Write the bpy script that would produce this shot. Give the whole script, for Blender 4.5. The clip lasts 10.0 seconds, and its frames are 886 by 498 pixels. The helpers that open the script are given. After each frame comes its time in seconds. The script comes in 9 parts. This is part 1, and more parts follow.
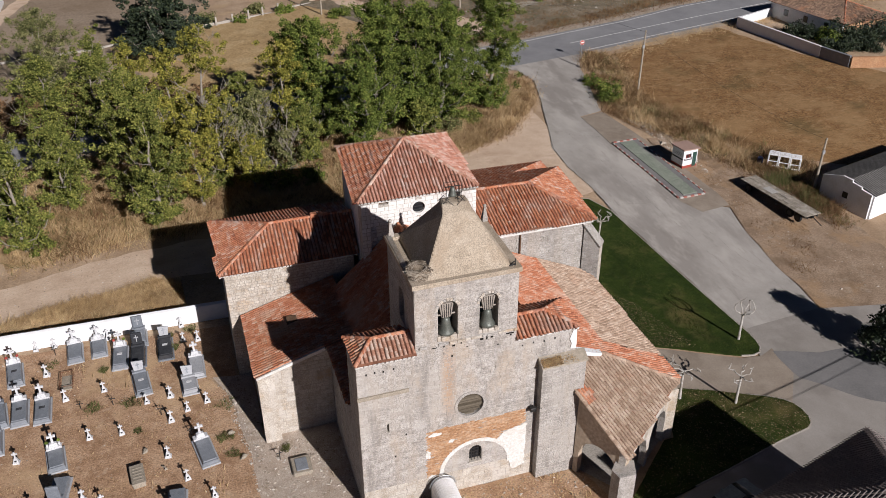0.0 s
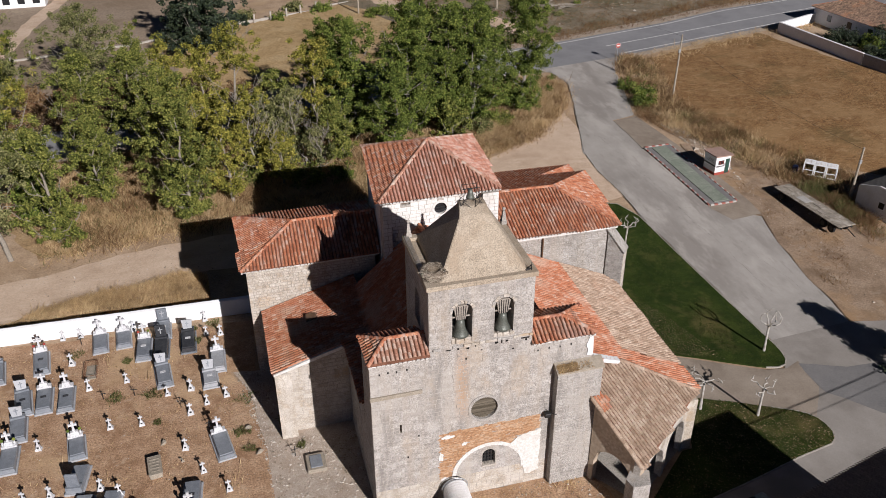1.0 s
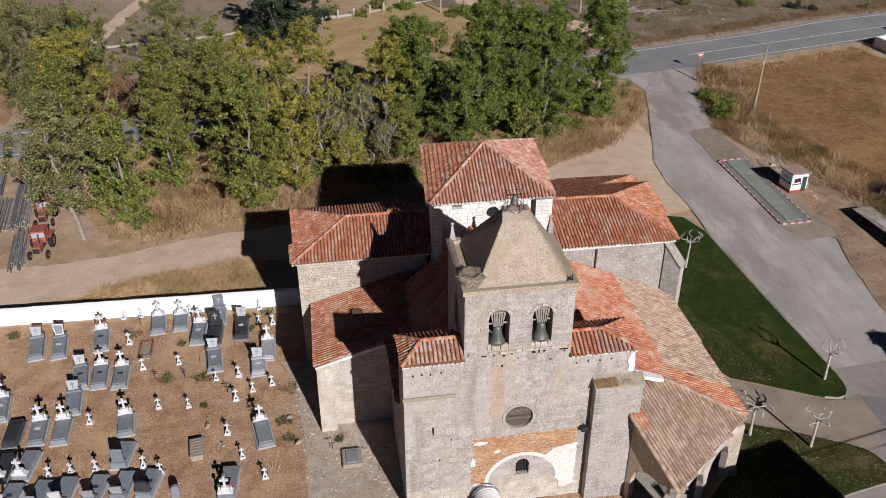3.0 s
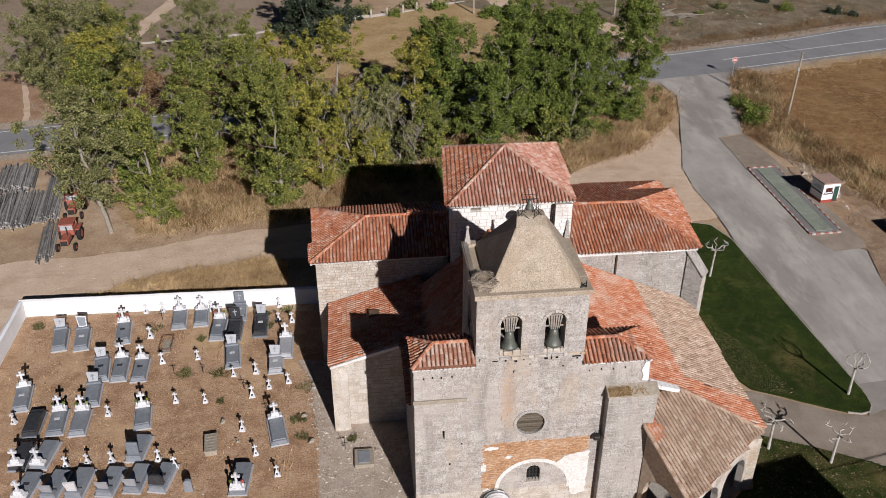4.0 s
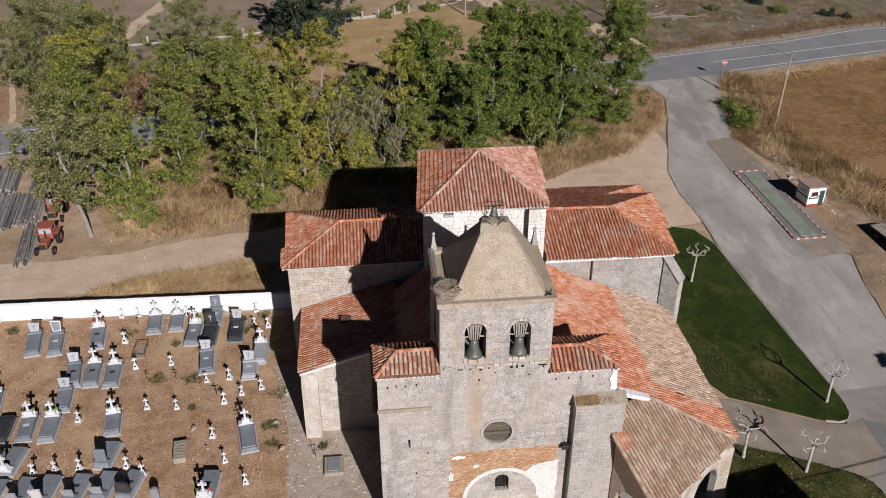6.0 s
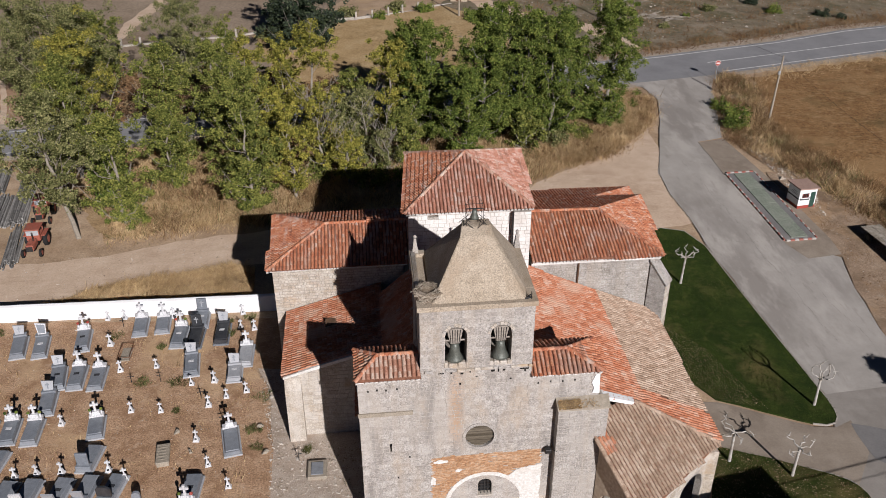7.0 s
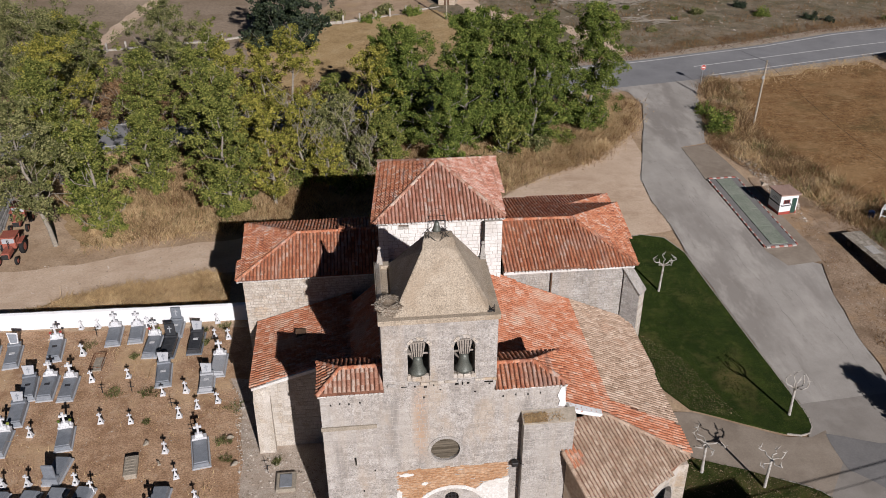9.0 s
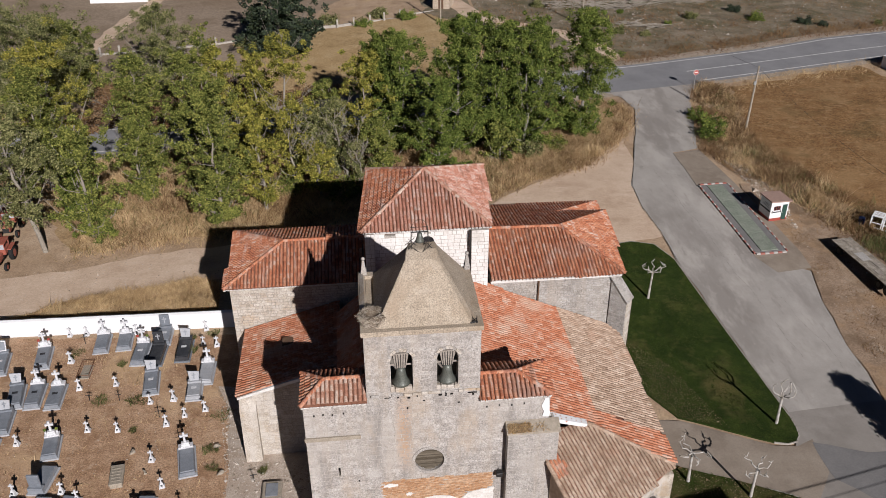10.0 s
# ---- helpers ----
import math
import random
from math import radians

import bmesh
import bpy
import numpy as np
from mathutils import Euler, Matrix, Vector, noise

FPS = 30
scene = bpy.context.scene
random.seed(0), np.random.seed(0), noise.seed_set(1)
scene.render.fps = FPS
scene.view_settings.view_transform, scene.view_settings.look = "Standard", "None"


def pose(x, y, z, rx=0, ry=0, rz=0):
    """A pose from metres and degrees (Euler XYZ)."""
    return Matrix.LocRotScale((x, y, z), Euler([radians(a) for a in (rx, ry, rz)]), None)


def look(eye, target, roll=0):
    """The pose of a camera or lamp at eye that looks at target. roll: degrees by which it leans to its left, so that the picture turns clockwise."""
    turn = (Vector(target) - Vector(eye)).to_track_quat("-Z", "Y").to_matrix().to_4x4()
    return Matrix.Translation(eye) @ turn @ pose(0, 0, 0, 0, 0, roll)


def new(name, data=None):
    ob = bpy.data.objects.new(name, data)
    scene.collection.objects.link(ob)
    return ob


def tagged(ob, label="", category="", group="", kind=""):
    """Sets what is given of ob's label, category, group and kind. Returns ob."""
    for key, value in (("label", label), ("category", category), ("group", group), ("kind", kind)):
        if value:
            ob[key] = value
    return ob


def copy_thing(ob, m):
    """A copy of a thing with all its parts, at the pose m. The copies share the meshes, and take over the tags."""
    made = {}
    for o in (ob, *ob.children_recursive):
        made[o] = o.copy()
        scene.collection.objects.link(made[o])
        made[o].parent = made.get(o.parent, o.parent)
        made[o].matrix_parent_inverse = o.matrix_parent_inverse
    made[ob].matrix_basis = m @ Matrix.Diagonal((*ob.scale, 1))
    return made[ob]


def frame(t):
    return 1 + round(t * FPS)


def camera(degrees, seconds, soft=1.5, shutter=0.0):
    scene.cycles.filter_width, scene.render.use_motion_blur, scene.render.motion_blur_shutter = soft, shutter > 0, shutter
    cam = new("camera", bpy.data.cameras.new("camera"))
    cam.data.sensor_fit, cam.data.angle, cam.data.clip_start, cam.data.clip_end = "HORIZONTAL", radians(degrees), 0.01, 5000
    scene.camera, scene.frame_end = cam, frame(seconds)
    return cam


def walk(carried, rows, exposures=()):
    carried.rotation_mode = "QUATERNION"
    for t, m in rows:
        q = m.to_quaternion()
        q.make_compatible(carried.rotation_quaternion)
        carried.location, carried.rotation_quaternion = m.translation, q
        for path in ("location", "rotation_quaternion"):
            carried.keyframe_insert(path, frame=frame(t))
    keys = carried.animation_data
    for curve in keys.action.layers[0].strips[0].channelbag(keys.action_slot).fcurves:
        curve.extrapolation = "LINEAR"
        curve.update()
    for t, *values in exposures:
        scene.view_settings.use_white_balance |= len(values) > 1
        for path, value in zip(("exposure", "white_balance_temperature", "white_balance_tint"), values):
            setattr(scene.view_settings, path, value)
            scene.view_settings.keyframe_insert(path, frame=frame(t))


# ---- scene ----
cam = camera(54.8, 10.0, soft=0.55)
METRES, EYE, TILT, LEAN, TURN = 11.117, 42.0, 0.0, 0.0, -18.0
ROWS = [
    (0.0, 0.0, 0.0, 0.0, -0.14, -31.07, 0.23),
    (0.5, 0.0522, 0.0081, 0.0006, 1.32, -31.07, 0.21),
    (1.0, 0.1038, 0.0185, 0.0016, 2.78, -31.06, 0.2),
    (1.5, 0.1549, 0.0295, 0.0028, 4.26, -31.06, 0.18),
    (2.0, 0.2033, 0.0424, 0.0005, 5.92, -31.06, 0.15),
    (2.5, 0.2507, 0.0567, -0.0, 7.38, -31.05, 0.11),
    (4.0, 0.391, 0.1147, 0.0052, 11.83, -31.04, 0.02),
    (4.5, 0.4362, 0.1386, 0.004, 11.92, -31.04, 0.03),
    (5.0, 0.4812, 0.1639, 0.0046, 12.08, -31.03, 0.03),
    (5.5, 0.5259, 0.1901, 0.0062, 12.1, -31.02, 0.05),
    (7.0, 0.6574, 0.2681, 0.0015, 12.1, -30.99, 0.09),
    (7.5, 0.6985, 0.2943, -0.0017, 12.08, -30.98, 0.09),
    (8.0, 0.7392, 0.3198, -0.0002, 12.07, -30.97, 0.1),
    (8.5, 0.7783, 0.3438, 0.0101, 12.05, -30.96, 0.12),
    (9.0, 0.8174, 0.3669, 0.0293, 12.02, -30.95, 0.14),
    (9.5, 0.8556, 0.3892, 0.0502, 11.99, -30.93, 0.15),
    (10.0, 0.886, 0.4085, 0.0694, 11.97, -30.89, 0.09),
]
walk(cam, [(t, pose(0, 0, EYE, TILT, LEAN, TURN) @ pose(METRES * x, METRES * y, METRES * z, 90 + pitch, roll, yaw)) for t, x, y, z, yaw, pitch, roll in ROWS],
     exposures=[(0.0, 0.3, 5850, 15), (10.0, 0.22, 5850, 15)])

# ---- world and sun ----
SUN_AZ, SUN_EL = 163.0, 26.9
world = bpy.data.worlds.new("world")
scene.world = world
world.use_nodes = True
wn = world.node_tree.nodes
sky = wn.new("ShaderNodeTexSky")
sky.sky_type = "NISHITA"
sky.sun_disc = False
sky.altitude, sky.air_density, sky.dust_density = 900, 0.12, 0.0
sky.sun_elevation, sky.sun_rotation = radians(SUN_EL), radians(SUN_AZ)
wn["Background"].inputs["Strength"].default_value = 0.05
world.node_tree.links.new(sky.outputs[0], wn["Background"].inputs["Color"])
sun_data = bpy.data.lights.new("sun", "SUN")
sun_data.energy, sun_data.angle, sun_data.color = 5.0, radians(0.5), (1.0, 0.915, 0.8)
sun = new("sun", sun_data)
ce, se = math.cos(radians(SUN_EL)), math.sin(radians(SUN_EL))
SUN_DIR = Vector((math.sin(radians(SUN_AZ)) * ce, math.cos(radians(SUN_AZ)) * ce, se))
sun.matrix_world = look(SUN_DIR * 100, (0, 0, 0))

# ---- materials ----
def surface(name, colors, scale=1.0, rough=0.85, bump=0.3, bump_scale=None, stops=None, island=0.0, object_var=0.0,
            stain=None, stain_scale=0.25, stain_amount=0.5, metal=0.0, sheer=0.0, stretch=(1, 1, 1), fine=6.0, grain_amount=0.25, streak=None, patch=None, blots=(), streak_amount=0.5):
    """A procedural surface: noise between colours, large stains, a variation per piece and a fine relief."""
    mat = bpy.data.materials.new(name)
    mat.use_nodes = True
    nt = mat.node_tree
    n, link = nt.nodes, nt.links.new
    bsdf = n["Principled BSDF"]
    bsdf.inputs["Roughness"].default_value = rough
    bsdf.inputs["Metallic"].default_value = metal
    if rough >= 0.85:
        # dull, porous surfaces reflect little off their grain
        bsdf.inputs["Specular IOR Level"].default_value = 0.15
    geo = n.new("ShaderNodeNewGeometry")
    mapping = n.new("ShaderNodeMapping")
    mapping.inputs["Scale"].default_value = stretch
    link(geo.outputs["Position"], mapping.inputs["Vector"])
    tex = n.new("ShaderNodeTexNoise")
    tex.inputs["Scale"].default_value, tex.inputs["Detail"].default_value = scale, 8
    tex.inputs["Roughness"].default_value = 0.65
    link(mapping.outputs[0], tex.inputs["Vector"])
    ramp = n.new("ShaderNodeValToRGB")
    els = ramp.color_ramp.elements
    k = len(colors)
    places = stops or [0.3 + 0.4 * i / max(1, k - 1) for i in range(k)]
    for i, c in enumerate(colors):
        e = els[i] if i < 2 else els.new(places[i])
        e.position, e.color = places[i], (*c, 1)
    link(tex.outputs["Fac"], ramp.inputs["Fac"])
    col = ramp.outputs["Color"]
    if island or object_var:
        add = n.new("ShaderNodeMath")
        add.operation = "ADD"
        info = n.new("ShaderNodeObjectInfo")
        link(geo.outputs["Random Per Island"], add.inputs[0])
        link(info.outputs["Random"], add.inputs[1])
        frac = n.new("ShaderNodeMath")
        frac.operation = "FRACT"
        link(add.outputs[0], frac.inputs[0])
        # the pieces differ in tone: each shifts the ramp and its own brightness
        off = n.new("ShaderNodeMath")
        off.operation = "MULTIPLY_ADD"
        link(frac.outputs[0], off.inputs[0])
        off.inputs[1].default_value, off.inputs[2].default_value = max(island, object_var), -0.5 * max(island, object_var)
        shift = n.new("ShaderNodeMath")
        shift.operation = "ADD"
        link(tex.outputs["Fac"], shift.inputs[0])
        link(off.outputs[0], shift.inputs[1])
        link(shift.outputs[0], ramp.inputs["Fac"])
    small = n.new("ShaderNodeTexNoise")
    small.inputs["Scale"].default_value, small.inputs["Detail"].default_value = bump_scale or scale * fine, 6
    link(mapping.outputs[0], small.inputs["Vector"])
    sharp = n.new("ShaderNodeMapRange")
    sharp.inputs[1].default_value, sharp.inputs[2].default_value = 0.3, 0.7
    link(small.outputs["Fac"], sharp.inputs[0])
    grain = n.new("ShaderNodeMix")
    grain.data_type, grain.blend_type = "RGBA", "OVERLAY"
    grain.inputs["Factor"].default_value = grain_amount
    link(col, grain.inputs[6])
    link(sharp.outputs[0], grain.inputs[7])
    col = grain.outputs[2]
    # further patches: (colour, scale, from, to, amount, stretch)
    for i, (bcol, bscale, lo, hi, amount, pull) in enumerate(blots):
        place = n.new("ShaderNodeMapping")
        place.inputs["Scale"].default_value, place.inputs["Location"].default_value = pull, (7.3 * i + 3, 5.1 * i, 0)
        link(geo.outputs["Position"], place.inputs["Vector"])
        spread = n.new("ShaderNodeTexNoise")
        spread.inputs["Scale"].default_value, spread.inputs["Detail"].default_value = bscale, 9
        spread.inputs["Roughness"].default_value = 0.62
        link(place.outputs[0], spread.inputs["Vector"])
        gate = n.new("ShaderNodeMapRange")
        gate.inputs[1].default_value, gate.inputs[2].default_value, gate.inputs[4].default_value = lo, hi, amount
        link(spread.outputs["Fac"], gate.inputs[0])
        lay = n.new("ShaderNodeMix")
        lay.data_type = "RGBA"
        link(gate.outputs[0], lay.inputs["Factor"])
        link(col, lay.inputs[6])
        lay.inputs[7].default_value = (*bcol, 1)
        col = lay.outputs[2]
    if streak:
        # rain streaks: noise drawn out along the height
        long = n.new("ShaderNodeMapping")
        long.inputs["Scale"].default_value = (1.6, 1.6, 0.09)
        link(geo.outputs["Position"], long.inputs["Vector"])
        run = n.new("ShaderNodeTexNoise")
        run.inputs["Scale"].default_value, run.inputs["Detail"].default_value = 1.0, 5
        link(long.outputs[0], run.inputs["Vector"])
        where = n.new("ShaderNodeMapRange")
        where.inputs[1].default_value, where.inputs[2].default_value, where.inputs[4].default_value = 0.5, 0.72, streak_amount
        link(run.outputs["Fac"], where.inputs[0])
        wash = n.new("ShaderNodeMix")
        wash.data_type = "RGBA"
        link(where.outputs[0], wash.inputs["Factor"])
        link(col, wash.inputs[6])
        wash.inputs[7].default_value = (*streak, 1)
        col = wash.outputs[2]
    if patch:
        # one rusty run-off stain with its own outline: (x0, x1, z0, z1, colour)
        px0, px1, pz0, pz1, pcol = patch
        axes = n.new("ShaderNodeSeparateXYZ")
        link(geo.outputs["Position"], axes.inputs[0])
        masks = []
        for axis, lo, hi, soft in (("X", px0, px1, 0.35), ("Z", pz0, pz1, 1.6)):
            for edge, sign in ((lo, 1), (hi, -1)):
                step = n.new("ShaderNodeMapRange")
                step.inputs[1].default_value, step.inputs[2].default_value = edge - sign * 0.1, edge + sign * soft
                link(axes.outputs[axis], step.inputs[0])
                masks.append(step.outputs[0])
        total = masks[0]
        for other in masks[1:]:
            times = n.new("ShaderNodeMath")
            times.operation = "MULTIPLY"
            link(total, times.inputs[0])
            link(other, times.inputs[1])
            total = times.outputs[0]
        spot = n.new("ShaderNodeMath")
        spot.operation = "MULTIPLY"
        link(total, spot.inputs[0])
        link(sharp.outputs[0], spot.inputs[1])
        run_mix = n.new("ShaderNodeMix")
        run_mix.data_type = "RGBA"
        faint = n.new("ShaderNodeMath")
        faint.operation = "MULTIPLY"
        faint.inputs[1].default_value = 0.85
        faint.use_clamp = True
        link(spot.outputs[0], faint.inputs[0])
        link(faint.outputs[0], run_mix.inputs["Factor"])
        link(col, run_mix.inputs[6])
        run_mix.inputs[7].default_value = (*pcol, 1)
        col = run_mix.outputs[2]
    if stain:
        big = n.new("ShaderNodeTexNoise")
        big.inputs["Scale"].default_value, big.inputs["Detail"].default_value = stain_scale, 7
        link(geo.outputs["Position"], big.inputs["Vector"])
        mask = n.new("ShaderNodeMapRange")
        mask.inputs[1].default_value, mask.inputs[2].default_value = 0.48, 0.68
        mask.inputs[4].default_value = stain_amount
        link(big.outputs["Fac"], mask.inputs[0])
        mix = n.new("ShaderNodeMix")
        mix.data_type = "RGBA"
        link(mask.outputs[0], mix.inputs["Factor"])
        link(col, mix.inputs[6])
        mix.inputs[7].default_value = (*stain, 1)
        col = mix.outputs[2]
    link(col, bsdf.inputs["Base Color"])
    if bump:
        b = n.new("ShaderNodeBump")
        b.inputs["Strength"].default_value, b.inputs["Distance"].default_value = bump, 0.05
        link(small.outputs["Fac"], b.inputs["Height"])
        link(b.outputs[0], bsdf.inputs["Normal"])
    if sheer:
        glow = n.new("ShaderNodeBsdfTranslucent")
        link(col, glow.inputs["Color"])
        both = n.new("ShaderNodeMixShader")
        both.inputs[0].default_value = sheer
        link(bsdf.outputs[0], both.inputs[1])
        link(glow.outputs[0], both.inputs[2])
        link(both.outputs[0], n["Material Output"].inputs["Surface"])
    return mat


M_EARTH = surface("dry_earth", [(0.29, 0.205, 0.132), (0.39, 0.285, 0.19), (0.46, 0.35, 0.245)], 0.35, 0.95, 0.5, stain=(0.26, 0.18, 0.11), stain_scale=0.09, fine=20, grain_amount=0.25, blots=[((0.47, 0.345, 0.205), 0.2, 0.53, 0.66, 0.6, (1, 1, 1)), ((0.22, 0.145, 0.085), 0.45, 0.56, 0.68, 0.55, (1, 1, 1))])
M_SOIL = surface("cemetery_soil", [(0.264, 0.16, 0.0913), (0.38, 0.246, 0.152), (0.473, 0.33, 0.215)], 0.6, 0.95, 0.5, fine=14, grain_amount=0.4, blots=[((0.506, 0.358, 0.209), 0.12, 0.52, 0.64, 0.7, (1, 1, 1)), ((0.242, 0.138, 0.077), 0.45, 0.52, 0.65, 0.7, (1, 1, 1)), ((0.506, 0.38, 0.264), 1.6, 0.57, 0.7, 0.6, (1, 1, 1)), ((0.176, 0.099, 0.0572), 2.6, 0.58, 0.71, 0.65, (1, 1, 1))])
M_GRAVEL = surface("pale_gravel", [(0.336, 0.277, 0.223), (0.42, 0.353, 0.29), (0.487, 0.42, 0.353)], 1.2, 0.95, 0.6, stain=(0.353, 0.269, 0.197), stain_scale=0.5, fine=12, grain_amount=0.25, blots=[((0.252, 0.193, 0.134), 0.9, 0.56, 0.68, 0.6, (1, 1, 1))])
M_TRACK = surface("dirt_track", [(0.441, 0.326, 0.233), (0.525, 0.404, 0.299), (0.588, 0.467, 0.357)], 0.3, 0.95, 0.35, fine=22, grain_amount=0.12, blots=[((0.347, 0.247, 0.163), 0.3, 0.54, 0.68, 0.5, (0.6, 1.6, 1)), ((0.63, 0.504, 0.394), 0.5, 0.54, 0.68, 0.5, (0.6, 1.6, 1))])
M_FIELD = surface("mown_field", [(0.168, 0.0887, 0.0363), (0.218, 0.125, 0.0532), (0.269, 0.164, 0.0753)], 0.9, 0.95, 0.9, fine=7, grain_amount=0.6, blots=[((0.304, 0.193, 0.0922), 0.12, 0.48, 0.64, 0.75, (1, 1.3, 1)), ((0.106, 0.0778, 0.0312), 0.14, 0.54, 0.67, 0.65, (1, 1.2, 1)), ((0.366, 0.25, 0.134), 0.9, 0.54, 0.68, 0.6, (1, 2.0, 1)), ((0.101, 0.0632, 0.0286), 1.5, 0.56, 0.7, 0.6, (1, 2.0, 1))])
M_PLOUGH = surface("ploughed_soil", [(0.25, 0.155, 0.095), (0.31, 0.2, 0.125), (0.36, 0.24, 0.155)], 0.4, 0.95, 0.5, fine=14, grain_amount=0.25, blots=[((0.2, 0.115, 0.065), 0.2, 0.53, 0.66, 0.6, (1, 2.5, 1))])
M_PALE_FIELD = surface("pale_field", [(0.225, 0.176, 0.124), (0.27, 0.212, 0.155), (0.31, 0.248, 0.184)], 0.1, 0.95, 0.4, stain=(0.207, 0.149, 0.0972), stain_scale=0.04, fine=30, grain_amount=0.2, blots=[((0.171, 0.129, 0.0855), 0.16, 0.53, 0.66, 0.6, (1, 1, 1)), ((0.36, 0.288, 0.211), 0.3, 0.56, 0.7, 0.5, (1, 1, 1))])
M_SCRUB = surface("scrub_ground", [(0.109, 0.091, 0.059), (0.176, 0.147, 0.101), (0.26, 0.22, 0.16)], 0.4, 0.95, 0.5, fine=12, grain_amount=0.35, blots=[((0.092, 0.088, 0.042), 0.14, 0.48, 0.62, 0.7, (1, 1, 1)), ((0.302, 0.26, 0.197), 0.3, 0.54, 0.68, 0.6, (1, 1, 1)), ((0.252, 0.168, 0.092), 0.5, 0.56, 0.7, 0.6, (1, 1, 1))])
M_WOODFLOOR = surface("wood_floor", [(0.23, 0.15, 0.078), (0.34, 0.235, 0.126), (0.42, 0.31, 0.18)], 0.5, 0.95, 0.6, fine=14, grain_amount=0.3, blots=[((0.14, 0.087, 0.044), 0.2, 0.54, 0.67, 0.6, (1, 1, 1)), ((0.2, 0.105, 0.053), 0.35, 0.58, 0.7, 0.6, (1, 1, 1))])
M_MAIN_ROAD = surface("main_road_asphalt", [(0.197, 0.197, 0.204), (0.231, 0.231, 0.237), (0.256, 0.256, 0.26)], 0.3, 0.85, 0.1, stain=(0.181, 0.18, 0.183), stain_scale=0.12, fine=40, grain_amount=0.08)
M_LANE = surface("village_street_concrete", [(0.297, 0.278, 0.25), (0.348, 0.325, 0.296), (0.389, 0.365, 0.335)], 0.3, 0.85, 0.12, fine=40, grain_amount=0.06, blots=[((0.247, 0.226, 0.204), 0.11, 0.5, 0.62, 0.8, (1.8, 0.5, 1)), ((0.434, 0.406, 0.37), 0.25, 0.52, 0.64, 0.7, (1.6, 0.6, 1)), ((0.222, 0.201, 0.177), 0.9, 0.58, 0.7, 0.5, (1.6, 0.4, 1)), ((0.424, 0.389, 0.344), 1.6, 0.6, 0.72, 0.4, (1.2, 0.8, 1))])
M_PATH = surface("worn_paving", [(0.222, 0.181, 0.141), (0.268, 0.225, 0.179), (0.31, 0.263, 0.212)], 0.4, 0.9, 0.2, fine=30, grain_amount=0.1, blots=[((0.189, 0.154, 0.12), 0.3, 0.5, 0.64, 0.65, (1, 1, 1)), ((0.342, 0.294, 0.24), 0.5, 0.55, 0.69, 0.55, (1, 1, 1))])
M_PATCH = surface("dark_asphalt_patch", [(0.155, 0.151, 0.148), (0.181, 0.176, 0.172), (0.206, 0.199, 0.193)], 0.4, 0.85, 0.15, fine=20, grain_amount=0.08, blots=[((0.235, 0.223, 0.206), 0.4, 0.54, 0.68, 0.6, (1, 1, 1))])
M_PAINT = surface("road_paint", [(0.504, 0.504, 0.487), (0.622, 0.622, 0.605)], 2.0, 0.7, 0.1)
M_LAWN = surface("lawn", [(0.0147, 0.0265, 0.00394), (0.0257, 0.0411, 0.00619), (0.0441, 0.0596, 0.0101)], 0.5, 0.95, 0.5, fine=26, grain_amount=0.4, blots=[((0.135, 0.109, 0.0405), 0.14, 0.56, 0.68, 0.75, (1, 1, 1)), ((0.0858, 0.0875, 0.0225), 0.9, 0.54, 0.68, 0.6, (1, 1, 1)), ((0.011, 0.0212, 0.00337), 0.5, 0.52, 0.65, 0.65, (1, 1, 1)), ((0.135, 0.119, 0.0563), 3.5, 0.64, 0.74, 0.6, (1, 1, 1))])
M_KERB = surface("kerb_concrete", [(0.302, 0.277, 0.239), (0.378, 0.349, 0.307)], 1.5, 0.9, 0.3)
M_STONE = surface("grey_limestone", [(0.259, 0.24, 0.218), (0.323, 0.304, 0.281), (0.384, 0.365, 0.342)], 1.6, 0.9, 0.4, island=0.16, fine=8, grain_amount=0.36, streak=(0.361, 0.312, 0.254), streak_amount=0.45, blots=[((0.374, 0.348, 0.315), 0.4, 0.51, 0.63, 0.65, (1, 1, 0.8)), ((0.187, 0.173, 0.157), 0.7, 0.55, 0.67, 0.65, (1.5, 1.5, 0.35)), ((0.44, 0.418, 0.391), 1.3, 0.57, 0.7, 0.6, (1, 1, 1)), ((0.206, 0.185, 0.164), 3.4, 0.6, 0.73, 0.6, (1, 1, 1.4))])
M_FACADE = surface("facade_limestone", [(0.278, 0.256, 0.232), (0.338, 0.316, 0.292), (0.394, 0.371, 0.347)], 1.6, 0.9, 0.4, island=0.34, fine=8, grain_amount=0.36, streak=(0.37, 0.315, 0.254), streak_amount=0.4, patch=(11.85, 12.75, 6.4, 12.4, (0.4, 0.235, 0.115)), blots=[((0.394, 0.365, 0.329), 0.28, 0.49, 0.62, 0.7, (1, 1, 0.8)), ((0.194, 0.18, 0.165), 0.5, 0.51, 0.65, 0.75, (1.5, 1.5, 0.3)), ((0.463, 0.442, 0.416), 1.3, 0.57, 0.7, 0.6, (1, 1, 1)), ((0.231, 0.207, 0.184), 4.0, 0.6, 0.74, 0.55, (1, 1, 1.4)), ((0.398, 0.324, 0.242), 0.35, 0.56, 0.66, 0.5, (1.2, 1.2, 0.5))])
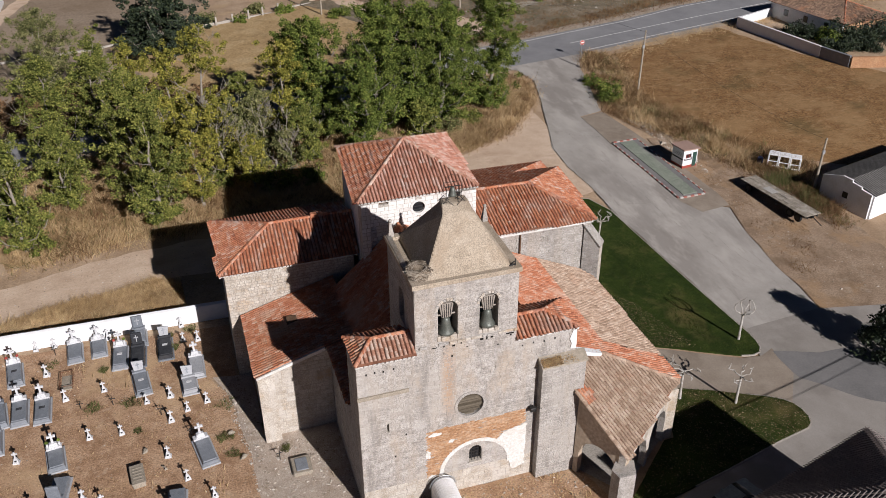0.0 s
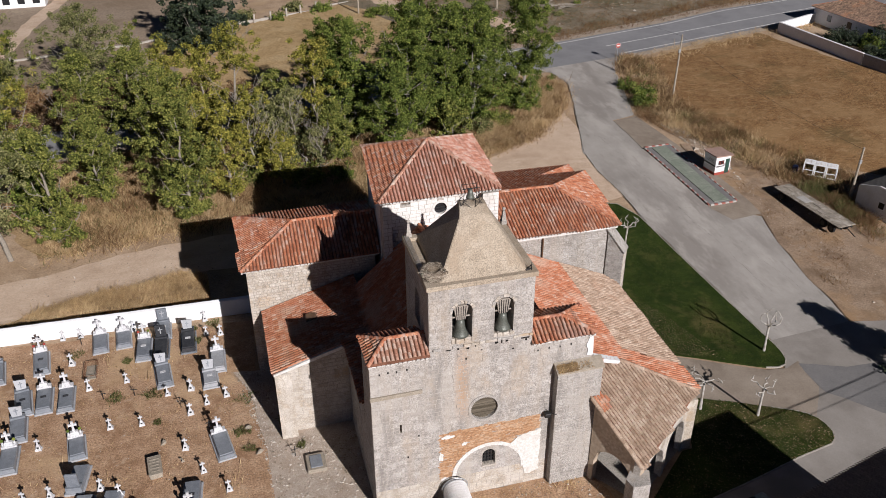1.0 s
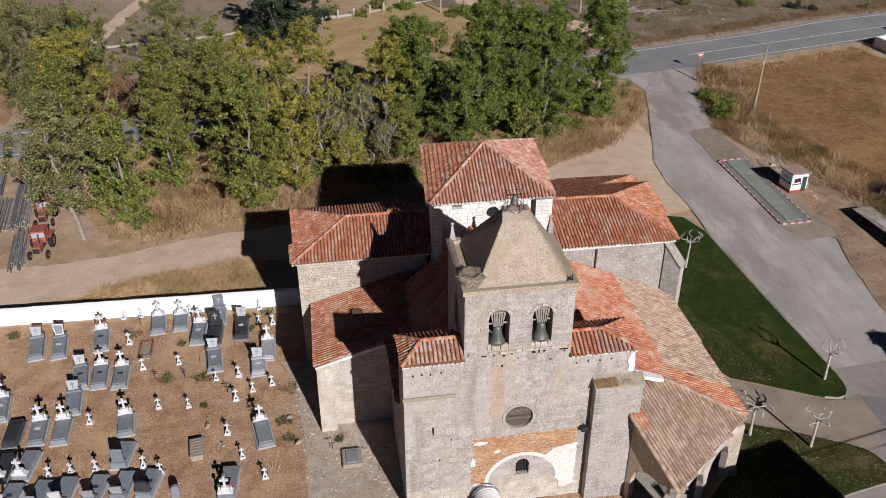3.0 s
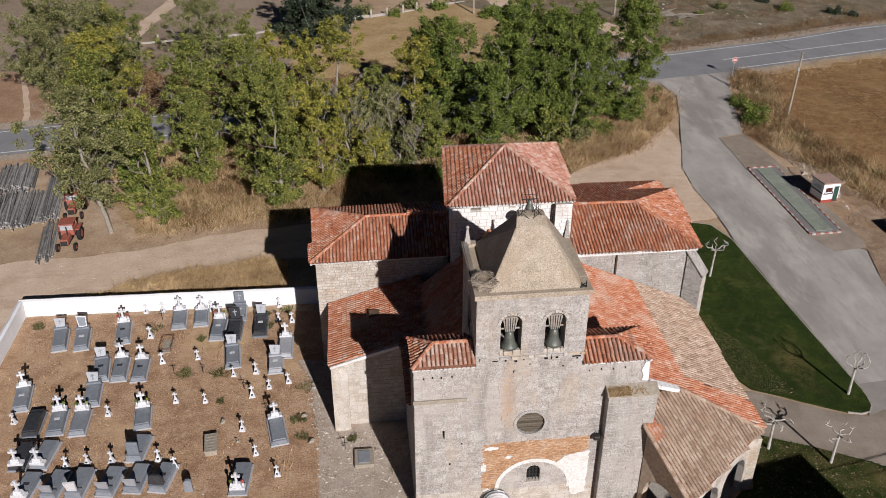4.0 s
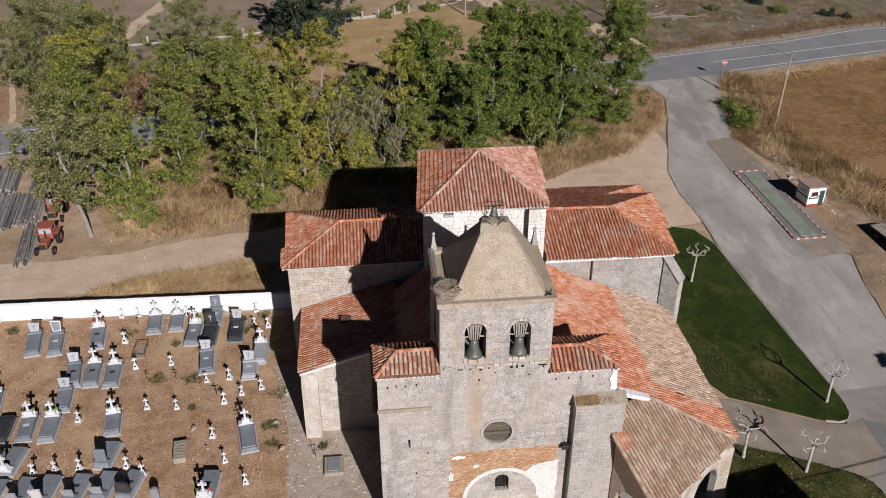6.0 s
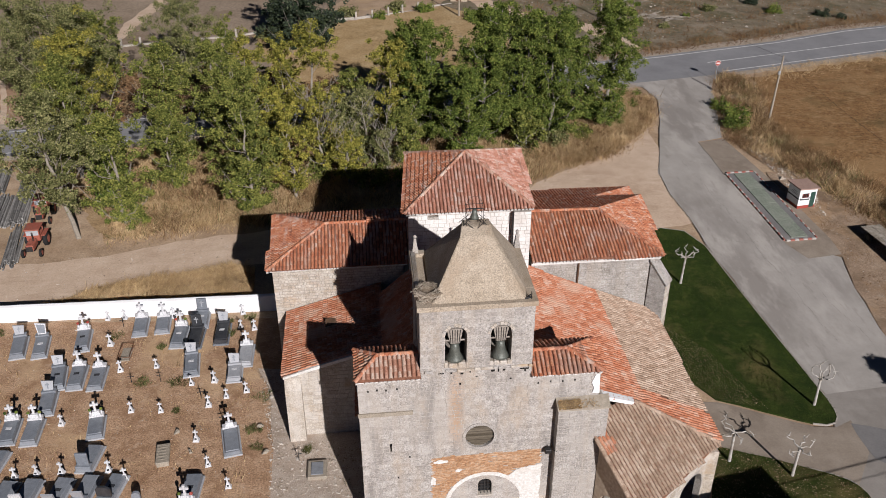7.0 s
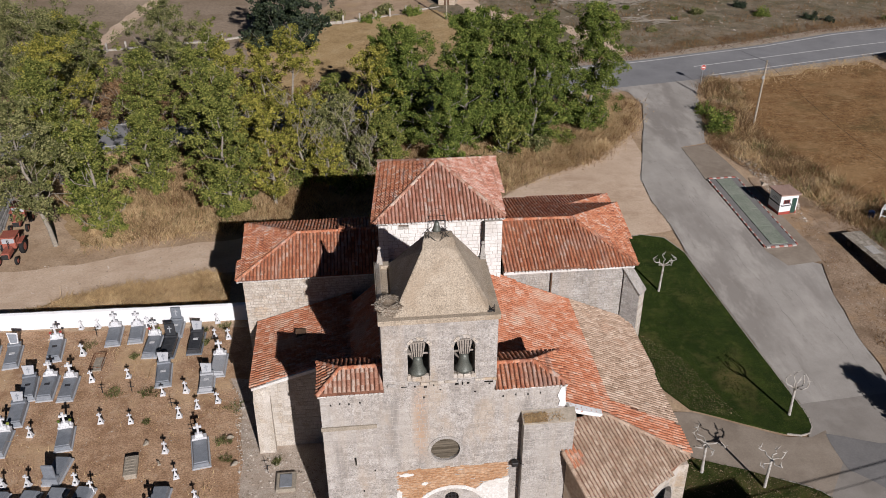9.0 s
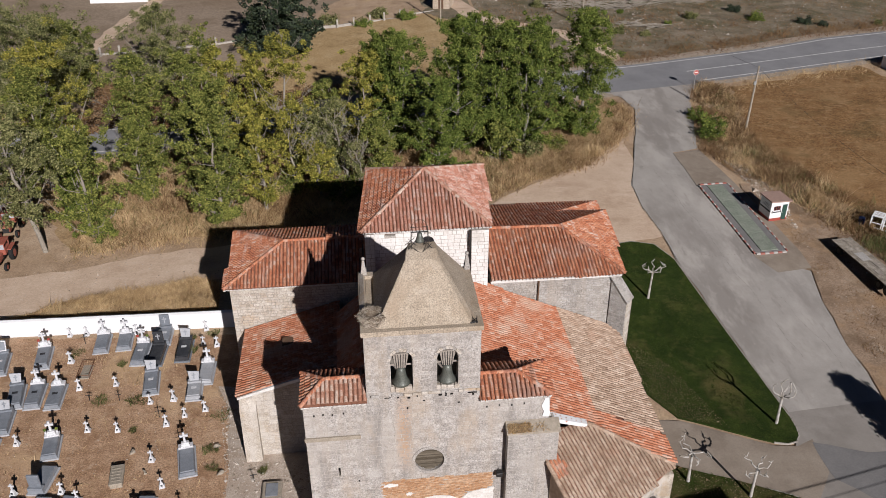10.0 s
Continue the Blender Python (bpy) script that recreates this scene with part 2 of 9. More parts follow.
M_STONE_WARM = surface("warm_limestone", [(0.336, 0.29, 0.231), (0.42, 0.374, 0.315), (0.487, 0.449, 0.395)], 1.4, 0.9, 0.45, island=0.26, fine=9, grain_amount=0.32, streak=(0.47, 0.437, 0.399), blots=[((0.386, 0.277, 0.168), 0.5, 0.55, 0.66, 0.65, (1, 1, 1)), ((0.277, 0.244, 0.202), 1.2, 0.57, 0.7, 0.6, (1, 1, 0.8)), ((0.538, 0.504, 0.462), 0.8, 0.54, 0.66, 0.6, (1, 1, 1))])
M_STONE_PALE = surface("pale_limestone", [(0.56, 0.54, 0.51), (0.63, 0.61, 0.58), (0.7, 0.68, 0.65)], 0.9, 0.9, 0.35, island=0.2, fine=10, grain_amount=0.14, blots=[((0.47, 0.43, 0.38), 0.6, 0.55, 0.68, 0.55, (1, 1, 0.6)), ((0.38, 0.355, 0.32), 1.8, 0.6, 0.72, 0.5, (1, 1, 1)), ((0.76, 0.745, 0.72), 0.5, 0.54, 0.67, 0.6, (1, 1, 1))])
M_MORTAR = surface("lime_mortar", [(0.27, 0.245, 0.212), (0.36, 0.333, 0.297), (0.44, 0.412, 0.372)], 1.3, 0.95, 0.4, fine=8)
M_MORTAR_DARK = surface("eroded_mortar", [(0.18, 0.16, 0.135), (0.27, 0.245, 0.212), (0.36, 0.332, 0.295)], 1.6, 0.95, 0.4, fine=8)
M_BRICK = surface("orange_brick", [(0.336, 0.189, 0.101), (0.395, 0.239, 0.134), (0.454, 0.311, 0.202)], 1.0, 0.9, 0.3, island=0.4)
M_PLASTER = surface("white_plaster", [(0.554, 0.542, 0.512), (0.638, 0.626, 0.601)], 1.5, 0.9, 0.2, stain=(0.504, 0.454, 0.395), stain_scale=0.6, stain_amount=0.4)
M_WHITEWASH = surface("whitewash", [(0.66, 0.667, 0.675), (0.73, 0.737, 0.745)], 0.9, 0.9, 0.12, stain=(0.57, 0.555, 0.52), stain_scale=0.35, stain_amount=0.35, grain_amount=0.1)
M_TILE = surface("terracotta_tile", [(0.206, 0.0781, 0.0504), (0.392, 0.143, 0.072), (0.451, 0.209, 0.12), (0.51, 0.396, 0.33)], 1.3, 0.85, 0.3, stops=[0.14, 0.4, 0.62, 0.86], island=0.42, bump_scale=14, grain_amount=0.34, blots=[((0.441, 0.352, 0.3), 0.4, 0.56, 0.7, 0.5, (1, 1, 1)), ((0.167, 0.0858, 0.06), 1.0, 0.55, 0.67, 0.7, (3.2, 0.3, 0.3)), ((0.461, 0.396, 0.348), 1.0, 0.56, 0.68, 0.6, (3.6, 0.35, 0.35)), ((0.461, 0.425, 0.383), 3.5, 0.62, 0.72, 0.5, (1, 1, 1))])
M_TILE_ROSE = surface("rose_tile", [(0.26, 0.115, 0.08), (0.4, 0.185, 0.125), (0.46, 0.265, 0.205), (0.52, 0.41, 0.345)], 1.3, 0.86, 0.3, stops=[0.14, 0.4, 0.62, 0.84], island=0.42, bump_scale=14, grain_amount=0.34, blots=[((0.45, 0.32, 0.25), 0.4, 0.56, 0.7, 0.5, (1, 1, 1)), ((0.17, 0.078, 0.05), 1.0, 0.55, 0.67, 0.7, (3.2, 0.3, 0.3)), ((0.47, 0.36, 0.29), 1.0, 0.56, 0.68, 0.6, (3.6, 0.35, 0.35)), ((0.47, 0.386, 0.319), 3.5, 0.62, 0.72, 0.5, (1, 1, 1))])
M_TILE_OLD = surface("weathered_tile", [(0.21, 0.143, 0.101), (0.311, 0.223, 0.16), (0.395, 0.294, 0.22), (0.47, 0.378, 0.298)], 1.3, 0.88, 0.3, stops=[0.14, 0.4, 0.6, 0.84], island=0.42, bump_scale=14, grain_amount=0.34, blots=[((0.361, 0.21, 0.134), 0.4, 0.56, 0.7, 0.5, (1, 1, 1)), ((0.21, 0.147, 0.105), 0.7, 0.58, 0.72, 0.5, (1, 1, 1))])
M_TILE_FARM = surface("mossy_brown_tile", [(0.12, 0.08, 0.058), (0.2, 0.135, 0.096), (0.28, 0.185, 0.13), (0.37, 0.25, 0.17)], 1.3, 0.88, 0.3, stops=[0.14, 0.4, 0.6, 0.84], island=0.5, bump_scale=14, grain_amount=0.2, blots=[((0.4, 0.2, 0.11), 0.35, 0.55, 0.64, 0.7, (1, 1, 1)), ((0.11, 0.085, 0.065), 0.6, 0.54, 0.66, 0.6, (1, 1, 1))])
M_TILE_NAVE = surface("salmon_tile", [(0.252, 0.101, 0.059), (0.386, 0.147, 0.077), (0.437, 0.214, 0.134), (0.479, 0.344, 0.269)], 1.3, 0.86, 0.3, stops=[0.14, 0.4, 0.6, 0.84], island=0.38, bump_scale=14, grain_amount=0.34, blots=[((0.462, 0.336, 0.252), 0.35, 0.53, 0.66, 0.65, (1, 1, 1)), ((0.403, 0.143, 0.071), 0.3, 0.56, 0.66, 0.6, (1, 1, 1)), ((0.218, 0.134, 0.092), 0.9, 0.6, 0.72, 0.5, (1, 1, 1))])
M_GUTTER = surface("tile_channel", [(0.151, 0.071, 0.046), (0.252, 0.122, 0.076)], 1.0, 0.9, 0.3)
M_RENDER = surface("spire_render", [(0.295, 0.244, 0.184), (0.349, 0.294, 0.225), (0.393, 0.336, 0.263)], 1.2, 0.95, 0.4, fine=12, grain_amount=0.38, blots=[((0.295, 0.226, 0.155), 0.5, 0.52, 0.66, 0.6, (1, 1, 0.7)), ((0.218, 0.173, 0.125), 2.6, 0.6, 0.72, 0.5, (1, 1, 1)), ((0.437, 0.378, 0.304), 0.9, 0.57, 0.7, 0.5, (1, 1, 1))])
M_BRONZE = surface("green_bronze", [(0.076, 0.084, 0.071), (0.143, 0.151, 0.13)], 3.0, 0.45, 0.2, metal=0.3)
M_IRON = surface("wrought_iron", [(0.025, 0.025, 0.027), (0.05, 0.046, 0.042)], 4.0, 0.6, 0.2, metal=0.5)
M_OLDWOOD = surface("weathered_wood", [(0.227, 0.197, 0.168), (0.353, 0.319, 0.277)], 2.0, 0.9, 0.4, stretch=(1, 1, 6))
M_BROWNWOOD = surface("brown_wood", [(0.084, 0.046, 0.025), (0.134, 0.076, 0.042)], 2.0, 0.8, 0.3)
M_TWIG = surface("nest_twigs", [(0.168, 0.13, 0.092), (0.302, 0.252, 0.193), (0.42, 0.37, 0.302)], 3.0, 0.95, 0.4, island=0.6)
M_GLASS = surface("dark_glass", [(0.013, 0.014, 0.017), (0.025, 0.027, 0.029)], 2.0, 0.12, 0.0)
# near-black: the shade inside holes and gaps put into the colour
M_DARK = surface("recess_shade", [(0.01, 0.009, 0.008), (0.017, 0.015, 0.013)], 2.0, 0.95, 0.0)
M_GRANITE = surface("grey_granite", [(0.15, 0.165, 0.187), (0.215, 0.232, 0.257)], 3.0, 0.4, 0.05, object_var=0.35, fine=30, blots=[((0.27, 0.275, 0.28), 1.4, 0.55, 0.7, 0.5, (1, 1, 1))])
M_GRANITE_LIGHT = surface("light_granite", [(0.29, 0.3, 0.318), (0.36, 0.37, 0.388)], 3.0, 0.5, 0.05, object_var=0.25, fine=30, blots=[((0.25, 0.235, 0.21), 1.2, 0.56, 0.7, 0.5, (1, 1, 1))])
M_GRANITE_DARK = surface("black_granite", [(0.029, 0.031, 0.035), (0.05, 0.052, 0.057)], 3.0, 0.25, 0.03, fine=30)
M_WHITE_STONE = surface("white_marble", [(0.487, 0.491, 0.504), (0.554, 0.559, 0.567)], 2.0, 0.6, 0.1, object_var=0.3)
M_OLD_STONE = surface("lichen_stone", [(0.252, 0.218, 0.168), (0.353, 0.311, 0.252)], 4.0, 0.95, 0.6)
M_BARK = surface("grey_bark", [(0.168, 0.151, 0.126), (0.286, 0.26, 0.227)], 3.0, 0.95, 0.5, stretch=(1, 1, 0.3))
M_BARK_PALE = surface("pale_bark", [(0.2, 0.175, 0.14), (0.31, 0.28, 0.235)], 3.0, 0.9, 0.4, stain=(0.18, 0.155, 0.12), stain_scale=1.5)
M_LIMEWASH = surface("limewashed_bark", [(0.336, 0.315, 0.281), (0.47, 0.449, 0.412)], 3.0, 0.9, 0.3, stain=(0.235, 0.202, 0.16), stain_scale=2.5, stain_amount=0.8)
M_LEAF = surface("poplar_leaf", [(0.0496, 0.0648, 0.0135), (0.149, 0.171, 0.0365), (0.303, 0.302, 0.0742)], 0.9, 0.85, 0.0, island=0.42, object_var=0.42, sheer=0.22)
M_LEAF_YELLOW = surface("turning_leaf", [(0.0881, 0.095, 0.0163), (0.232, 0.225, 0.0405), (0.418, 0.367, 0.0742)], 0.9, 0.85, 0.0, island=0.42, object_var=0.42, sheer=0.22)
M_LEAF_DARK = surface("deep_green_leaf", [(0.0407, 0.0618, 0.0117), (0.115, 0.158, 0.0286), (0.244, 0.272, 0.0583)], 0.9, 0.85, 0.0, island=0.42, object_var=0.42, sheer=0.2)
M_LEAF_GREY = surface("grey_green_leaf", [(0.0661, 0.0756, 0.0243), (0.16, 0.167, 0.0607), (0.308, 0.297, 0.129)], 0.9, 0.85, 0.0, island=0.42, object_var=0.42, sheer=0.22)
M_CONIFER = surface("conifer_needles", [(0.008, 0.017, 0.008), (0.02, 0.034, 0.013), (0.046, 0.063, 0.025)], 0.6, 0.7, 0.0, island=0.5, sheer=0.1)
M_STRAW = surface("dry_grass", [(0.396, 0.275, 0.138), (0.55, 0.402, 0.22), (0.66, 0.506, 0.297)], 0.35, 0.9, 0.0, island=0.3, sheer=0.35, blots=[((0.297, 0.187, 0.088), 0.22, 0.54, 0.66, 0.55, (1, 1, 1)), ((0.704, 0.55, 0.341), 0.5, 0.55, 0.67, 0.6, (1, 1, 1))])
M_RUSSET = surface("russet_weeds", [(0.134, 0.077, 0.038), (0.218, 0.134, 0.067), (0.302, 0.202, 0.105)], 0.35, 0.9, 0.0, island=0.35, sheer=0.25, blots=[((0.185, 0.092, 0.05), 0.3, 0.53, 0.66, 0.6, (1, 1, 1))])
M_GRASS = surface("green_grass", [(0.0204, 0.0372, 0.00585), (0.0357, 0.0579, 0.00936), (0.0662, 0.0827, 0.0175)], 0.35, 0.9, 0.0, island=0.2, sheer=0.15, blots=[((0.14, 0.117, 0.0445), 0.16, 0.56, 0.68, 0.6, (1, 1, 1))])
M_RED_PAINT = surface("red_paint", [(0.269, 0.042, 0.029), (0.353, 0.063, 0.042)], 2.0, 0.55, 0.1, stain=(0.185, 0.05, 0.034), stain_scale=2.0)
M_RUST_RED = surface("faded_red_enamel", [(0.24, 0.062, 0.038), (0.33, 0.105, 0.068)], 2.0, 0.7, 0.1, stain=(0.17, 0.075, 0.05), stain_scale=2.0)
M_WHITE_PAINT = surface("white_paint", [(0.69, 0.695, 0.7), (0.76, 0.765, 0.77)], 2.0, 0.6, 0.1, stain=(0.58, 0.56, 0.52), stain_scale=0.8)
M_BLUE = surface("blue_paint", [(0.013, 0.025, 0.076), (0.021, 0.038, 0.109)], 2.0, 0.5, 0.1)
M_SILVER = surface("grey_green_car_paint", [(0.235, 0.26, 0.244), (0.277, 0.302, 0.286)], 1.0, 0.3, 0.0)
M_RUBBER = surface("tyre_rubber", [(0.013, 0.013, 0.013), (0.025, 0.025, 0.025)], 5.0, 0.85, 0.1)
M_GREEN_DOOR = surface("green_door_paint", [(0.017, 0.05, 0.038), (0.025, 0.067, 0.05)], 3.0, 0.5, 0.1)
M_WEIGH = surface("weighbridge_deck", [(0.168, 0.193, 0.151), (0.227, 0.252, 0.202)], 1.0, 0.8, 0.2, stain=(0.269, 0.277, 0.235), stain_scale=0.8)
M_STEEL = surface("galvanised_steel", [(0.353, 0.361, 0.37), (0.437, 0.445, 0.454)], 3.0, 0.45, 0.1, metal=0.6)
M_GREY_ROOF = surface("fibre_cement", [(0.109, 0.105, 0.101), (0.168, 0.16, 0.151)], 1.0, 0.9, 0.3, stain=(0.084, 0.084, 0.08), stain_scale=0.5)
M_BROWN_ROOF = surface("brown_roof_tile", [(0.121, 0.1, 0.0918), (0.185, 0.155, 0.139)], 1.0, 0.7, 0.2, island=0.3)
M_LOG = surface("grey_poles", [(0.126, 0.122, 0.116), (0.21, 0.203, 0.193), (0.302, 0.292, 0.277)], 1.5, 0.9, 0.3, island=0.5, object_var=0.5)
M_LOT = surface("trodden_earth_lot", [(0.202, 0.141, 0.094), (0.277, 0.202, 0.139), (0.344, 0.26, 0.185)], 0.4, 0.95, 0.5, fine=18, grain_amount=0.25, blots=[((0.353, 0.231, 0.126), 0.14, 0.52, 0.64, 0.75, (1, 1, 1)), ((0.143, 0.097, 0.059), 0.35, 0.53, 0.66, 0.65, (1, 1, 1)), ((0.395, 0.328, 0.252), 0.8, 0.58, 0.7, 0.6, (1, 1, 1))])
M_PEBBLE = surface("pebbles", [(0.244, 0.197, 0.147), (0.361, 0.307, 0.248), (0.479, 0.433, 0.378)], 2.0, 0.95, 0.2, island=0.8)
M_LEAVES = surface("fallen_leaves", [(0.1, 0.065, 0.03), (0.19, 0.135, 0.07), (0.28, 0.22, 0.13)], 2.0, 0.9, 0.0, island=0.7)
M_DECK = surface("grey_deck_boards", [(0.2, 0.175, 0.14), (0.31, 0.275, 0.225), (0.41, 0.37, 0.31)], 1.4, 0.9, 0.4, object_var=0.2, blots=[((0.47, 0.43, 0.37), 0.9, 0.52, 0.64, 0.8, (1, 1, 1)), ((0.15, 0.125, 0.095), 1.4, 0.56, 0.68, 0.7, (1, 1, 1))])
M_BOARD = surface("dark_boards", [(0.071, 0.059, 0.042), (0.143, 0.122, 0.092)], 2.0, 0.9, 0.4, stretch=(0.5, 1, 8), object_var=0.5)
M_FADED_RED = surface("faded_red_paint", [(0.252, 0.084, 0.063), (0.336, 0.134, 0.105)], 3.0, 0.8, 0.1)
M_FADED_WHITE = surface("faded_white_paint", [(0.336, 0.319, 0.294), (0.437, 0.42, 0.395)], 3.0, 0.8, 0.1)
M_PINK_SLAB = surface("pinkish_concrete", [(0.286, 0.193, 0.155), (0.37, 0.26, 0.214)], 1.5, 0.9, 0.3)
M_SHOULDER = surface("pale_shoulder", [(0.302, 0.252, 0.193), (0.386, 0.328, 0.26)], 0.5, 0.95, 0.4, fine=8)
M_CRACK = surface("dark_joint", [(0.109, 0.097, 0.084), (0.168, 0.151, 0.134)], 2.0, 0.95, 0.2)
M_CREAM = surface("cream_render", [(0.37, 0.302, 0.227), (0.454, 0.386, 0.307)], 0.8, 0.9, 0.25, stain=(0.336, 0.26, 0.185), stain_scale=0.6)
M_WEED = surface("pale_green_weeds", [(0.075, 0.085, 0.028), (0.135, 0.145, 0.05), (0.22, 0.205, 0.09)], 0.6, 0.9, 0.0, island=0.5, sheer=0.3)
M_MEADOW = surface("dry_meadow", [(0.293, 0.201, 0.0966), (0.386, 0.274, 0.139), (0.432, 0.325, 0.181)], 0.25, 0.95, 0.5, fine=16, grain_amount=0.3, blots=[((0.216, 0.147, 0.0699), 0.3, 0.54, 0.68, 0.6, (1, 1, 1))])
M_THICKET = surface("brown_thicket", [(0.076, 0.046, 0.025), (0.134, 0.084, 0.046), (0.185, 0.134, 0.071)], 0.5, 0.9, 0.0, island=0.6, sheer=0.15)
M_MORTAR_PALE = surface("pale_mortar", [(0.42, 0.399, 0.37), (0.521, 0.504, 0.475)], 2.0, 0.95, 0.2)
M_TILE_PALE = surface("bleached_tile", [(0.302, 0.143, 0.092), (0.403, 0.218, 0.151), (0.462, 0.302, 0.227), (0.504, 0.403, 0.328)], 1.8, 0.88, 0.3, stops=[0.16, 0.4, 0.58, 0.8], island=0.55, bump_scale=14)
M_JUNCTION = surface("worn_junction_concrete", [(0.236, 0.215, 0.192), (0.278, 0.256, 0.23), (0.315, 0.292, 0.266)], 0.3, 0.85, 0.12, fine=40, grain_amount=0.06, blots=[((0.2, 0.181, 0.159), 0.16, 0.5, 0.64, 0.7, (1, 1, 1)), ((0.348, 0.324, 0.294), 0.35, 0.54, 0.68, 0.5, (1, 1, 1))])
M_RUST_IRON = surface("rusty_iron", [(0.101, 0.046, 0.025), (0.185, 0.084, 0.046)], 4.0, 0.85, 0.2, metal=0.2)

# ---- building helpers ----
from mathutils.geometry import delaunay_2d_cdt

rng = random.Random(7)


def world_of(ob):
    m = ob.matrix_basis.copy()
    while ob.parent:
        m = ob.parent.matrix_basis @ ob.matrix_parent_inverse @ m
        ob = ob.parent
    return m


def attach(ob, parent):
    if parent:
        ob.parent = parent
        ob.matrix_parent_inverse = world_of(parent).inverted()
    return ob


def mesh(name, verts, faces, mat, parent=None, label="", smooth=False):
    me = bpy.data.meshes.new(name)
    me.from_pydata(verts, [], faces)
    me.materials.append(mat)
    if smooth:
        me.polygons.foreach_set("use_smooth", [True] * len(me.polygons))
    ob = attach(new(name, me), parent)
    return tagged(ob, label)


def part(name, bm, mat, parent=None, label="", smooth=False):
    me = bpy.data.meshes.new(name)
    bm.to_mesh(me)
    bm.free()
    me.materials.append(mat)
    if smooth:
        me.polygons.foreach_set("use_smooth", [True] * len(me.polygons))
    ob = attach(new(name, me), parent)
    return tagged(ob, label)


def thing(name, x, y, z, label, category, group="", turn=0.0):
    ob = new(name)
    ob.empty_display_size = 0.3
    ob.matrix_basis = pose(x, y, z, 0, 0, turn)
    return tagged(ob, label, category, group)


def box(bm, x0, x1, y0, y1, z0, z1, bevel=0.0, m=None):
    """Adds a box, its edges bevelled."""
    ret = bmesh.ops.create_cube(bm, size=1.0, matrix=pose((x0 + x1) / 2, (y0 + y1) / 2, (z0 + z1) / 2) @ Matrix.Diagonal((x1 - x0, y1 - y0, z1 - z0, 1)))
    vs = ret["verts"]
    if bevel:
        es = list({e for v in vs for e in v.link_edges})
        out = bmesh.ops.bevel(bm, geom=es, offset=bevel, segments=1, affect="EDGES")
        vs = list({v for f in out["faces"] for v in f.verts} | {v for v in vs if v.is_valid})
    if m:
        bmesh.ops.transform(bm, matrix=m, verts=vs)
    return bm


def boxed(*a, **k):
    return box(bmesh.new(), *a, **k)


def frustum(bm, x0, x1, y0, y1, z0, z1, inset):
    """A box whose top is drawn in by inset on each side."""
    lo = [bm.verts.new(p) for p in ((x0, y0, z0), (x1, y0, z0), (x1, y1, z0), (x0, y1, z0))]
    hi = [bm.verts.new(p) for p in ((x0 + inset, y0 + inset, z1), (x1 - inset, y0 + inset, z1), (x1 - inset, y1 - inset, z1), (x0 + inset, y1 - inset, z1))]
    bm.faces.new(lo[::-1])
    bm.faces.new(hi)
    for i in range(4):
        j = (i + 1) % 4
        bm.faces.new((lo[i], lo[j], hi[j], hi[i]))
    return bm


def prism(bm, outline, a, b, axis="y"):
    """Extrudes a 2D outline from a to b along an axis."""
    def place(p, d):
        u, v = p
        return {"y": (u, d, v), "x": (d, u, v), "z": (u, v, d)}[axis]
    lo = [bm.verts.new(place(p, a)) for p in outline]
    hi = [bm.verts.new(place(p, b)) for p in outline]
    bm.faces.new(lo)
    bm.faces.new(hi[::-1])
    for i in range(len(outline)):
        j = (i + 1) % len(outline)
        bm.faces.new((lo[i], hi[i], hi[j], lo[j]))
    bmesh.ops.recalc_face_normals(bm, faces=bm.faces)
    return bm


def tube(bm, path, radii, sides=7):
    """A tapered tube along a path."""
    rings = []
    pts = [Vector(p) for p in path]
    for i, p in enumerate(pts):
        d = (pts[min(i + 1, len(pts) - 1)] - pts[max(i - 1, 0)]).normalized()
        side = d.cross(Vector((0.3, 0.9, 0.2))).normalized()
        up = d.cross(side)
        rings.append([bm.verts.new(p + radii[i] * (math.cos(a) * side + math.sin(a) * up)) for a in (2 * math.pi * k / sides for k in range(sides))])
    for a, b in zip(rings, rings[1:]):
        for k in range(sides):
            j = (k + 1) % sides
            bm.faces.new((a[k], a[j], b[j], b[k]))
    bm.faces.new(rings[0][::-1])
    bm.faces.new(rings[-1])
    return bm


def lathe(bm, profile, sides=20, m=None):
    """A turned body from (radius, z) pairs."""
    rings = []
    for r, z in profile:
        rings.append([bm.verts.new((r * math.cos(2 * math.pi * k / sides), r * math.sin(2 * math.pi * k / sides), z)) for k in range(sides)])
    for a, b in zip(rings, rings[1:]):
        for k in range(sides):
            j = (k + 1) % sides
            bm.faces.new((a[k], a[j], b[j], b[k]))
    bm.faces.new(rings[0][::-1])
    bm.faces.new(rings[-1])
    if m:
        bmesh.ops.transform(bm, matrix=m, verts=[v for r in rings for v in r])
    return bm


def inside(px, py, poly):
    """Which of the points (arrays) lie in the polygon."""
    ok = np.zeros(px.shape, bool)
    n = len(poly)
    for i in range(n):
        (xa, ya), (xb, yb) = poly[i], poly[(i + 1) % n]
        cross = ((ya > py) != (yb > py)) & (px < (xb - xa) * (py - ya) / ((yb - ya) or 1e-9) + xa)
        ok ^= cross
    return ok


# ---- ground ----
def ease(a, b, v):
    v = min(1.0, max(0.0, (v - a) / (b - a)))
    return v * v * (3 - 2 * v)


def gz(x, y):
    """The height of the ground: it rises a little towards the main road."""
    return 0.2 + 1.3 * ease(45, 85, y) * ease(5, 35, x)


def axis_steps(lo, hi, near0, near1, step):
    out = list(np.arange(near0, near1 + 0.01, step))
    d, v = step, near1
    while v < hi:
        d *= 1.35
        v += d
        out.append(v)
    d, v = step, near0
    while v > lo:
        d *= 1.35
        v -= d
        out.insert(0, v)
    return out


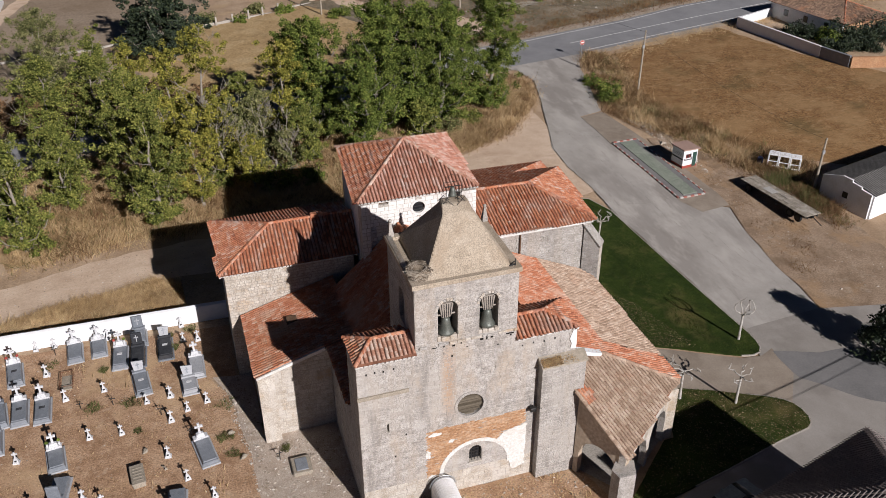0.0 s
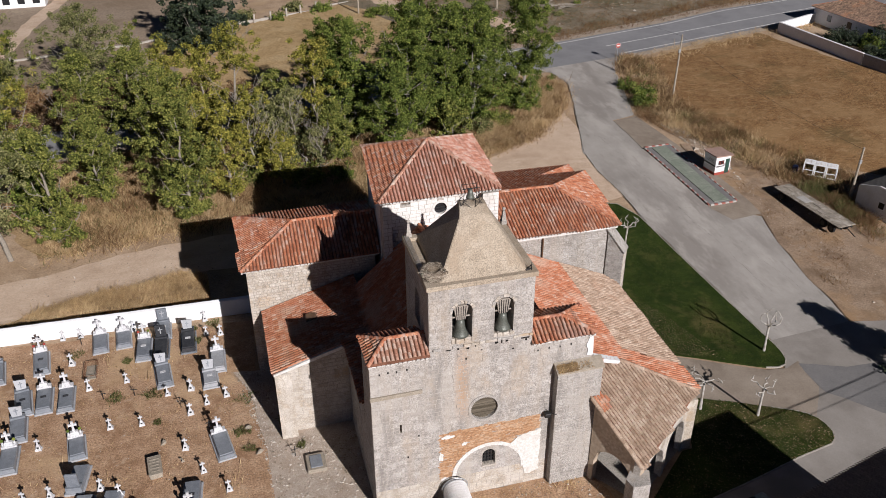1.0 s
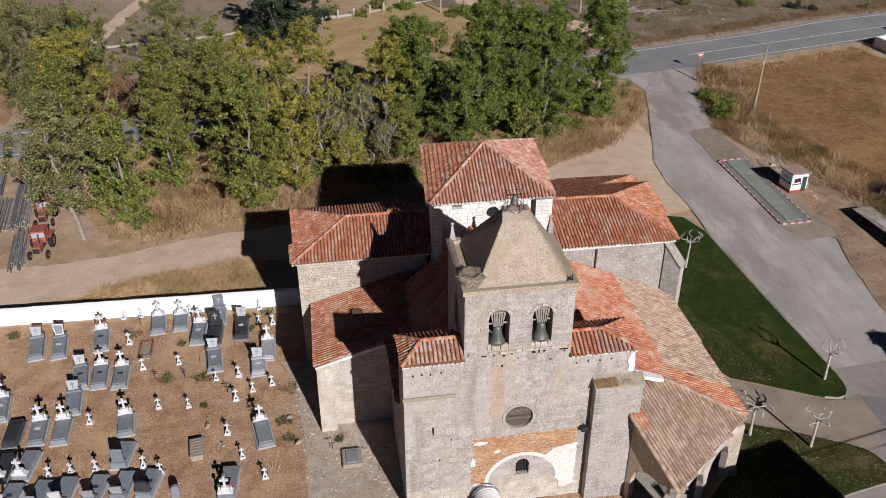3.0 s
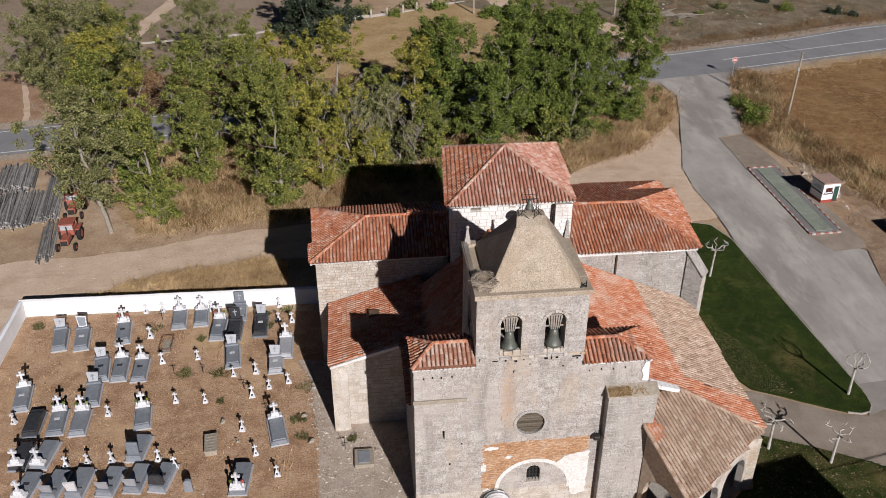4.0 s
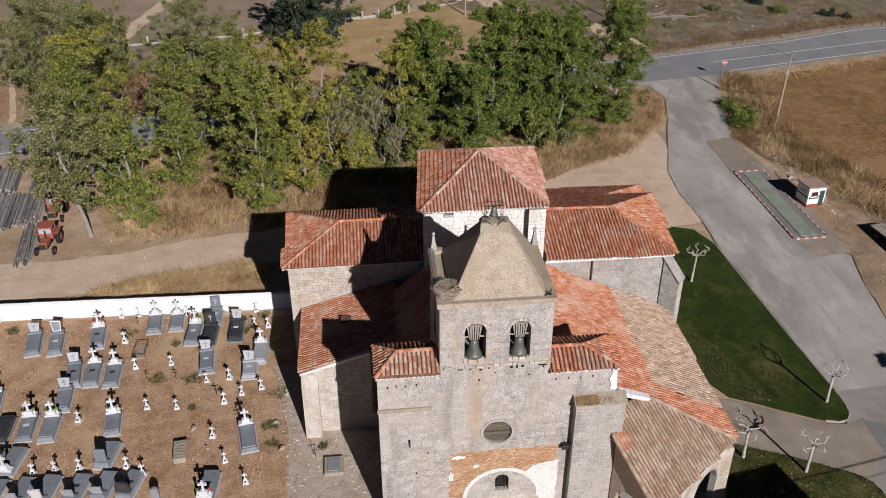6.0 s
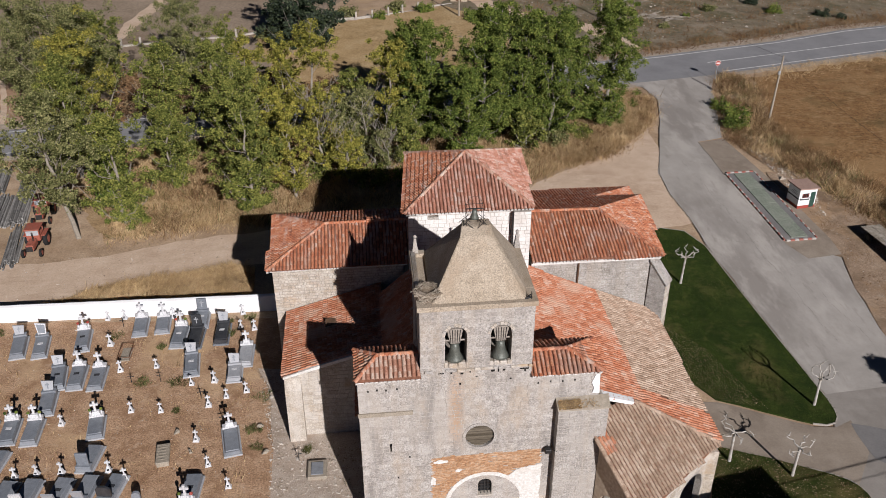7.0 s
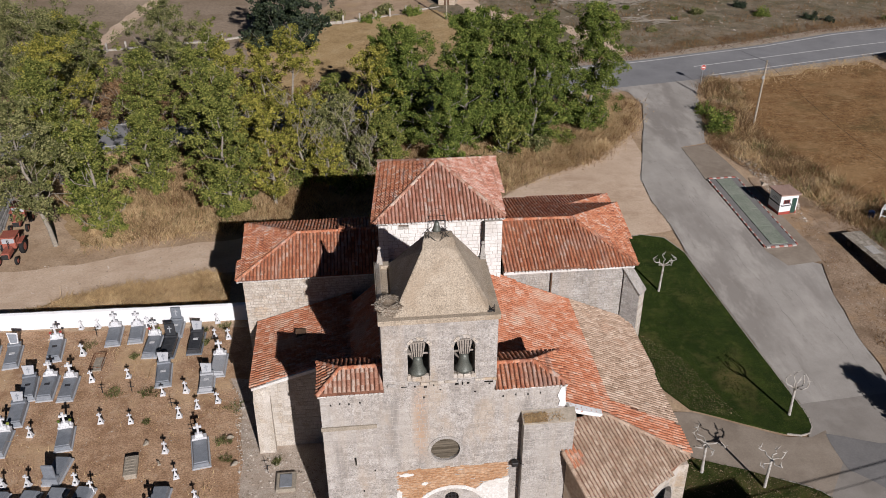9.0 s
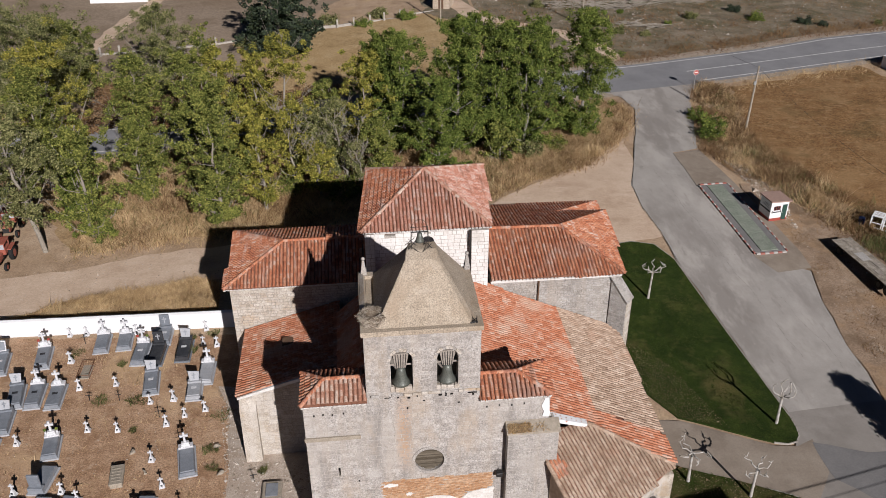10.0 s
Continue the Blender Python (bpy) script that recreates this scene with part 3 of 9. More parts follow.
def build_ground():
    xs, ys = axis_steps(-2500, 2500, -60, 110, 2.0), axis_steps(-2500, 2500, -10, 170, 2.0)
    verts = [(x, y, gz(x, y)) for y in ys for x in xs]
    w = len(xs)
    faces = [(j * w + i, j * w + i + 1, (j + 1) * w + i + 1, (j + 1) * w + i) for j in range(len(ys) - 1) for i in range(w - 1)]
    return tagged(mesh("ground", verts, faces, M_EARTH, smooth=True), "dry brown earth with sparse stubble round the church", "ground", kind="structure")


build_ground()


def drape(name, outline, dz, mat, label, category, rough=0.0, step=2.5, thick=0.0, parent=None):
    """A sheet laid on the ground inside an outline, with an uneven edge; thick: its edge goes down by that."""
    r = random.Random(len(name) * 31 + len(outline))
    edge = []
    n = len(outline)
    for i in range(n):
        a, b = Vector(outline[i]), Vector(outline[(i + 1) % n])
        k = max(1, int((b - a).length / (1.0 if rough else step)))
        for j in range(k):
            p = a.lerp(b, j / k)
            if rough:
                q = noise.noise(Vector((p.x * 0.4, p.y * 0.4, 3.1))) + 0.5 * noise.noise(Vector((p.x * 1.3, p.y * 1.3, 7.7)))
                s = noise.noise(Vector((p.x * 0.4, p.y * 0.4, 13.1)))
                p = p + Vector((q, s)) * rough
            edge.append(p)
    m = len(edge)
    xs, ys = [p.x for p in edge], [p.y for p in edge]
    gx, gy = np.meshgrid(np.arange(min(xs), max(xs), step), np.arange(min(ys), max(ys), step))
    ok = inside(gx, gy, [(p.x, p.y) for p in edge])
    inner = [Vector((float(x), float(y))) for x, y in zip(gx[ok], gy[ok])]
    vs, _, fs, *_ = delaunay_2d_cdt(edge + inner, [(i, (i + 1) % m) for i in range(m)], [], 1, 1e-4)
    verts = [(p.x, p.y, gz(p.x, p.y) + dz) for p in vs]
    faces = [tuple(f) for f in fs]
    if thick:
        base = len(verts)
        verts += [(p.x, p.y, gz(p.x, p.y) + dz - thick) for p in edge]
        for i in range(m):
            j = (i + 1) % m
            faces.append((i, base + i, base + j, j))
    return tagged(mesh(name, verts, faces, mat, parent), label, category, kind="structure")


def strip(left, right):
    return list(left) + list(right)[::-1]


MAIN_NEAR = [(-120, 78.0), (-60, 90.0), (-36.4, 95.3), (0, 101.5), (43, 107.9), (57, 110.3), (86, 117.2), (160, 133), (400, 180)]
MAIN_FAR = [(-122, 86.0), (-62, 98.2), (-38.9, 103.2), (0, 110.0), (51.6, 119.2), (71.7, 124.0), (85, 128.5), (158, 143), (398, 190)]
LANE_LEFT = [(43.5, 109.0), (45.6, 106.5), (46.3, 102.2), (44.4, 95.8), (41.8, 87.8), (39.5, 80.9), (39.2, 76.2), (39.55, 71.4), (39.5, 65.3), (39.7, 62.9), (40.6, 50.1), (40.9, 46.0)]
LANE_RIGHT = [(57.5, 111.0), (54.7, 105.3), (52.2, 96.9), (49.8, 89.3), (46.62, 88.4), (46.45, 80.2), (47.1, 66.4), (51.1, 63.4), (50.2, 60.0), (49.2, 53.3), (49.0, 49.7), (48.5, 46.5)]

drape("far_field", [(-140, 107), (-40, 108), (2, 125), (0, 150), (40, 220), (-200, 260)], 0.02, M_PALE_FIELD, "pale stubble field beyond the wood", "field", rough=1.5, step=6)
FIELD_TRACK = [(-40.0, 126.0), (-31.5, 138.0), (-30.4, 144.0), (-29.0, 154.0), (-27.5, 162.0), (-22.0, 185.0)]
drape("field_track", strip([(x - 1.3, y) for x, y in FIELD_TRACK], [(x + 1.3, y) for x, y in FIELD_TRACK]), 0.035, M_TRACK, "pale dirt track across the far field", "dirt track", rough=0.4)
FOOTPATH = [(-36.9, 103.8), (-37.5, 108.0), (-40.2, 116.3), (-42.2, 122.1), (-42.2, 128.2), (-36.0, 134.0)]
drape("footpath", strip([(x - 0.4, y) for x, y in FOOTPATH], [(x + 0.4, y) for x, y in FOOTPATH]), 0.055, M_TRACK, "narrow trodden footpath beside the ploughed field", "path", rough=0.15)
drape("scrub_track", [(28.5, 152.0), (31.0, 144.5), (43.5, 134.0), (46.5, 126.0), (47.0, 119.5), (51.0, 120.2), (50.0, 127.0), (46.5, 136.0), (34.5, 146.0), (32.0, 153.0), (26.0, 175.0), (22.0, 175.0)], 0.05, M_TRACK, "pale dirt track into the scrubland", "dirt track", rough=0.4)
drape("brown_field", [(-140, 92), (-60, 100), (-37, 104.5), (-33, 112), (-38, 124), (-60, 127), (-140, 122)], 0.035, M_PLOUGH, "reddish-brown ploughed field beside the road", "field", rough=1.0, step=5)
drape("scrub", [(36, 122), (52, 120.6), (86, 130), (160, 145), (260, 170), (200, 280), (20, 260), (24, 150)], 0.02, M_SCRUB, "stony scrubland with low grey bushes", "scrubland", rough=1.2, step=5)
drape("wood_floor", [(-17.5, 75), (-9, 76.5), (10, 79), (24, 80), (34, 86), (41, 96), (43, 106.5), (0, 100.5), (-34, 94), (-24, 86)], 0.03, M_WOODFLOOR, "brown leaf-strewn ground under the poplars", "ground", rough=0.8)
drape("meadow", [(-1, 111), (34, 117.4), (29, 140), (24, 151.5), (9.0, 147.3), (3.2, 146.2), (-9, 140), (-6, 130)], 0.03, M_MEADOW, "dry straw-coloured meadow behind the wood", "meadow", rough=1.0)
drape("field", [(55, 93), (58.5, 95.5), (62, 108.8), (84, 115), (88, 100), (96, 86), (72, 66), (61, 73)], 0.03, M_FIELD, "dry brown mown field with faint wheel marks", "field", rough=0.8)
drape("church_yard_track", [(-45, 60), (-34, 69.5), (-27.5, 71), (-22.6, 71.2), (-17.6, 71.6), (-9.3, 74.2), (-2, 75), (12, 75), (24, 79.3), (32, 84.3), (37, 88), (42.0, 92.5), (41.6, 87.8), (39.6, 80), (39.4, 70.5), (34.5, 69.6), (30, 67.5), (-2, 69.0), (-4.8, 68.8), (-9.7, 67.4), (-13.1, 67.0), (-16.4, 66.0), (-19.9, 64.2), (-24.4, 62), (-24.8, 30), (-45, 20)], 0.045, M_TRACK, "pale trodden dirt track past the churchyard", "dirt track", rough=0.5)
drape("cemetery_ground", [(-24, 61.6), (0.8, 60), (0.8, 53), (-1.2, 53.4), (0.2, 49.4), (0.7, 44), (1.2, 33), (-24, 33)], 0.05, M_SOIL, "bare reddish-brown cemetery soil", "ground", rough=0.25, step=2)
drape("gravel", [(-1.0, 53.4), (1.8, 53), (1.8, 46), (7, 46), (7, 30), (1.0, 30), (0.7, 44), (0.3, 49.3)], 0.06, M_GRAVEL, "pale gravel path beside the church", "path", rough=0.25, step=2)
drape("forecourt", [(7, 37.0), (21, 37.0), (22, 33), (26.5, 31.5), (26.5, 10), (7, 10)], 0.05, M_SOIL, "bare earth forecourt before the facade", "ground", rough=0.2, step=2)
MAIN_OUT_NEAR = [(x + 0.2, y - 1.3) for x, y in MAIN_NEAR]
MAIN_OUT_FAR = [(x - 0.3, y + 2.3) for x, y in MAIN_FAR]
drape("road_shoulder", strip(MAIN_OUT_NEAR, MAIN_OUT_FAR), 0.06, M_SHOULDER, "pale gravel shoulder of the main road", "road", rough=0.3, step=3)
drape("main_road", strip(MAIN_NEAR, MAIN_FAR), 0.10, M_MAIN_ROAD, "grey asphalt main road with white lines", "road", step=3)
drape("village_street", strip(LANE_LEFT, LANE_RIGHT), 0.085, M_LANE, "worn pale grey village street", "road", rough=0.12)
drape("street_junction", [(40.3, 46.0), (48.5, 46.5), (60, 44), (62, 28), (48, 20), (40, 20), (26.4, 20), (26.4, 31.9), (31.0, 33.5), (35.0, 34.6), (37.6, 35.2), (38.4, 36.2), (38.4, 37.4), (39.0, 40.5), (40.2, 43.5)], 0.083, M_JUNCTION, "worn pale concrete street corner", "road", rough=0.1)
drape("lawn_path", [(38.6, 37.0), (37.4, 38.0), (34.0, 39.8), (30, 41.6), (29, 46.5), (32.6, 46.0), (38.4, 42.8), (40.0, 42.6), (41.3, 43.2), (41.0, 40.0)], 0.088, M_PATH, "worn beige paving between the lawns", "pavement", rough=0.1)
drape("asphalt_patch", [(41.1, 42.9), (44.6, 41.4), (47.5, 41.3), (50.5, 37.5), (52, 34), (47.5, 33.0), (43.6, 36.5), (41.0, 39.4)], 0.095, M_PATCH, "darker asphalt patch at the street corner", "road", rough=0.2)
drape("porch_floor", [(21.0, 36.3), (22.9, 33.4), (28.2, 37.3), (28.2, 38.4), (21.0, 38.4)], 0.12, M_KERB, "pale concrete floor of the porch", "floor")
drape("weighbridge_apron", [(46.6, 88.3), (49.9, 89.0), (50.7, 80.0), (51.6, 66.5), (51.4, 63.9), (48.0, 63.5), (47.0, 66.0), (46.4, 79.9)], 0.096, M_PATH, "brown concrete apron of the weighbridge", "pavement")
drape("south_lot", [(51.2, 63.4), (47.2, 66.4), (50.6, 66.8), (51.2, 80), (53.5, 80), (57, 70), (61, 64), (61, 50), (56, 45), (48.6, 46.4), (49.1, 49.7), (49.3, 53.3), (50.3, 60)], 0.07, M_LOT, "bare earth lot beside the weighbridge", "ground", rough=0.3)


def lane_marks():
    """White edge lines and broken lines of the main road, laid on it."""
    def along(line, s0, s1, off, w, name, lab):
        pts = []
        for i in range(len(line) - 1):
            a, b = Vector(line[i]), Vector(line[i + 1])
            k = max(2, int((b - a).length / 2))
            pts += [a.lerp(b, j / k) for j in range(k)]
        pts = [p for p in pts if s0 <= p.x <= s1]
        verts, faces = [], []
        for i, p in enumerate(pts):
            d = (pts[min(i + 1, len(pts) - 1)] - pts[max(0, i - 1)]).normalized()
            nn = Vector((-d.y, d.x))
            for o in (off, off + w):
                q = p + nn * o
                verts.append((q.x, q.y, gz(q.x, q.y) + 0.112))
            if i:
                faces.append((2 * i - 2, 2 * i, 2 * i + 1, 2 * i - 1))
        tagged(mesh(name, verts, faces, M_PAINT), lab, "road marking", kind="structure")
    along(MAIN_NEAR, -60, 43, 0.7, 0.22, "edge_line", "white edge line on the main road")
    along(MAIN_NEAR, 57.5, 200, 0.7, 0.22, "edge_line", "white edge line on the main road")
    along(MAIN_FAR, -60, 200, -0.9, 0.22, "edge_line", "white edge line on the main road")
    along(MAIN_NEAR, 58, 200, 4.6, 0.2, "centre_line", "white centre line on the main road")
    for k in range(9):
        x = 43 + 1.7 * k
        along(MAIN_NEAR, x, x + 1.15, 0.7, 0.16, "edge_dash", "white dash across the junction mouth")
    for k in range(5):
        x = 42 + 3.4 * k
        along(MAIN_NEAR, x, x + 2.1, 4.6, 0.14, "centre_dash", "white dash on the road's middle")
    for k in range(8):
        x = -46 + 3.2 * k
        along(MAIN_NEAR, x, x + 2.2, 2.6, 0.7, "give_way_bar", "broad white bar painted on the road")


lane_marks()

# lawns with kerbs
LAWN = [(31.0, 49.5), (32.6, 46.3), (38.5, 43.1), (39.4, 42.85), (40.1, 43.0), (40.55, 43.55), (40.75, 44.4), (40.78, 45.6), (40.5, 50.1), (39.55, 62.9), (39.3, 66.5), (38.2, 69.2), (36.2, 69.9), (33.0, 69.4), (30.5, 62), (29.5, 51.5)]
# the west end by the porch is added: dark grass deepens the house's shade
ISLAND = [(29.8, 42.0), (31.7, 41.25), (34.05, 40.15), (36.2, 39.05), (37.6, 38.3), (38.35, 37.75), (38.8, 37.1), (38.97, 36.4), (38.9, 35.6), (38.6, 35.0), (38.1, 34.65), (35.1, 34.1), (30.8, 33.07), (27.6, 32.4), (23.8, 31.6), (23.4, 32.9), (27.9, 36.75), (28.7, 36.8), (29.2, 38.0)]
drape("lawn", LAWN, 0.11, M_LAWN, "dark green clipped lawn with bare patches", "lawn", rough=0.08, step=1.5, thick=0.1)
drape("lawn", ISLAND, 0.11, M_LAWN, "small green lawn strewn with dry leaves, extended to the porch to deepen the shade", "lawn", rough=0.08, step=1.5, thick=0.1)


def kerb(line, name="kerb"):
    verts, faces = [], []
    pts = []
    for i in range(len(line) - 1):
        a, b = Vector(line[i]), Vector(line[i + 1])
        k = max(1, int((b - a).length / 1.0))
        pts += [a.lerp(b, j / k) for j in range(k)]
    pts.append(Vector(line[-1]))
    for i, p in enumerate(pts):
        d = (pts[min(i + 1, len(pts) - 1)] - pts[max(0, i - 1)]).normalized()
        nn = Vector((-d.y, d.x))
        z = gz(p.x, p.y)
        for o, h in ((-0.045, 0.0), (-0.045, 0.122), (0.045, 0.122), (0.045, 0.0)):
            q = p + nn * o
            verts.append((q.x, q.y, z + h))
        if i:
            a, b = 4 * i - 4, 4 * i
            faces += [(a + k, b + k, b + k + 1, a + k + 1) for k in range(3)]
    tagged(mesh(name, verts, faces, M_KERB), "pale worn concrete kerb round the lawn", "kerb", kind="structure")



def crack(line, w, dz, name="joint_line", jitter=0.0, seed=1):
    """A thin dark joint or crack in the paving."""
    q = random.Random(seed)
    pts = []
    for i in range(len(line) - 1):
        a, b = Vector(line[i]), Vector(line[i + 1])
        k = max(1, int((b - a).length / 0.5))
        pts += [a.lerp(b, j / k) for j in range(k)]
    pts.append(Vector(line[-1]))
    verts, faces = [], []
    drift = 0.0
    for i, p in enumerate(pts):
        d = (pts[min(i + 1, len(pts) - 1)] - pts[max(0, i - 1)]).normalized()
        nn = Vector((-d.y, d.x))
        drift = drift * 0.8 + q.uniform(-jitter, jitter)
        ww = w * q.uniform(0.5, 1.5)
        for o in (-ww / 2, ww / 2):
            r_ = p + nn * (o + drift)
            verts.append((r_.x, r_.y, gz(r_.x, r_.y) + dz))
        if i:
            faces.append((2 * i - 2, 2 * i, 2 * i + 1, 2 * i - 1))
    tagged(mesh(name, verts, faces, M_CRACK), "thin dark joint in the street's concrete", "joint", kind="structure")


crack(LANE_LEFT[2:9], 0.035, 0.1, jitter=0.03, seed=2)
crack([(46.6, 88.3), (46.5, 84), (46.3, 79.9)], 0.06, 0.1, jitter=0.03, seed=3)
for i, line in enumerate(([(41.3, 86.0), (43.5, 83.5), (46.3, 82.0)], [(43.0, 84.0), (43.6, 74.0), (44.2, 64.0), (44.8, 52.0)], [(40.0, 68.0), (43.0, 66.5), (47.0, 66.6)], [(46.5, 60.0), (47.5, 52.0), (47.0, 44.0)])):
    crack(line, 0.01, 0.094, "road_crack", jitter=0.12, seed=20 + i)
kerb(LAWN[2:15])
kerb(ISLAND[3:14])


# ---- masonry ----
def wall(name, origin, u, n, width, z0, top, thick, holes=(), mat=M_STONE, parent=None, label="", keep=None, bh=0.34, bl=(0.4, 0.95), singles=0, single_zone=None, backing=M_MORTAR, joint=0.009, cuts=()):
    """A stone wall: a core with its openings, and squared blocks laid proud of it in courses.
    origin, u, n: corner, direction and outward normal in plan; top: height as a function of the way along; holes: (u0, u1, lo, hi)."""
    r = random.Random(sum(map(ord, name)) + int(width * 10))
    u, n = Vector(u).normalized(), Vector(n).normalized()
    o = Vector(origin)

    def at(s, z, d):
        p = o + u * s + n * d
        return (p.x, p.y, z)
    marks = {0.0, width, *cuts}
    for h0, h1, lo, hi in holes:
        marks |= {h0 + (h1 - h0) * i / 12 for i in range(13)}
    marks = sorted(m for m in marks if 0 <= m <= width)
    verts, faces = [], []

    def quad(*ps):
        b = len(verts)
        verts.extend(ps)
        faces.append(tuple(range(b, b + len(ps))))
    for a, b in zip(marks, marks[1:]):
        if b - a < 1e-6:
            continue
        mid = (a + b) / 2
        spans = []
        za, zb = z0, z0
        for h0, h1, lo, hi in sorted((h for h in holes if h[0] < mid < h[1]), key=lambda h: h[2](mid)):
            spans.append((za, zb, lo(a), lo(b)))
            quad(at(a, lo(a), 0), at(b, lo(b), 0), at(b, lo(b), -thick), at(a, lo(a), -thick))
            quad(at(a, hi(a), 0), at(a, hi(a), -thick), at(b, hi(b), -thick), at(b, hi(b), 0))
            za, zb = hi(a), hi(b)
        spans.append((za, zb, top(a + 1e-6), top(b - 1e-6)))
        for pa, pb, qa, qb in spans:
            quad(at(a, pa, 0), at(b, pb, 0), at(b, qb, 0), at(a, qa, 0))
            quad(at(a, pa, -thick), at(a, qa, -thick), at(b, qb, -thick), at(b, pb, -thick))
        quad(at(a, top(a + 1e-6), 0), at(b, top(b - 1e-6), 0), at(b, top(b - 1e-6), -thick), at(a, top(a + 1e-6), -thick))
    for s in (0.0, width):
        t = top(min(max(s, 1e-6), width - 1e-6))
        quad(at(s, z0, 0), at(s, t, 0), at(s, t, -thick), at(s, z0, -thick))
    for h0, h1, lo, hi in holes:
        for s in (h0, h1):
            if hi(s) - lo(s) > 0.02:
                quad(at(s, lo(s), 0), at(s, hi(s), 0), at(s, hi(s), -thick), at(s, lo(s), -thick))
    core = mesh(name, verts, faces, backing, parent, label)
    # courses
    bv, bf, alone = [], [], []
    z = z0
    ztop = max(top(width * i / 40 + 1e-6 if i < 40 else width - 1e-6) for i in range(41))
    ss = np.arange(0.025, width, 0.05)
    tops = np.array([top(float(s)) for s in ss])
    while z < ztop - 0.05:
        h = bh * r.uniform(0.82, 1.18)
        zb = min(z + h, ztop)
        ok = tops >= zb - 0.06
        for h0, h1, lo, hi in holes:
            for k, s in enumerate(ss):
                if h0 - 0.03 < s < h1 + 0.03:
                    sc = min(max(s, h0), h1)
                    if hi(sc) > z + 0.02 and lo(sc) < zb - 0.02:
                        ok[k] = False
        if keep:
            for k, s in enumerate(ss):
                if ok[k] and not keep(float(s), (z + zb) / 2):
                    ok[k] = False
        k = 0
        while k < len(ss):
            if not ok[k]:
                k += 1
                continue
            e = k
            while e < len(ss) and ok[e]:
                e += 1
            s, end = float(ss[k]) - 0.025, float(ss[e - 1]) + 0.025
            while end - s > 0.06:
                w = r.uniform(*bl)
                if end - s - w < 0.25:
                    w = end - s
                j = joint
                proud = r.uniform(0.004, 0.022)
                c = 0.012
                ring0 = [(s + j, z + j), (s + w - j, z + j), (s + w - j, zb - j), (s + j, zb - j)]
                ring1 = [(s + j + c, z + j + c), (s + w - j - c, z + j + c), (s + w - j - c, zb - j - c), (s + j + c, zb - j - c)]
                ps = [at(a, b, -0.01) for a, b in ring0] + [at(a, b, proud) for a, b in ring1]
                fs = [(4, 5, 6, 7), (0, 1, 5, 4), (1, 2, 6, 5), (2, 3, 7, 6), (3, 0, 4, 7)]
                if singles and len(alone) < singles and (not single_zone or single_zone(s, z)):
                    alone.append((ps, fs))
                else:
                    b0 = len(bv)
                    bv.extend(ps)
                    bf.extend(tuple(b0 + i for i in f) for f in fs)
                s += w
            k = e
        z = zb
    if bv:
        tagged(mesh("coursed_masonry", bv, bf, mat, core), kind="stuff")
    return core, alone


def flat(z):
    return lambda s: z


def arch_hole(u0, u1, sill, spring):
    """A round-headed opening."""
    c, r = (u0 + u1) / 2, (u1 - u0) / 2
    return (u0, u1, lambda s: sill, lambda s: spring + math.sqrt(max(0.0, r * r - (s - c) ** 2)))


def round_hole(c, z, r, rz=None):
    rz = rz or r
    return (c - r, c + r, lambda s: z - rz * math.sqrt(max(0.0, 1 - ((s - c) / r) ** 2)), lambda s: z + rz * math.sqrt(max(0.0, 1 - ((s - c) / r) ** 2)))


def rect_hole(u0, u1, z0, z1):
    return (u0, u1, lambda s: z0, lambda s: z1)


# ---- tiled roofs ----
PITCH, ROW = 0.25, 0.36
TILE_V, TILE_F = [], []
for k, (yy, rr, zz) in enumerate(((-0.22, 0.082, 0.0), (0.22, 0.105, 0.035))):
    for i in range(6):
        a = math.pi * i / 5
        TILE_V.append((rr * math.cos(a), yy, zz + 0.9 * rr * math.sin(a)))
for i in range(5):
    TILE_F.append((i, i + 1, i + 7, i + 6))
TILE_ME = bpy.data.meshes.new("roof_tile")
TILE_ME.from_pydata(TILE_V, [], TILE_F)


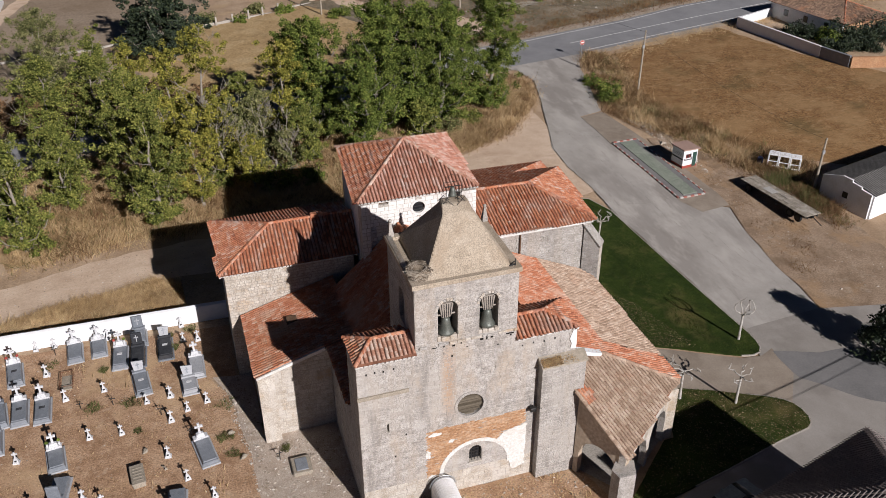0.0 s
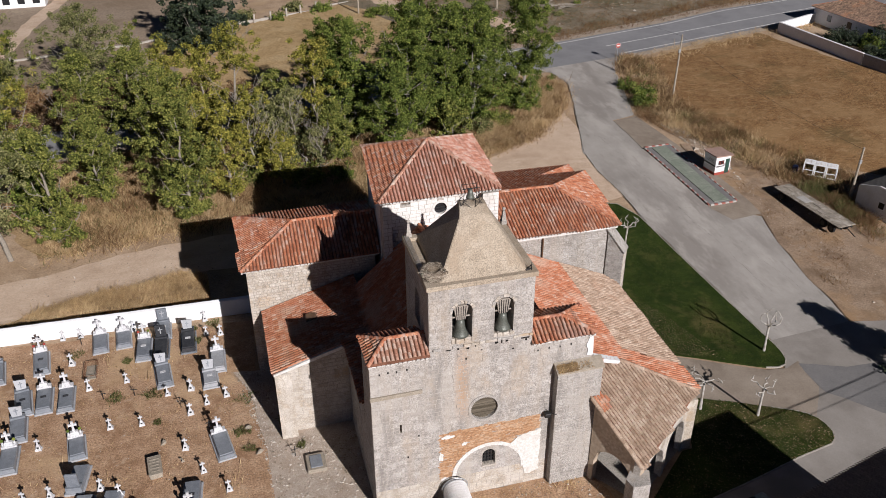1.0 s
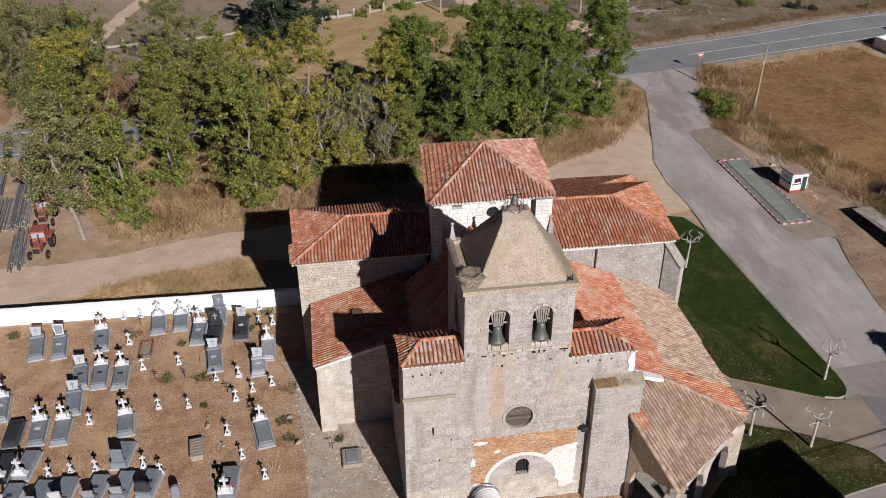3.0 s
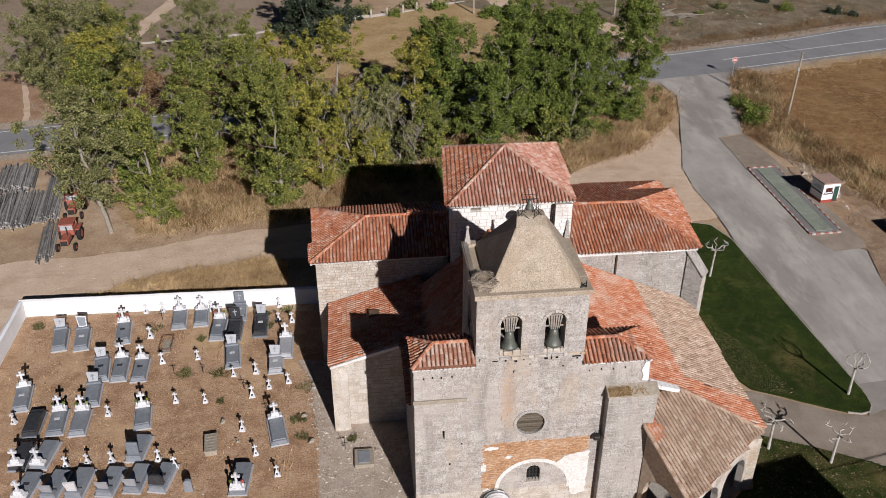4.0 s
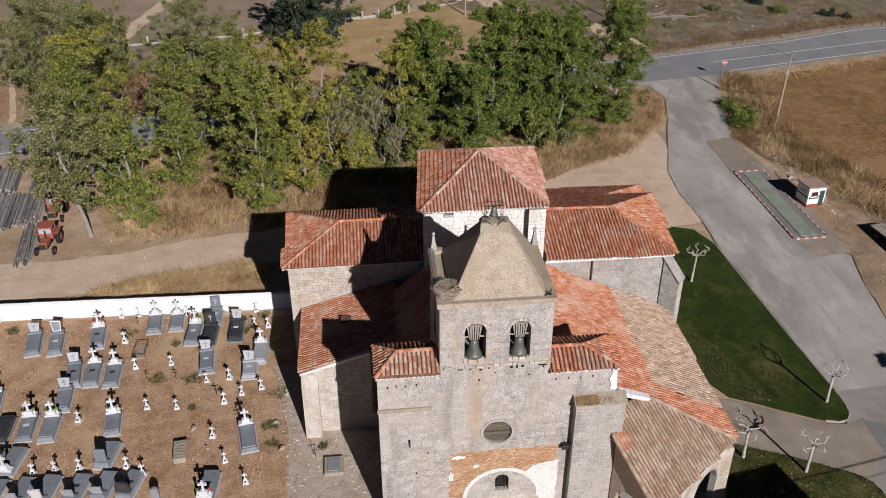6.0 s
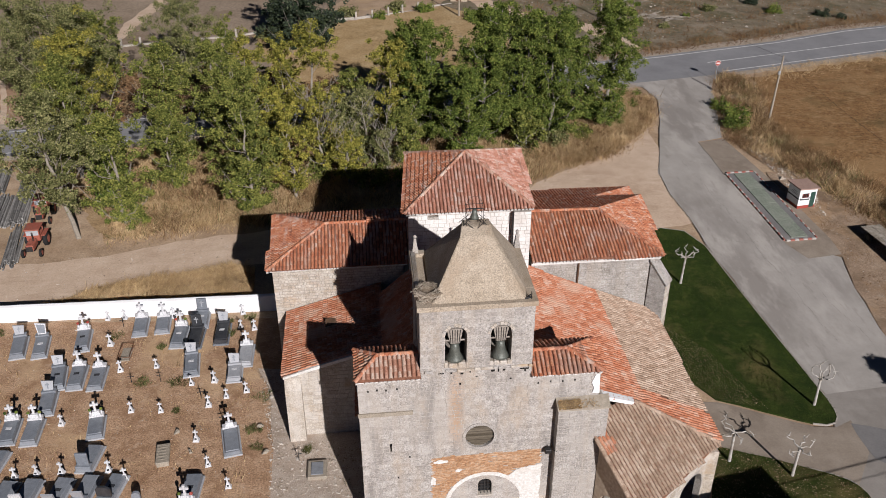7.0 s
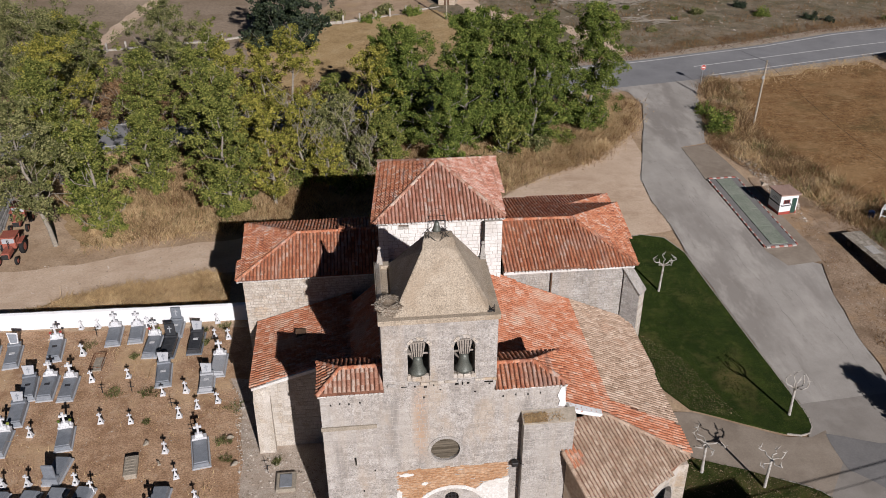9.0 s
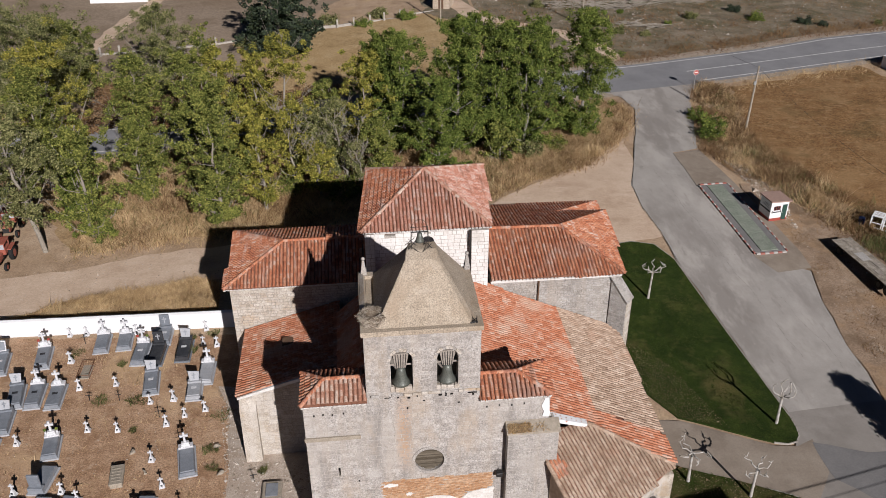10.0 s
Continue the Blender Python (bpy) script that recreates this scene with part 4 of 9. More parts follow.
def roof_plane(name, pts, mat, parent, label="", singles=0, lift=0.03, thick=0.06, grow=0.0):
    """A sloping roof surface: a thin slab, and curved tiles laid on it in rows."""
    P = [Vector(p) for p in pts]
    n = Vector((0, 0, 0))
    for i in range(len(P)):
        a, b = P[i], P[(i + 1) % len(P)]
        n += a.cross(b)
    n.normalize()
    if n.z < 0:
        n = -n
    down = (Vector((0, 0, -1)) - n * n.dot(Vector((0, 0, -1)))).normalized()
    across = down.cross(n).normalized()
    o = P[0]
    poly = [((p - o).dot(across), (p - o).dot(down)) for p in P]
    k = len(P)
    verts = [tuple(p) for p in P] + [tuple(p - n * thick) for p in P]
    faces = [tuple(range(k)), tuple(range(2 * k - 1, k - 1, -1))] + [(i, (i + 1) % k, k + (i + 1) % k, k + i) for i in range(k)]
    slab = mesh(name, verts, faces, M_GUTTER, parent, label)
    us, vs = [p[0] for p in poly], [p[1] for p in poly]
    gu, gv = np.meshgrid(np.arange(min(us) + PITCH / 2, max(us), PITCH), np.arange(min(vs) + 0.16, max(vs) + 0.05, ROW))
    gv = np.minimum(gv, max(vs) - 0.12)
    ok = inside(gu, gv, poly)
    r = np.random.RandomState(len(pts) + int(abs(o.x * 10)))
    gu, gv = gu[ok] + r.normal(0, 0.008, ok.sum()), gv[ok] + r.normal(0, 0.012, ok.sum())
    A, D, N, O = (np.array(v) for v in (across, down, n, o))
    centers = O + gu[:, None] * A + gv[:, None] * D + lift * N
    tilt = r.normal(0, 0.03, len(centers))
    T = np.array(TILE_V)
    count = len(centers)
    lone = min(singles, count)
    order = np.argsort(centers[:, 1] - 0.2 * centers[:, 2])
    joined = order[lone:]
    if len(joined):
        c, t = centers[joined], tilt[joined]
        x = T[None, :, 0] + t[:, None] * T[None, :, 1]
        V = c[:, None, :] + x[..., None] * A + T[None, :, 1, None] * D + T[None, :, 2, None] * N
        V = V.reshape(-1, 3)
        F = (np.arange(len(joined))[:, None, None] * len(T) + np.array(TILE_F)[None]).reshape(-1, 4)
        tagged(mesh("tile_cladding", V.tolist(), F.tolist(), mat, slab, smooth=True), kind="stuff")
    if lone:
        me = TILE_ME.copy()
        me.materials.append(mat)
        me.polygons.foreach_set("use_smooth", [True] * len(me.polygons))
        R = Matrix((across, down, n)).transposed().to_4x4()
        for i in order[:lone]:
            ob = new("roof_tile", me)
            attach(ob, slab)
            ob.matrix_basis = Matrix.Translation(centers[i]) @ R @ pose(0, 0, 0, 0, 0, -math.degrees(tilt[i]))
    return slab


def ridge(a, b, parent, mat=M_TILE, r=0.13):
    """A row of large curved tiles along a ridge or hip."""
    a, b = Vector(a), Vector(b)
    d = (b - a).normalized()
    side = d.cross(Vector((0, 0, 1))).normalized()
    up = side.cross(d)
    verts, faces = [], []
    L = (b - a).length
    k = max(1, round(L / 0.36))
    for i in range(k):
        for e, (f, rr) in enumerate(((i - 0.08, r * 0.9), (i + 1.0, r * 1.08))):
            p = a + d * L * f / k
            for j in range(7):
                t = math.pi * (j / 6) * 1.1 - 0.05 * math.pi
                verts.append(tuple(p + side * rr * math.cos(t) + up * (0.03 + 0.02 * e + rr * math.sin(t))))
        q = 14 * i
        faces += [(q + j, q + j + 1, q + j + 8, q + j + 7) for j in range(6)]
    return tagged(mesh("ridge_capping", verts, faces, mat, parent, smooth=True), kind="stuff")

# ---- church ----
church = thing("church", 15.0, 48.0, 0.2, "old grey limestone village church with terracotta tiled roofs and a belfry", "church")
FX = 6.87
ARCH_X, ARCH_Z, ARCH_R = 14.12, 1.95, 2.36


def brick_zone(x, z):
    wob = 0.25 * noise.noise(Vector((x * 1.3, z * 1.3, 5)))
    return 10.95 + wob < x < 17.42 and z < 5.78 + 0.02 * (x - 10.9) + wob * 0.6 and math.hypot(x - ARCH_X, z - ARCH_Z) > ARCH_R - 0.05


def facade_top(s):
    return 11.95 if s < 3.48 else (16.3 if s < 9.65 else 11.6)


def zone_wall(s, z):
    return not brick_zone(s + FX, z)


bells_at = [(11.70, 12.88), (14.18, 15.33)]
holes = [arch_hole(a - FX, b - FX, 12.62, 14.58) for a, b in bells_at]
holes += [round_hole(13.72 - FX, 7.27, 0.88), arch_hole(13.69 - FX, 14.53 - FX, 2.48, 3.36), rect_hole(8.5 - FX, 8.63 - FX, 6.5, 7.15)]
facade, facade_blocks = wall("facade_wall", (FX, 37.0), (1, 0), (0, -1), 13.63, 2.0, facade_top, 0.95, holes, M_FACADE, church, "grey weathered limestone blocks", zone_wall, singles=300, single_zone=lambda s, z: 3.0 < z, cuts=(3.48, 9.65), bh=0.28, bl=(0.3, 0.72))
base, base_blocks = wall("facade_base", (FX, 37.0), (1, 0), (0, -1), 13.63, 0.0, flat(2.0), 0.95, (), M_STONE_WARM, church, "warm yellowish limestone footing", bh=0.28, bl=(0.3, 0.72))
tower_x0, tower_x1, tower_y1 = 10.35, 16.5, 42.6
wall("tower_wall", (tower_x0, 37.95), (0, 1), (-1, 0), 4.65, 7.0, flat(16.3), 0.3, [arch_hole(1.2, 2.3, 12.4, 14.2)], M_STONE, church)
wall("tower_wall", (tower_x1, 37.95), (0, 1), (1, 0), 4.65, 7.0, flat(16.3), 0.9, [arch_hole(1.2, 2.3, 12.4, 14.2)], M_STONE, church)
wall("tower_wall", (tower_x0 + 0.9, tower_y1), (1, 0), (0, 1), 4.35, 7.0, flat(16.3), 0.9, (), M_STONE, church)
wall("tower_wall", (tower_x0, 37.02), (0, 1), (-1, 0), 0.93, 11.9, flat(16.3), 0.2, (), M_STONE, church)
wall("tower_wall", (tower_x1 + 0.02, 37.02), (0, 1), (1, 0), 0.93, 11.5, flat(16.3), 0.2, (), M_STONE, church)
part("belfry_floor", boxed(tower_x0 + 0.9, tower_x1 - 0.9, 37.95, tower_y1 - 0.9, 12.1, 12.3), M_OLDWOOD, church)
wall("annex_wall", (FX, 37.95), (0, 1), (-1, 0), 1.5, 0.0, flat(11.95), 0.8, (), M_STONE, church)
wall("nave_wall", (FX, 39.45), (0, 1), (-1, 0), 6.2, 0.0, flat(7.0), 0.8, (), M_STONE, church)
wall("annex_wall", (FX + 0.8, 39.45), (1, 0), (0, 1), 2.68, 7.5, flat(11.95), 0.6, (), M_STONE, church)
wall("annex_wall", (20.5, 37.95), (0, 1), (1, 0), 1.6, 0.0, flat(11.6), 0.8, (), M_STONE, church)
wall("annex_wall", (16.5, 39.55), (1, 0), (0, 1), 4.0, 7.5, flat(11.6), 0.6, (), M_STONE, church)
wall("north_aisle_wall", (1.95, 45.75), (1, 0), (0, -1), 4.92, 0.0, lambda s: 5.42 + 0.3 * s, 0.7, (), M_STONE_WARM, church, "warm limestone aisle wall")
wall("north_aisle_wall", (1.95, 46.45), (0, 1), (-1, 0), 6.8, 0.0, flat(5.4), 0.7, (), M_STONE_WARM, church)
wall("north_transept_wall", (0.95, 53.15), (1, 0), (0, -1), 9.4, 0.0, flat(9.35), 0.8, (), M_STONE_WARM, church, "warm patched limestone transept wall", bh=0.24, bl=(0.2, 0.6), backing=M_MORTAR_DARK)
wall("north_transept_wall", (0.95, 53.95), (0, 1), (-1, 0), 6.4, 0.0, flat(9.35), 0.8, (), M_STONE_WARM, church)
wall("north_transept_wall", (0.95, 60.35), (1, 0), (0, 1), 9.8, 0.0, flat(9.35), 0.8, (), M_STONE_WARM, church)
wall("crossing_wall", (10.75, 51.7), (1, 0), (0, -1), 8.35, 5.0, flat(14.1), 0.8, [round_hole(14.98 - 10.75, 13.1, 0.5), rect_hole(12.1 - 10.75, 12.75 - 10.75, 13.72, 14.05)], M_STONE_PALE, church, "pale limestone crossing tower wall", bh=0.3, bl=(0.28, 0.6))
wall("crossing_wall", (10.75, 52.5), (0.7, 8.6), (-1, 0.08), 8.6, 5.0, flat(14.1), 0.8, (), M_STONE_PALE, church, bh=0.36)
wall("crossing_wall", (19.1, 52.5), (0.75, 8.6), (1, -0.08), 8.6, 5.0, flat(14.1), 0.8, (), M_STONE_PALE, church, bh=0.36)
wall("crossing_wall", (11.4, 61.1), (1, 0), (0, 1), 8.4, 5.0, flat(14.1), 0.8, (), M_STONE_PALE, church, bh=0.36)
wall("pier", (17.95, 51.15), (1, 0), (0, -1), 1.2, 5.0, flat(14.1), 0.54, (), M_STONE_PALE, church, "pale limestone pier", bh=0.3, bl=(0.3, 0.6))
wall("pier", (10.7, 51.3), (1, 0), (0, -1), 0.65, 5.0, flat(14.1), 0.39, (), M_STONE_PALE, church, "pale limestone pier", bh=0.3, bl=(0.3, 0.4))
wall("south_transept_wall", (19.45, 51.55), (1, 0), (0, -1), 9.4, 0.0, flat(9.75), 0.8, (), M_STONE, church, "grey limestone transept wall", bh=0.22, bl=(0.22, 0.6), backing=M_MORTAR_DARK, joint=0.013)
wall("south_transept_wall", (28.85, 52.35), (0.9, 8.4), (1, -0.1), 8.3, 0.0, flat(9.75), 0.8, (), M_STONE, church)
wall("south_transept_wall", (19.9, 60.5), (1, 0.02), (0, 1), 9.9, 0.0, flat(9.75), 0.8, (), M_STONE, church)
wall("sacristy_wall", (30.1, 61.0), (0.4, 4.4), (1, 0), 4.2, 0.0, flat(7.6), 0.7, (), M_STONE, church)
wall("sacristy_wall", (20.2, 65.7), (1, 0), (0, 1), 10.3, 0.0, flat(7.6), 0.7, (), M_STONE, church)
wall("south_aisle_wall", (28.2, 38.4), (0, 1), (1, 0), 13.1, 0.0, flat(4.95), 0.7, (), M_STONE, church)

# buttresses
wall("buttress", (18.1, 36.4), (1, 0), (0, -1), 2.9, 0.0, flat(9.35), 0.55, (), M_STONE, church, "grey limestone buttress", bh=0.28, bl=(0.3, 0.72))
wall("buttress_side", (18.1, 36.42), (0, 1), (-1, 0), 0.56, 0.0, flat(9.4), 0.3, (), M_STONE, church)
wall("buttress_side", (21.0, 36.42), (0, 1), (1, 0), 1.6, 0.0, flat(9.2), 0.3, (), M_STONE, church)
part("buttress_cap", prism(bmesh.new(), [(36.28, 9.33), (36.3, 9.42), (37.02, 9.8), (37.02, 9.33)], 18.02, 21.08, "x"), M_OLD_STONE, church, "lichen-grown sloping stone cap")
bm = bmesh.new()
q = random.Random(8)
for i in range(900):
    x = q.uniform(18.1, 19.4) if i % 6 else q.uniform(18.1, 20.4)
    y = q.uniform(36.32, 36.8)
    z = 9.42 + (y - 36.3) * 0.53
    tube(bm, [(x, y, z - 0.03), (x + q.uniform(-0.12, 0.12), y + q.uniform(-0.12, 0.05), z + q.uniform(0.03, 0.14))], [0.02, 0.006], 3)
tagged(part("dry_tuft", bm, M_STRAW, church, "tuft of dry grass on the buttress cap"), kind="stuff")
def corner_buttress():
    """A diagonal buttress of coursed stone with a sloping top."""
    d, side = Vector((0.74, -0.673)), Vector((-0.673, -0.74))
    o = Vector((28.55, 51.75)) + side * 0.45

    def slope(v):
        return 9.3 - 1.15 * v
    reach = 1.35
    core, _ = wall("transept_buttress", o, d, side, reach, 0.0, slope, 0.5, (), M_STONE, church, "grey sloping diagonal corner buttress", bh=0.3, bl=(0.3, 0.6))
    e = o + d * reach
    wall("buttress_end", e, -side, d, 0.9, 0.0, flat(slope(reach)), 0.3, (), M_STONE_WARM, core, bh=0.3, bl=(0.3, 0.6))
    verts = []
    for v, w in ((-0.1, 0.08), (reach + 0.08, 0.08), (reach + 0.08, -0.98), (-0.1, -0.98)):
        q = o + d * v + side * w
        verts += [(q.x, q.y, slope(v) + 0.02), (q.x, q.y, slope(v) + 0.14)]
    mesh("sloping_cap", verts, [(1, 3, 5, 7), (0, 6, 4, 2), (0, 2, 3, 1), (2, 4, 5, 3), (4, 6, 7, 5), (6, 0, 1, 7)], M_STONE, church, "grey sloping stone cap")


corner_buttress()
part("aisle_buttress", prism(bmesh.new(), [(45.1, 0.0), (45.35, 4.6), (45.8, 5.35), (45.8, 0.0)], 1.85, 2.95, "x"), M_STONE_WARM, church, "pale corner buttress")
part("string_course", boxed(6.8, 9.9, 36.86, 37.04, 9.35, 9.6, 0.03), M_OLD_STONE, church, "weathered stone ledge")
def broken_ledge():
    """A worn string course: stones of uneven length, some of them gone, with near-black boxes below for the shade in
    open joints.
    """
    q = random.Random(31)
    x = 10.3
    while x < 16.5:
        w = min(q.uniform(0.25, 0.8), 16.55 - x)
        if q.random() > 0.16:
            dz, dy = q.uniform(-0.03, 0.02), q.uniform(0.0, 0.06)
            part("ledge_stone", boxed(x + 0.01, x + w - 0.01, 36.86 + dy, 37.03, 12.2 + dz, 12.36 + dz * 0.5, 0.03), M_STONE if q.random() < 0.6 else M_STONE_WARM, church, "worn stone of the ledge under the bell openings")
        x += w
    for x, z, w, h in ((12.0, 12.02, 0.1, 0.22), (12.55, 11.95, 0.16, 0.1), (13.05, 12.04, 0.07, 0.2), (14.25, 12.0, 0.2, 0.13), (14.62, 11.96, 0.08, 0.22), (14.9, 12.02, 0.14, 0.16), (15.85, 12.04, 0.5, 0.08), (16.1, 11.9, 0.1, 0.1), (11.3, 12.06, 0.35, 0.05), (13.4, 11.7, 0.1, 0.06), (15.3, 11.4, 0.12, 0.07)):
        part("open_joint", boxed(x, x + w, 36.962, 37.1, z, z + h), M_DARK, church)


broken_ledge()

# brick infill, plaster arch and plaster patch over the walled-up doorway
def facade_infill():
    r = random.Random(3)
    verts, faces = [], []

    def patch(x, z):
        return 15.75 + 0.18 * noise.noise(Vector((z * 2, 1, 9))) < x < 17.45 and 1.1 < z < 4.5 + 0.25 * noise.noise(Vector((x * 2, 2, 4))) + 0.12 * (x - 16)
    z = 1.05
    while z < 6.0:
        x = 10.8 + r.uniform(0, 0.2)
        while x < 17.45:
            w, h = 0.27, 0.062
            cx, cz = x + w / 2, z + h / 2
            if brick_zone(cx, cz) and math.hypot(cx - ARCH_X, cz - ARCH_Z) > ARCH_R + 0.02 and not patch(cx, cz) and cz > 2.0 and r.random() > 0.02:
                p = r.uniform(0.0, 0.018)
                b = len(verts)
                for xx, zz in ((x, z), (x + w, z), (x + w, z + h), (x, z + h)):
                    verts.append((xx, 37.005, zz))
                for xx, zz in ((x, z), (x + w, z), (x + w, z + h), (x, z + h)):
                    verts.append((xx, 36.985 - p, zz))
                faces.extend(tuple(b + i for i in f) for f in ((4, 5, 6, 7), (0, 1, 5, 4), (1, 2, 6, 5), (2, 3, 7, 6), (3, 0, 4, 7)))
            x += w + 0.013
        z += 0.075
    tagged(mesh("brick_infill", verts, faces, M_BRICK, church, "thin orange bricks"), kind="stuff")
    # plaster ring
    bm = bmesh.new()
    outer, inner = [], []
    for i in range(41):
        a = math.pi * (1.02 - 1.04 * i / 40)
        wob = 0.04 * noise.noise(Vector((i * 0.6, 0, 0)))
        outer.append((ARCH_X + (ARCH_R + 0.06 + wob) * math.cos(a), ARCH_Z + (ARCH_R + 0.06 + wob) * math.sin(a)))
        inner.append((ARCH_X + (ARCH_R - 0.2 + wob) * math.cos(a), ARCH_Z + (ARCH_R - 0.2 + wob) * math.sin(a)))
    for i in range(40):
        q = [outer[i], outer[i + 1], inner[i + 1], inner[i]]
        f = [bm.verts.new((x, 36.955, zz)) for x, zz in q]
        bm.faces.new(f)
    bmesh.ops.remove_doubles(bm, verts=bm.verts, dist=0.001)
    ext = bmesh.ops.extrude_face_region(bm, geom=list(bm.faces))
    bmesh.ops.translate(bm, vec=(0, 0.05, 0), verts=[v for v in ext["geom"] if isinstance(v, bmesh.types.BMVert)])
    part("plaster_arch", bm, M_PLASTER, church, "white plaster band round the walled-up arch")
    # plaster patch with a torn outline
    bm = bmesh.new()
    pts = []
    corners = [(15.55, 3.9), (15.95, 4.45), (17.5, 4.75), (17.45, 1.3), (16.95, 1.05), (16.55, 1.15), (16.3, 2.6), (15.95, 3.45)]
    for i in range(len(corners)):
        a, b = Vector(corners[i]), Vector(corners[(i + 1) % len(corners)])
        k = max(2, int((b - a).length / 0.15))
        for j in range(k):
            p = a.lerp(b, j / k)
            s = 0.12
            pts.append((p.x + s * noise.noise(Vector((p.x * 4, p.y * 4, 0))), p.y + s * noise.noise(Vector((p.x * 4, p.y * 4, 9)))))
    prism(bm, pts, 36.945, 37.0, "y")
    part("plaster_patch", bm, M_PLASTER, church, "bright white plaster patch")
    for x0, z0, x1, z1 in ((11.0, 5.35, 11.9, 5.6), (10.85, 3.6, 11.15, 4.3), (11.0, 1.9, 11.5, 2.15), (12.3, 4.55, 12.7, 4.8)):
        ring = []
        for i in range(18):
            a = 2 * math.pi * i / 18
            k = 1 + 0.7 * noise.noise(Vector((math.cos(a) * 3.1, math.sin(a) * 3.1, x0 * 3)))
            ring.append(((x0 + x1) / 2 + (x1 - x0) / 2 * k * math.cos(a), (z0 + z1) / 2 + (z1 - z0) / 2 * k * math.sin(a)))
        part("plaster_patch", prism(bmesh.new(), ring, 36.95, 37.0, "y"), M_PLASTER, church)


facade_infill()

# oculus: stone rim and weathered boards
def oculus(x, y, z, r, rim_mat, glass=False):
    bm = bmesh.new()
    n = 28
    for i in range(n):
        a0, a1 = 2 * math.pi * i / n, 2 * math.pi * (i + 1) / n
        f = [bm.verts.new((x + rr * math.cos(a), y - 0.05, z + rr * math.sin(a))) for rr, a in ((r - 0.04, a0), (r + 0.14, a0), (r + 0.14, a1), (r - 0.04, a1))]
        bm.faces.new(f)
    bmesh.ops.remove_doubles(bm, verts=bm.verts, dist=0.001)
    ext = bmesh.ops.extrude_face_region(bm, geom=list(bm.faces))
    bmesh.ops.translate(bm, vec=(0, 0.3, 0), verts=[v for v in ext["geom"] if isinstance(v, bmesh.types.BMVert)])
    bmesh.ops.recalc_face_normals(bm, faces=bm.faces)
    win = part("round_window", bm, rim_mat, church, "round stone-rimmed window")
    if glass:
        bm = bmesh.new()
        bmesh.ops.create_circle(bm, cap_ends=True, segments=24, radius=r, matrix=pose(x, y + 0.18, z, 90))
        part("pane", bm, M_GLASS, win)
        for k in (-1, 0, 1):
            part("glazing_bar", boxed(x - r, x + r, y + 0.14, y + 0.17, z + k * r * 0.5 - 0.02, z + k * r * 0.5 + 0.02), M_IRON, win)
        return
    k = 11
    for i in range(k):
        z0 = z - r + 2 * r * i / k
        h = 2 * r / k
        half = math.sqrt(max(0.02, r * r - max(abs(z0 - z), abs(z0 + h - z)) ** 2)) if i not in (0, k - 1) else r * 0.35
        part("board", boxed(x - half, x + half, y + 0.12 + 0.02 * (i % 2), y + 0.17 + 0.02 * (i % 2), z0 + 0.008, z0 + h - 0.008), M_BOARD, win)


oculus(13.72, 37.0, 7.27, 0.88, M_STONE)
oculus(14.98, 51.7, 13.1, 0.5, M_STONE_PALE, True)
win = part("window_frame", prism(bmesh.new(), [(13.66, 2.42), (14.56, 2.42), (14.56, 2.5), (13.66, 2.5)], 36.93, 37.3, "y"), M_STONE_WARM, church, "stone sill")
part("pane", boxed(13.69, 14.53, 37.3, 37.33, 2.48, 3.8), M_GLASS, win)
for k in range(1, 4):
    part("window_bar", boxed(13.69 + 0.21 * k - 0.015, 13.69 + 0.21 * k + 0.015, 37.1, 37.13, 2.48, 3.75), M_IRON, win)
for k in range(1, 5):
    part("window_bar", boxed(13.69, 14.53, 37.085, 37.1, 2.48 + 0.25 * k - 0.015, 2.48 + 0.25 * k + 0.015), M_IRON, win)
part("shutter", boxed(12.1, 12.75, 51.9, 51.95, 13.72, 14.05), M_BROWNWOOD, church)

# pale voussoirs round the bell openings
for x0, x1 in bells_at:
    cx, r0 = (x0 + x1) / 2, (x1 - x0) / 2
    for i in range(11):
        a0, a1 = math.pi * i / 11 + 0.02, math.pi * (i + 1) / 11 - 0.02
        zc = 14.58
        ring = [(cx + rr * math.cos(a), zc + rr * math.sin(a)) for rr, a in ((r0 + 0.01, a0), (r0 + 0.17 + 0.03 * (i % 2), a0), (r0 + 0.17 + 0.03 * (i % 2), a1), (r0 + 0.01, a1))]
        part("voussoir", prism(bmesh.new(), ring, 36.955, 37.1, "y"), M_STONE_WARM if i % 3 else M_STONE, church)
part("plaster_patch", prism(bmesh.new(), [(20.02, 10.75), (20.2, 11.3), (20.42, 11.35), (20.5, 10.3), (20.48, 9.95), (20.1, 10.0), (20.18, 10.35)], 36.93, 37.0, "y"), M_WHITE_PAINT, church, "bright white mortar repair")

# tower cornice, spire, parapet and pinnacles
bm = bmesh.new()
for x0, x1, y0, y1 in ((tower_x0 - 0.14, tower_x1 + 0.14, 36.84, 38.2), (15.9, tower_x1 + 0.14, 38.2, tower_y1 + 0.14), (tower_x0 - 0.14, 15.9, 42.25, tower_y1 + 0.14), (tower_x0 - 0.14, 10.6, 38.2, 42.25)):
    box(bm, x0, x1, y0, y1, 16.3, 16.6, 0.02)
part("tower_cornice", bm, M_RENDER, church, "beige rendered cornice")
bm = bmesh.new()
SP_BASE = [(11.0, 37.12), (16.02, 37.12), (16.22, 37.75), (16.3, 42.5), (11.05, 42.5)]
SP_FOOT = [(10.8, 37.4), (16.0, 37.4), (16.1, 37.75), (16.2, 42.4), (10.95, 42.4)]
SP_NECK = [(12.74, 39.2), (14.44, 39.2), (14.54, 39.5), (14.54, 40.75), (13.0, 40.75)]
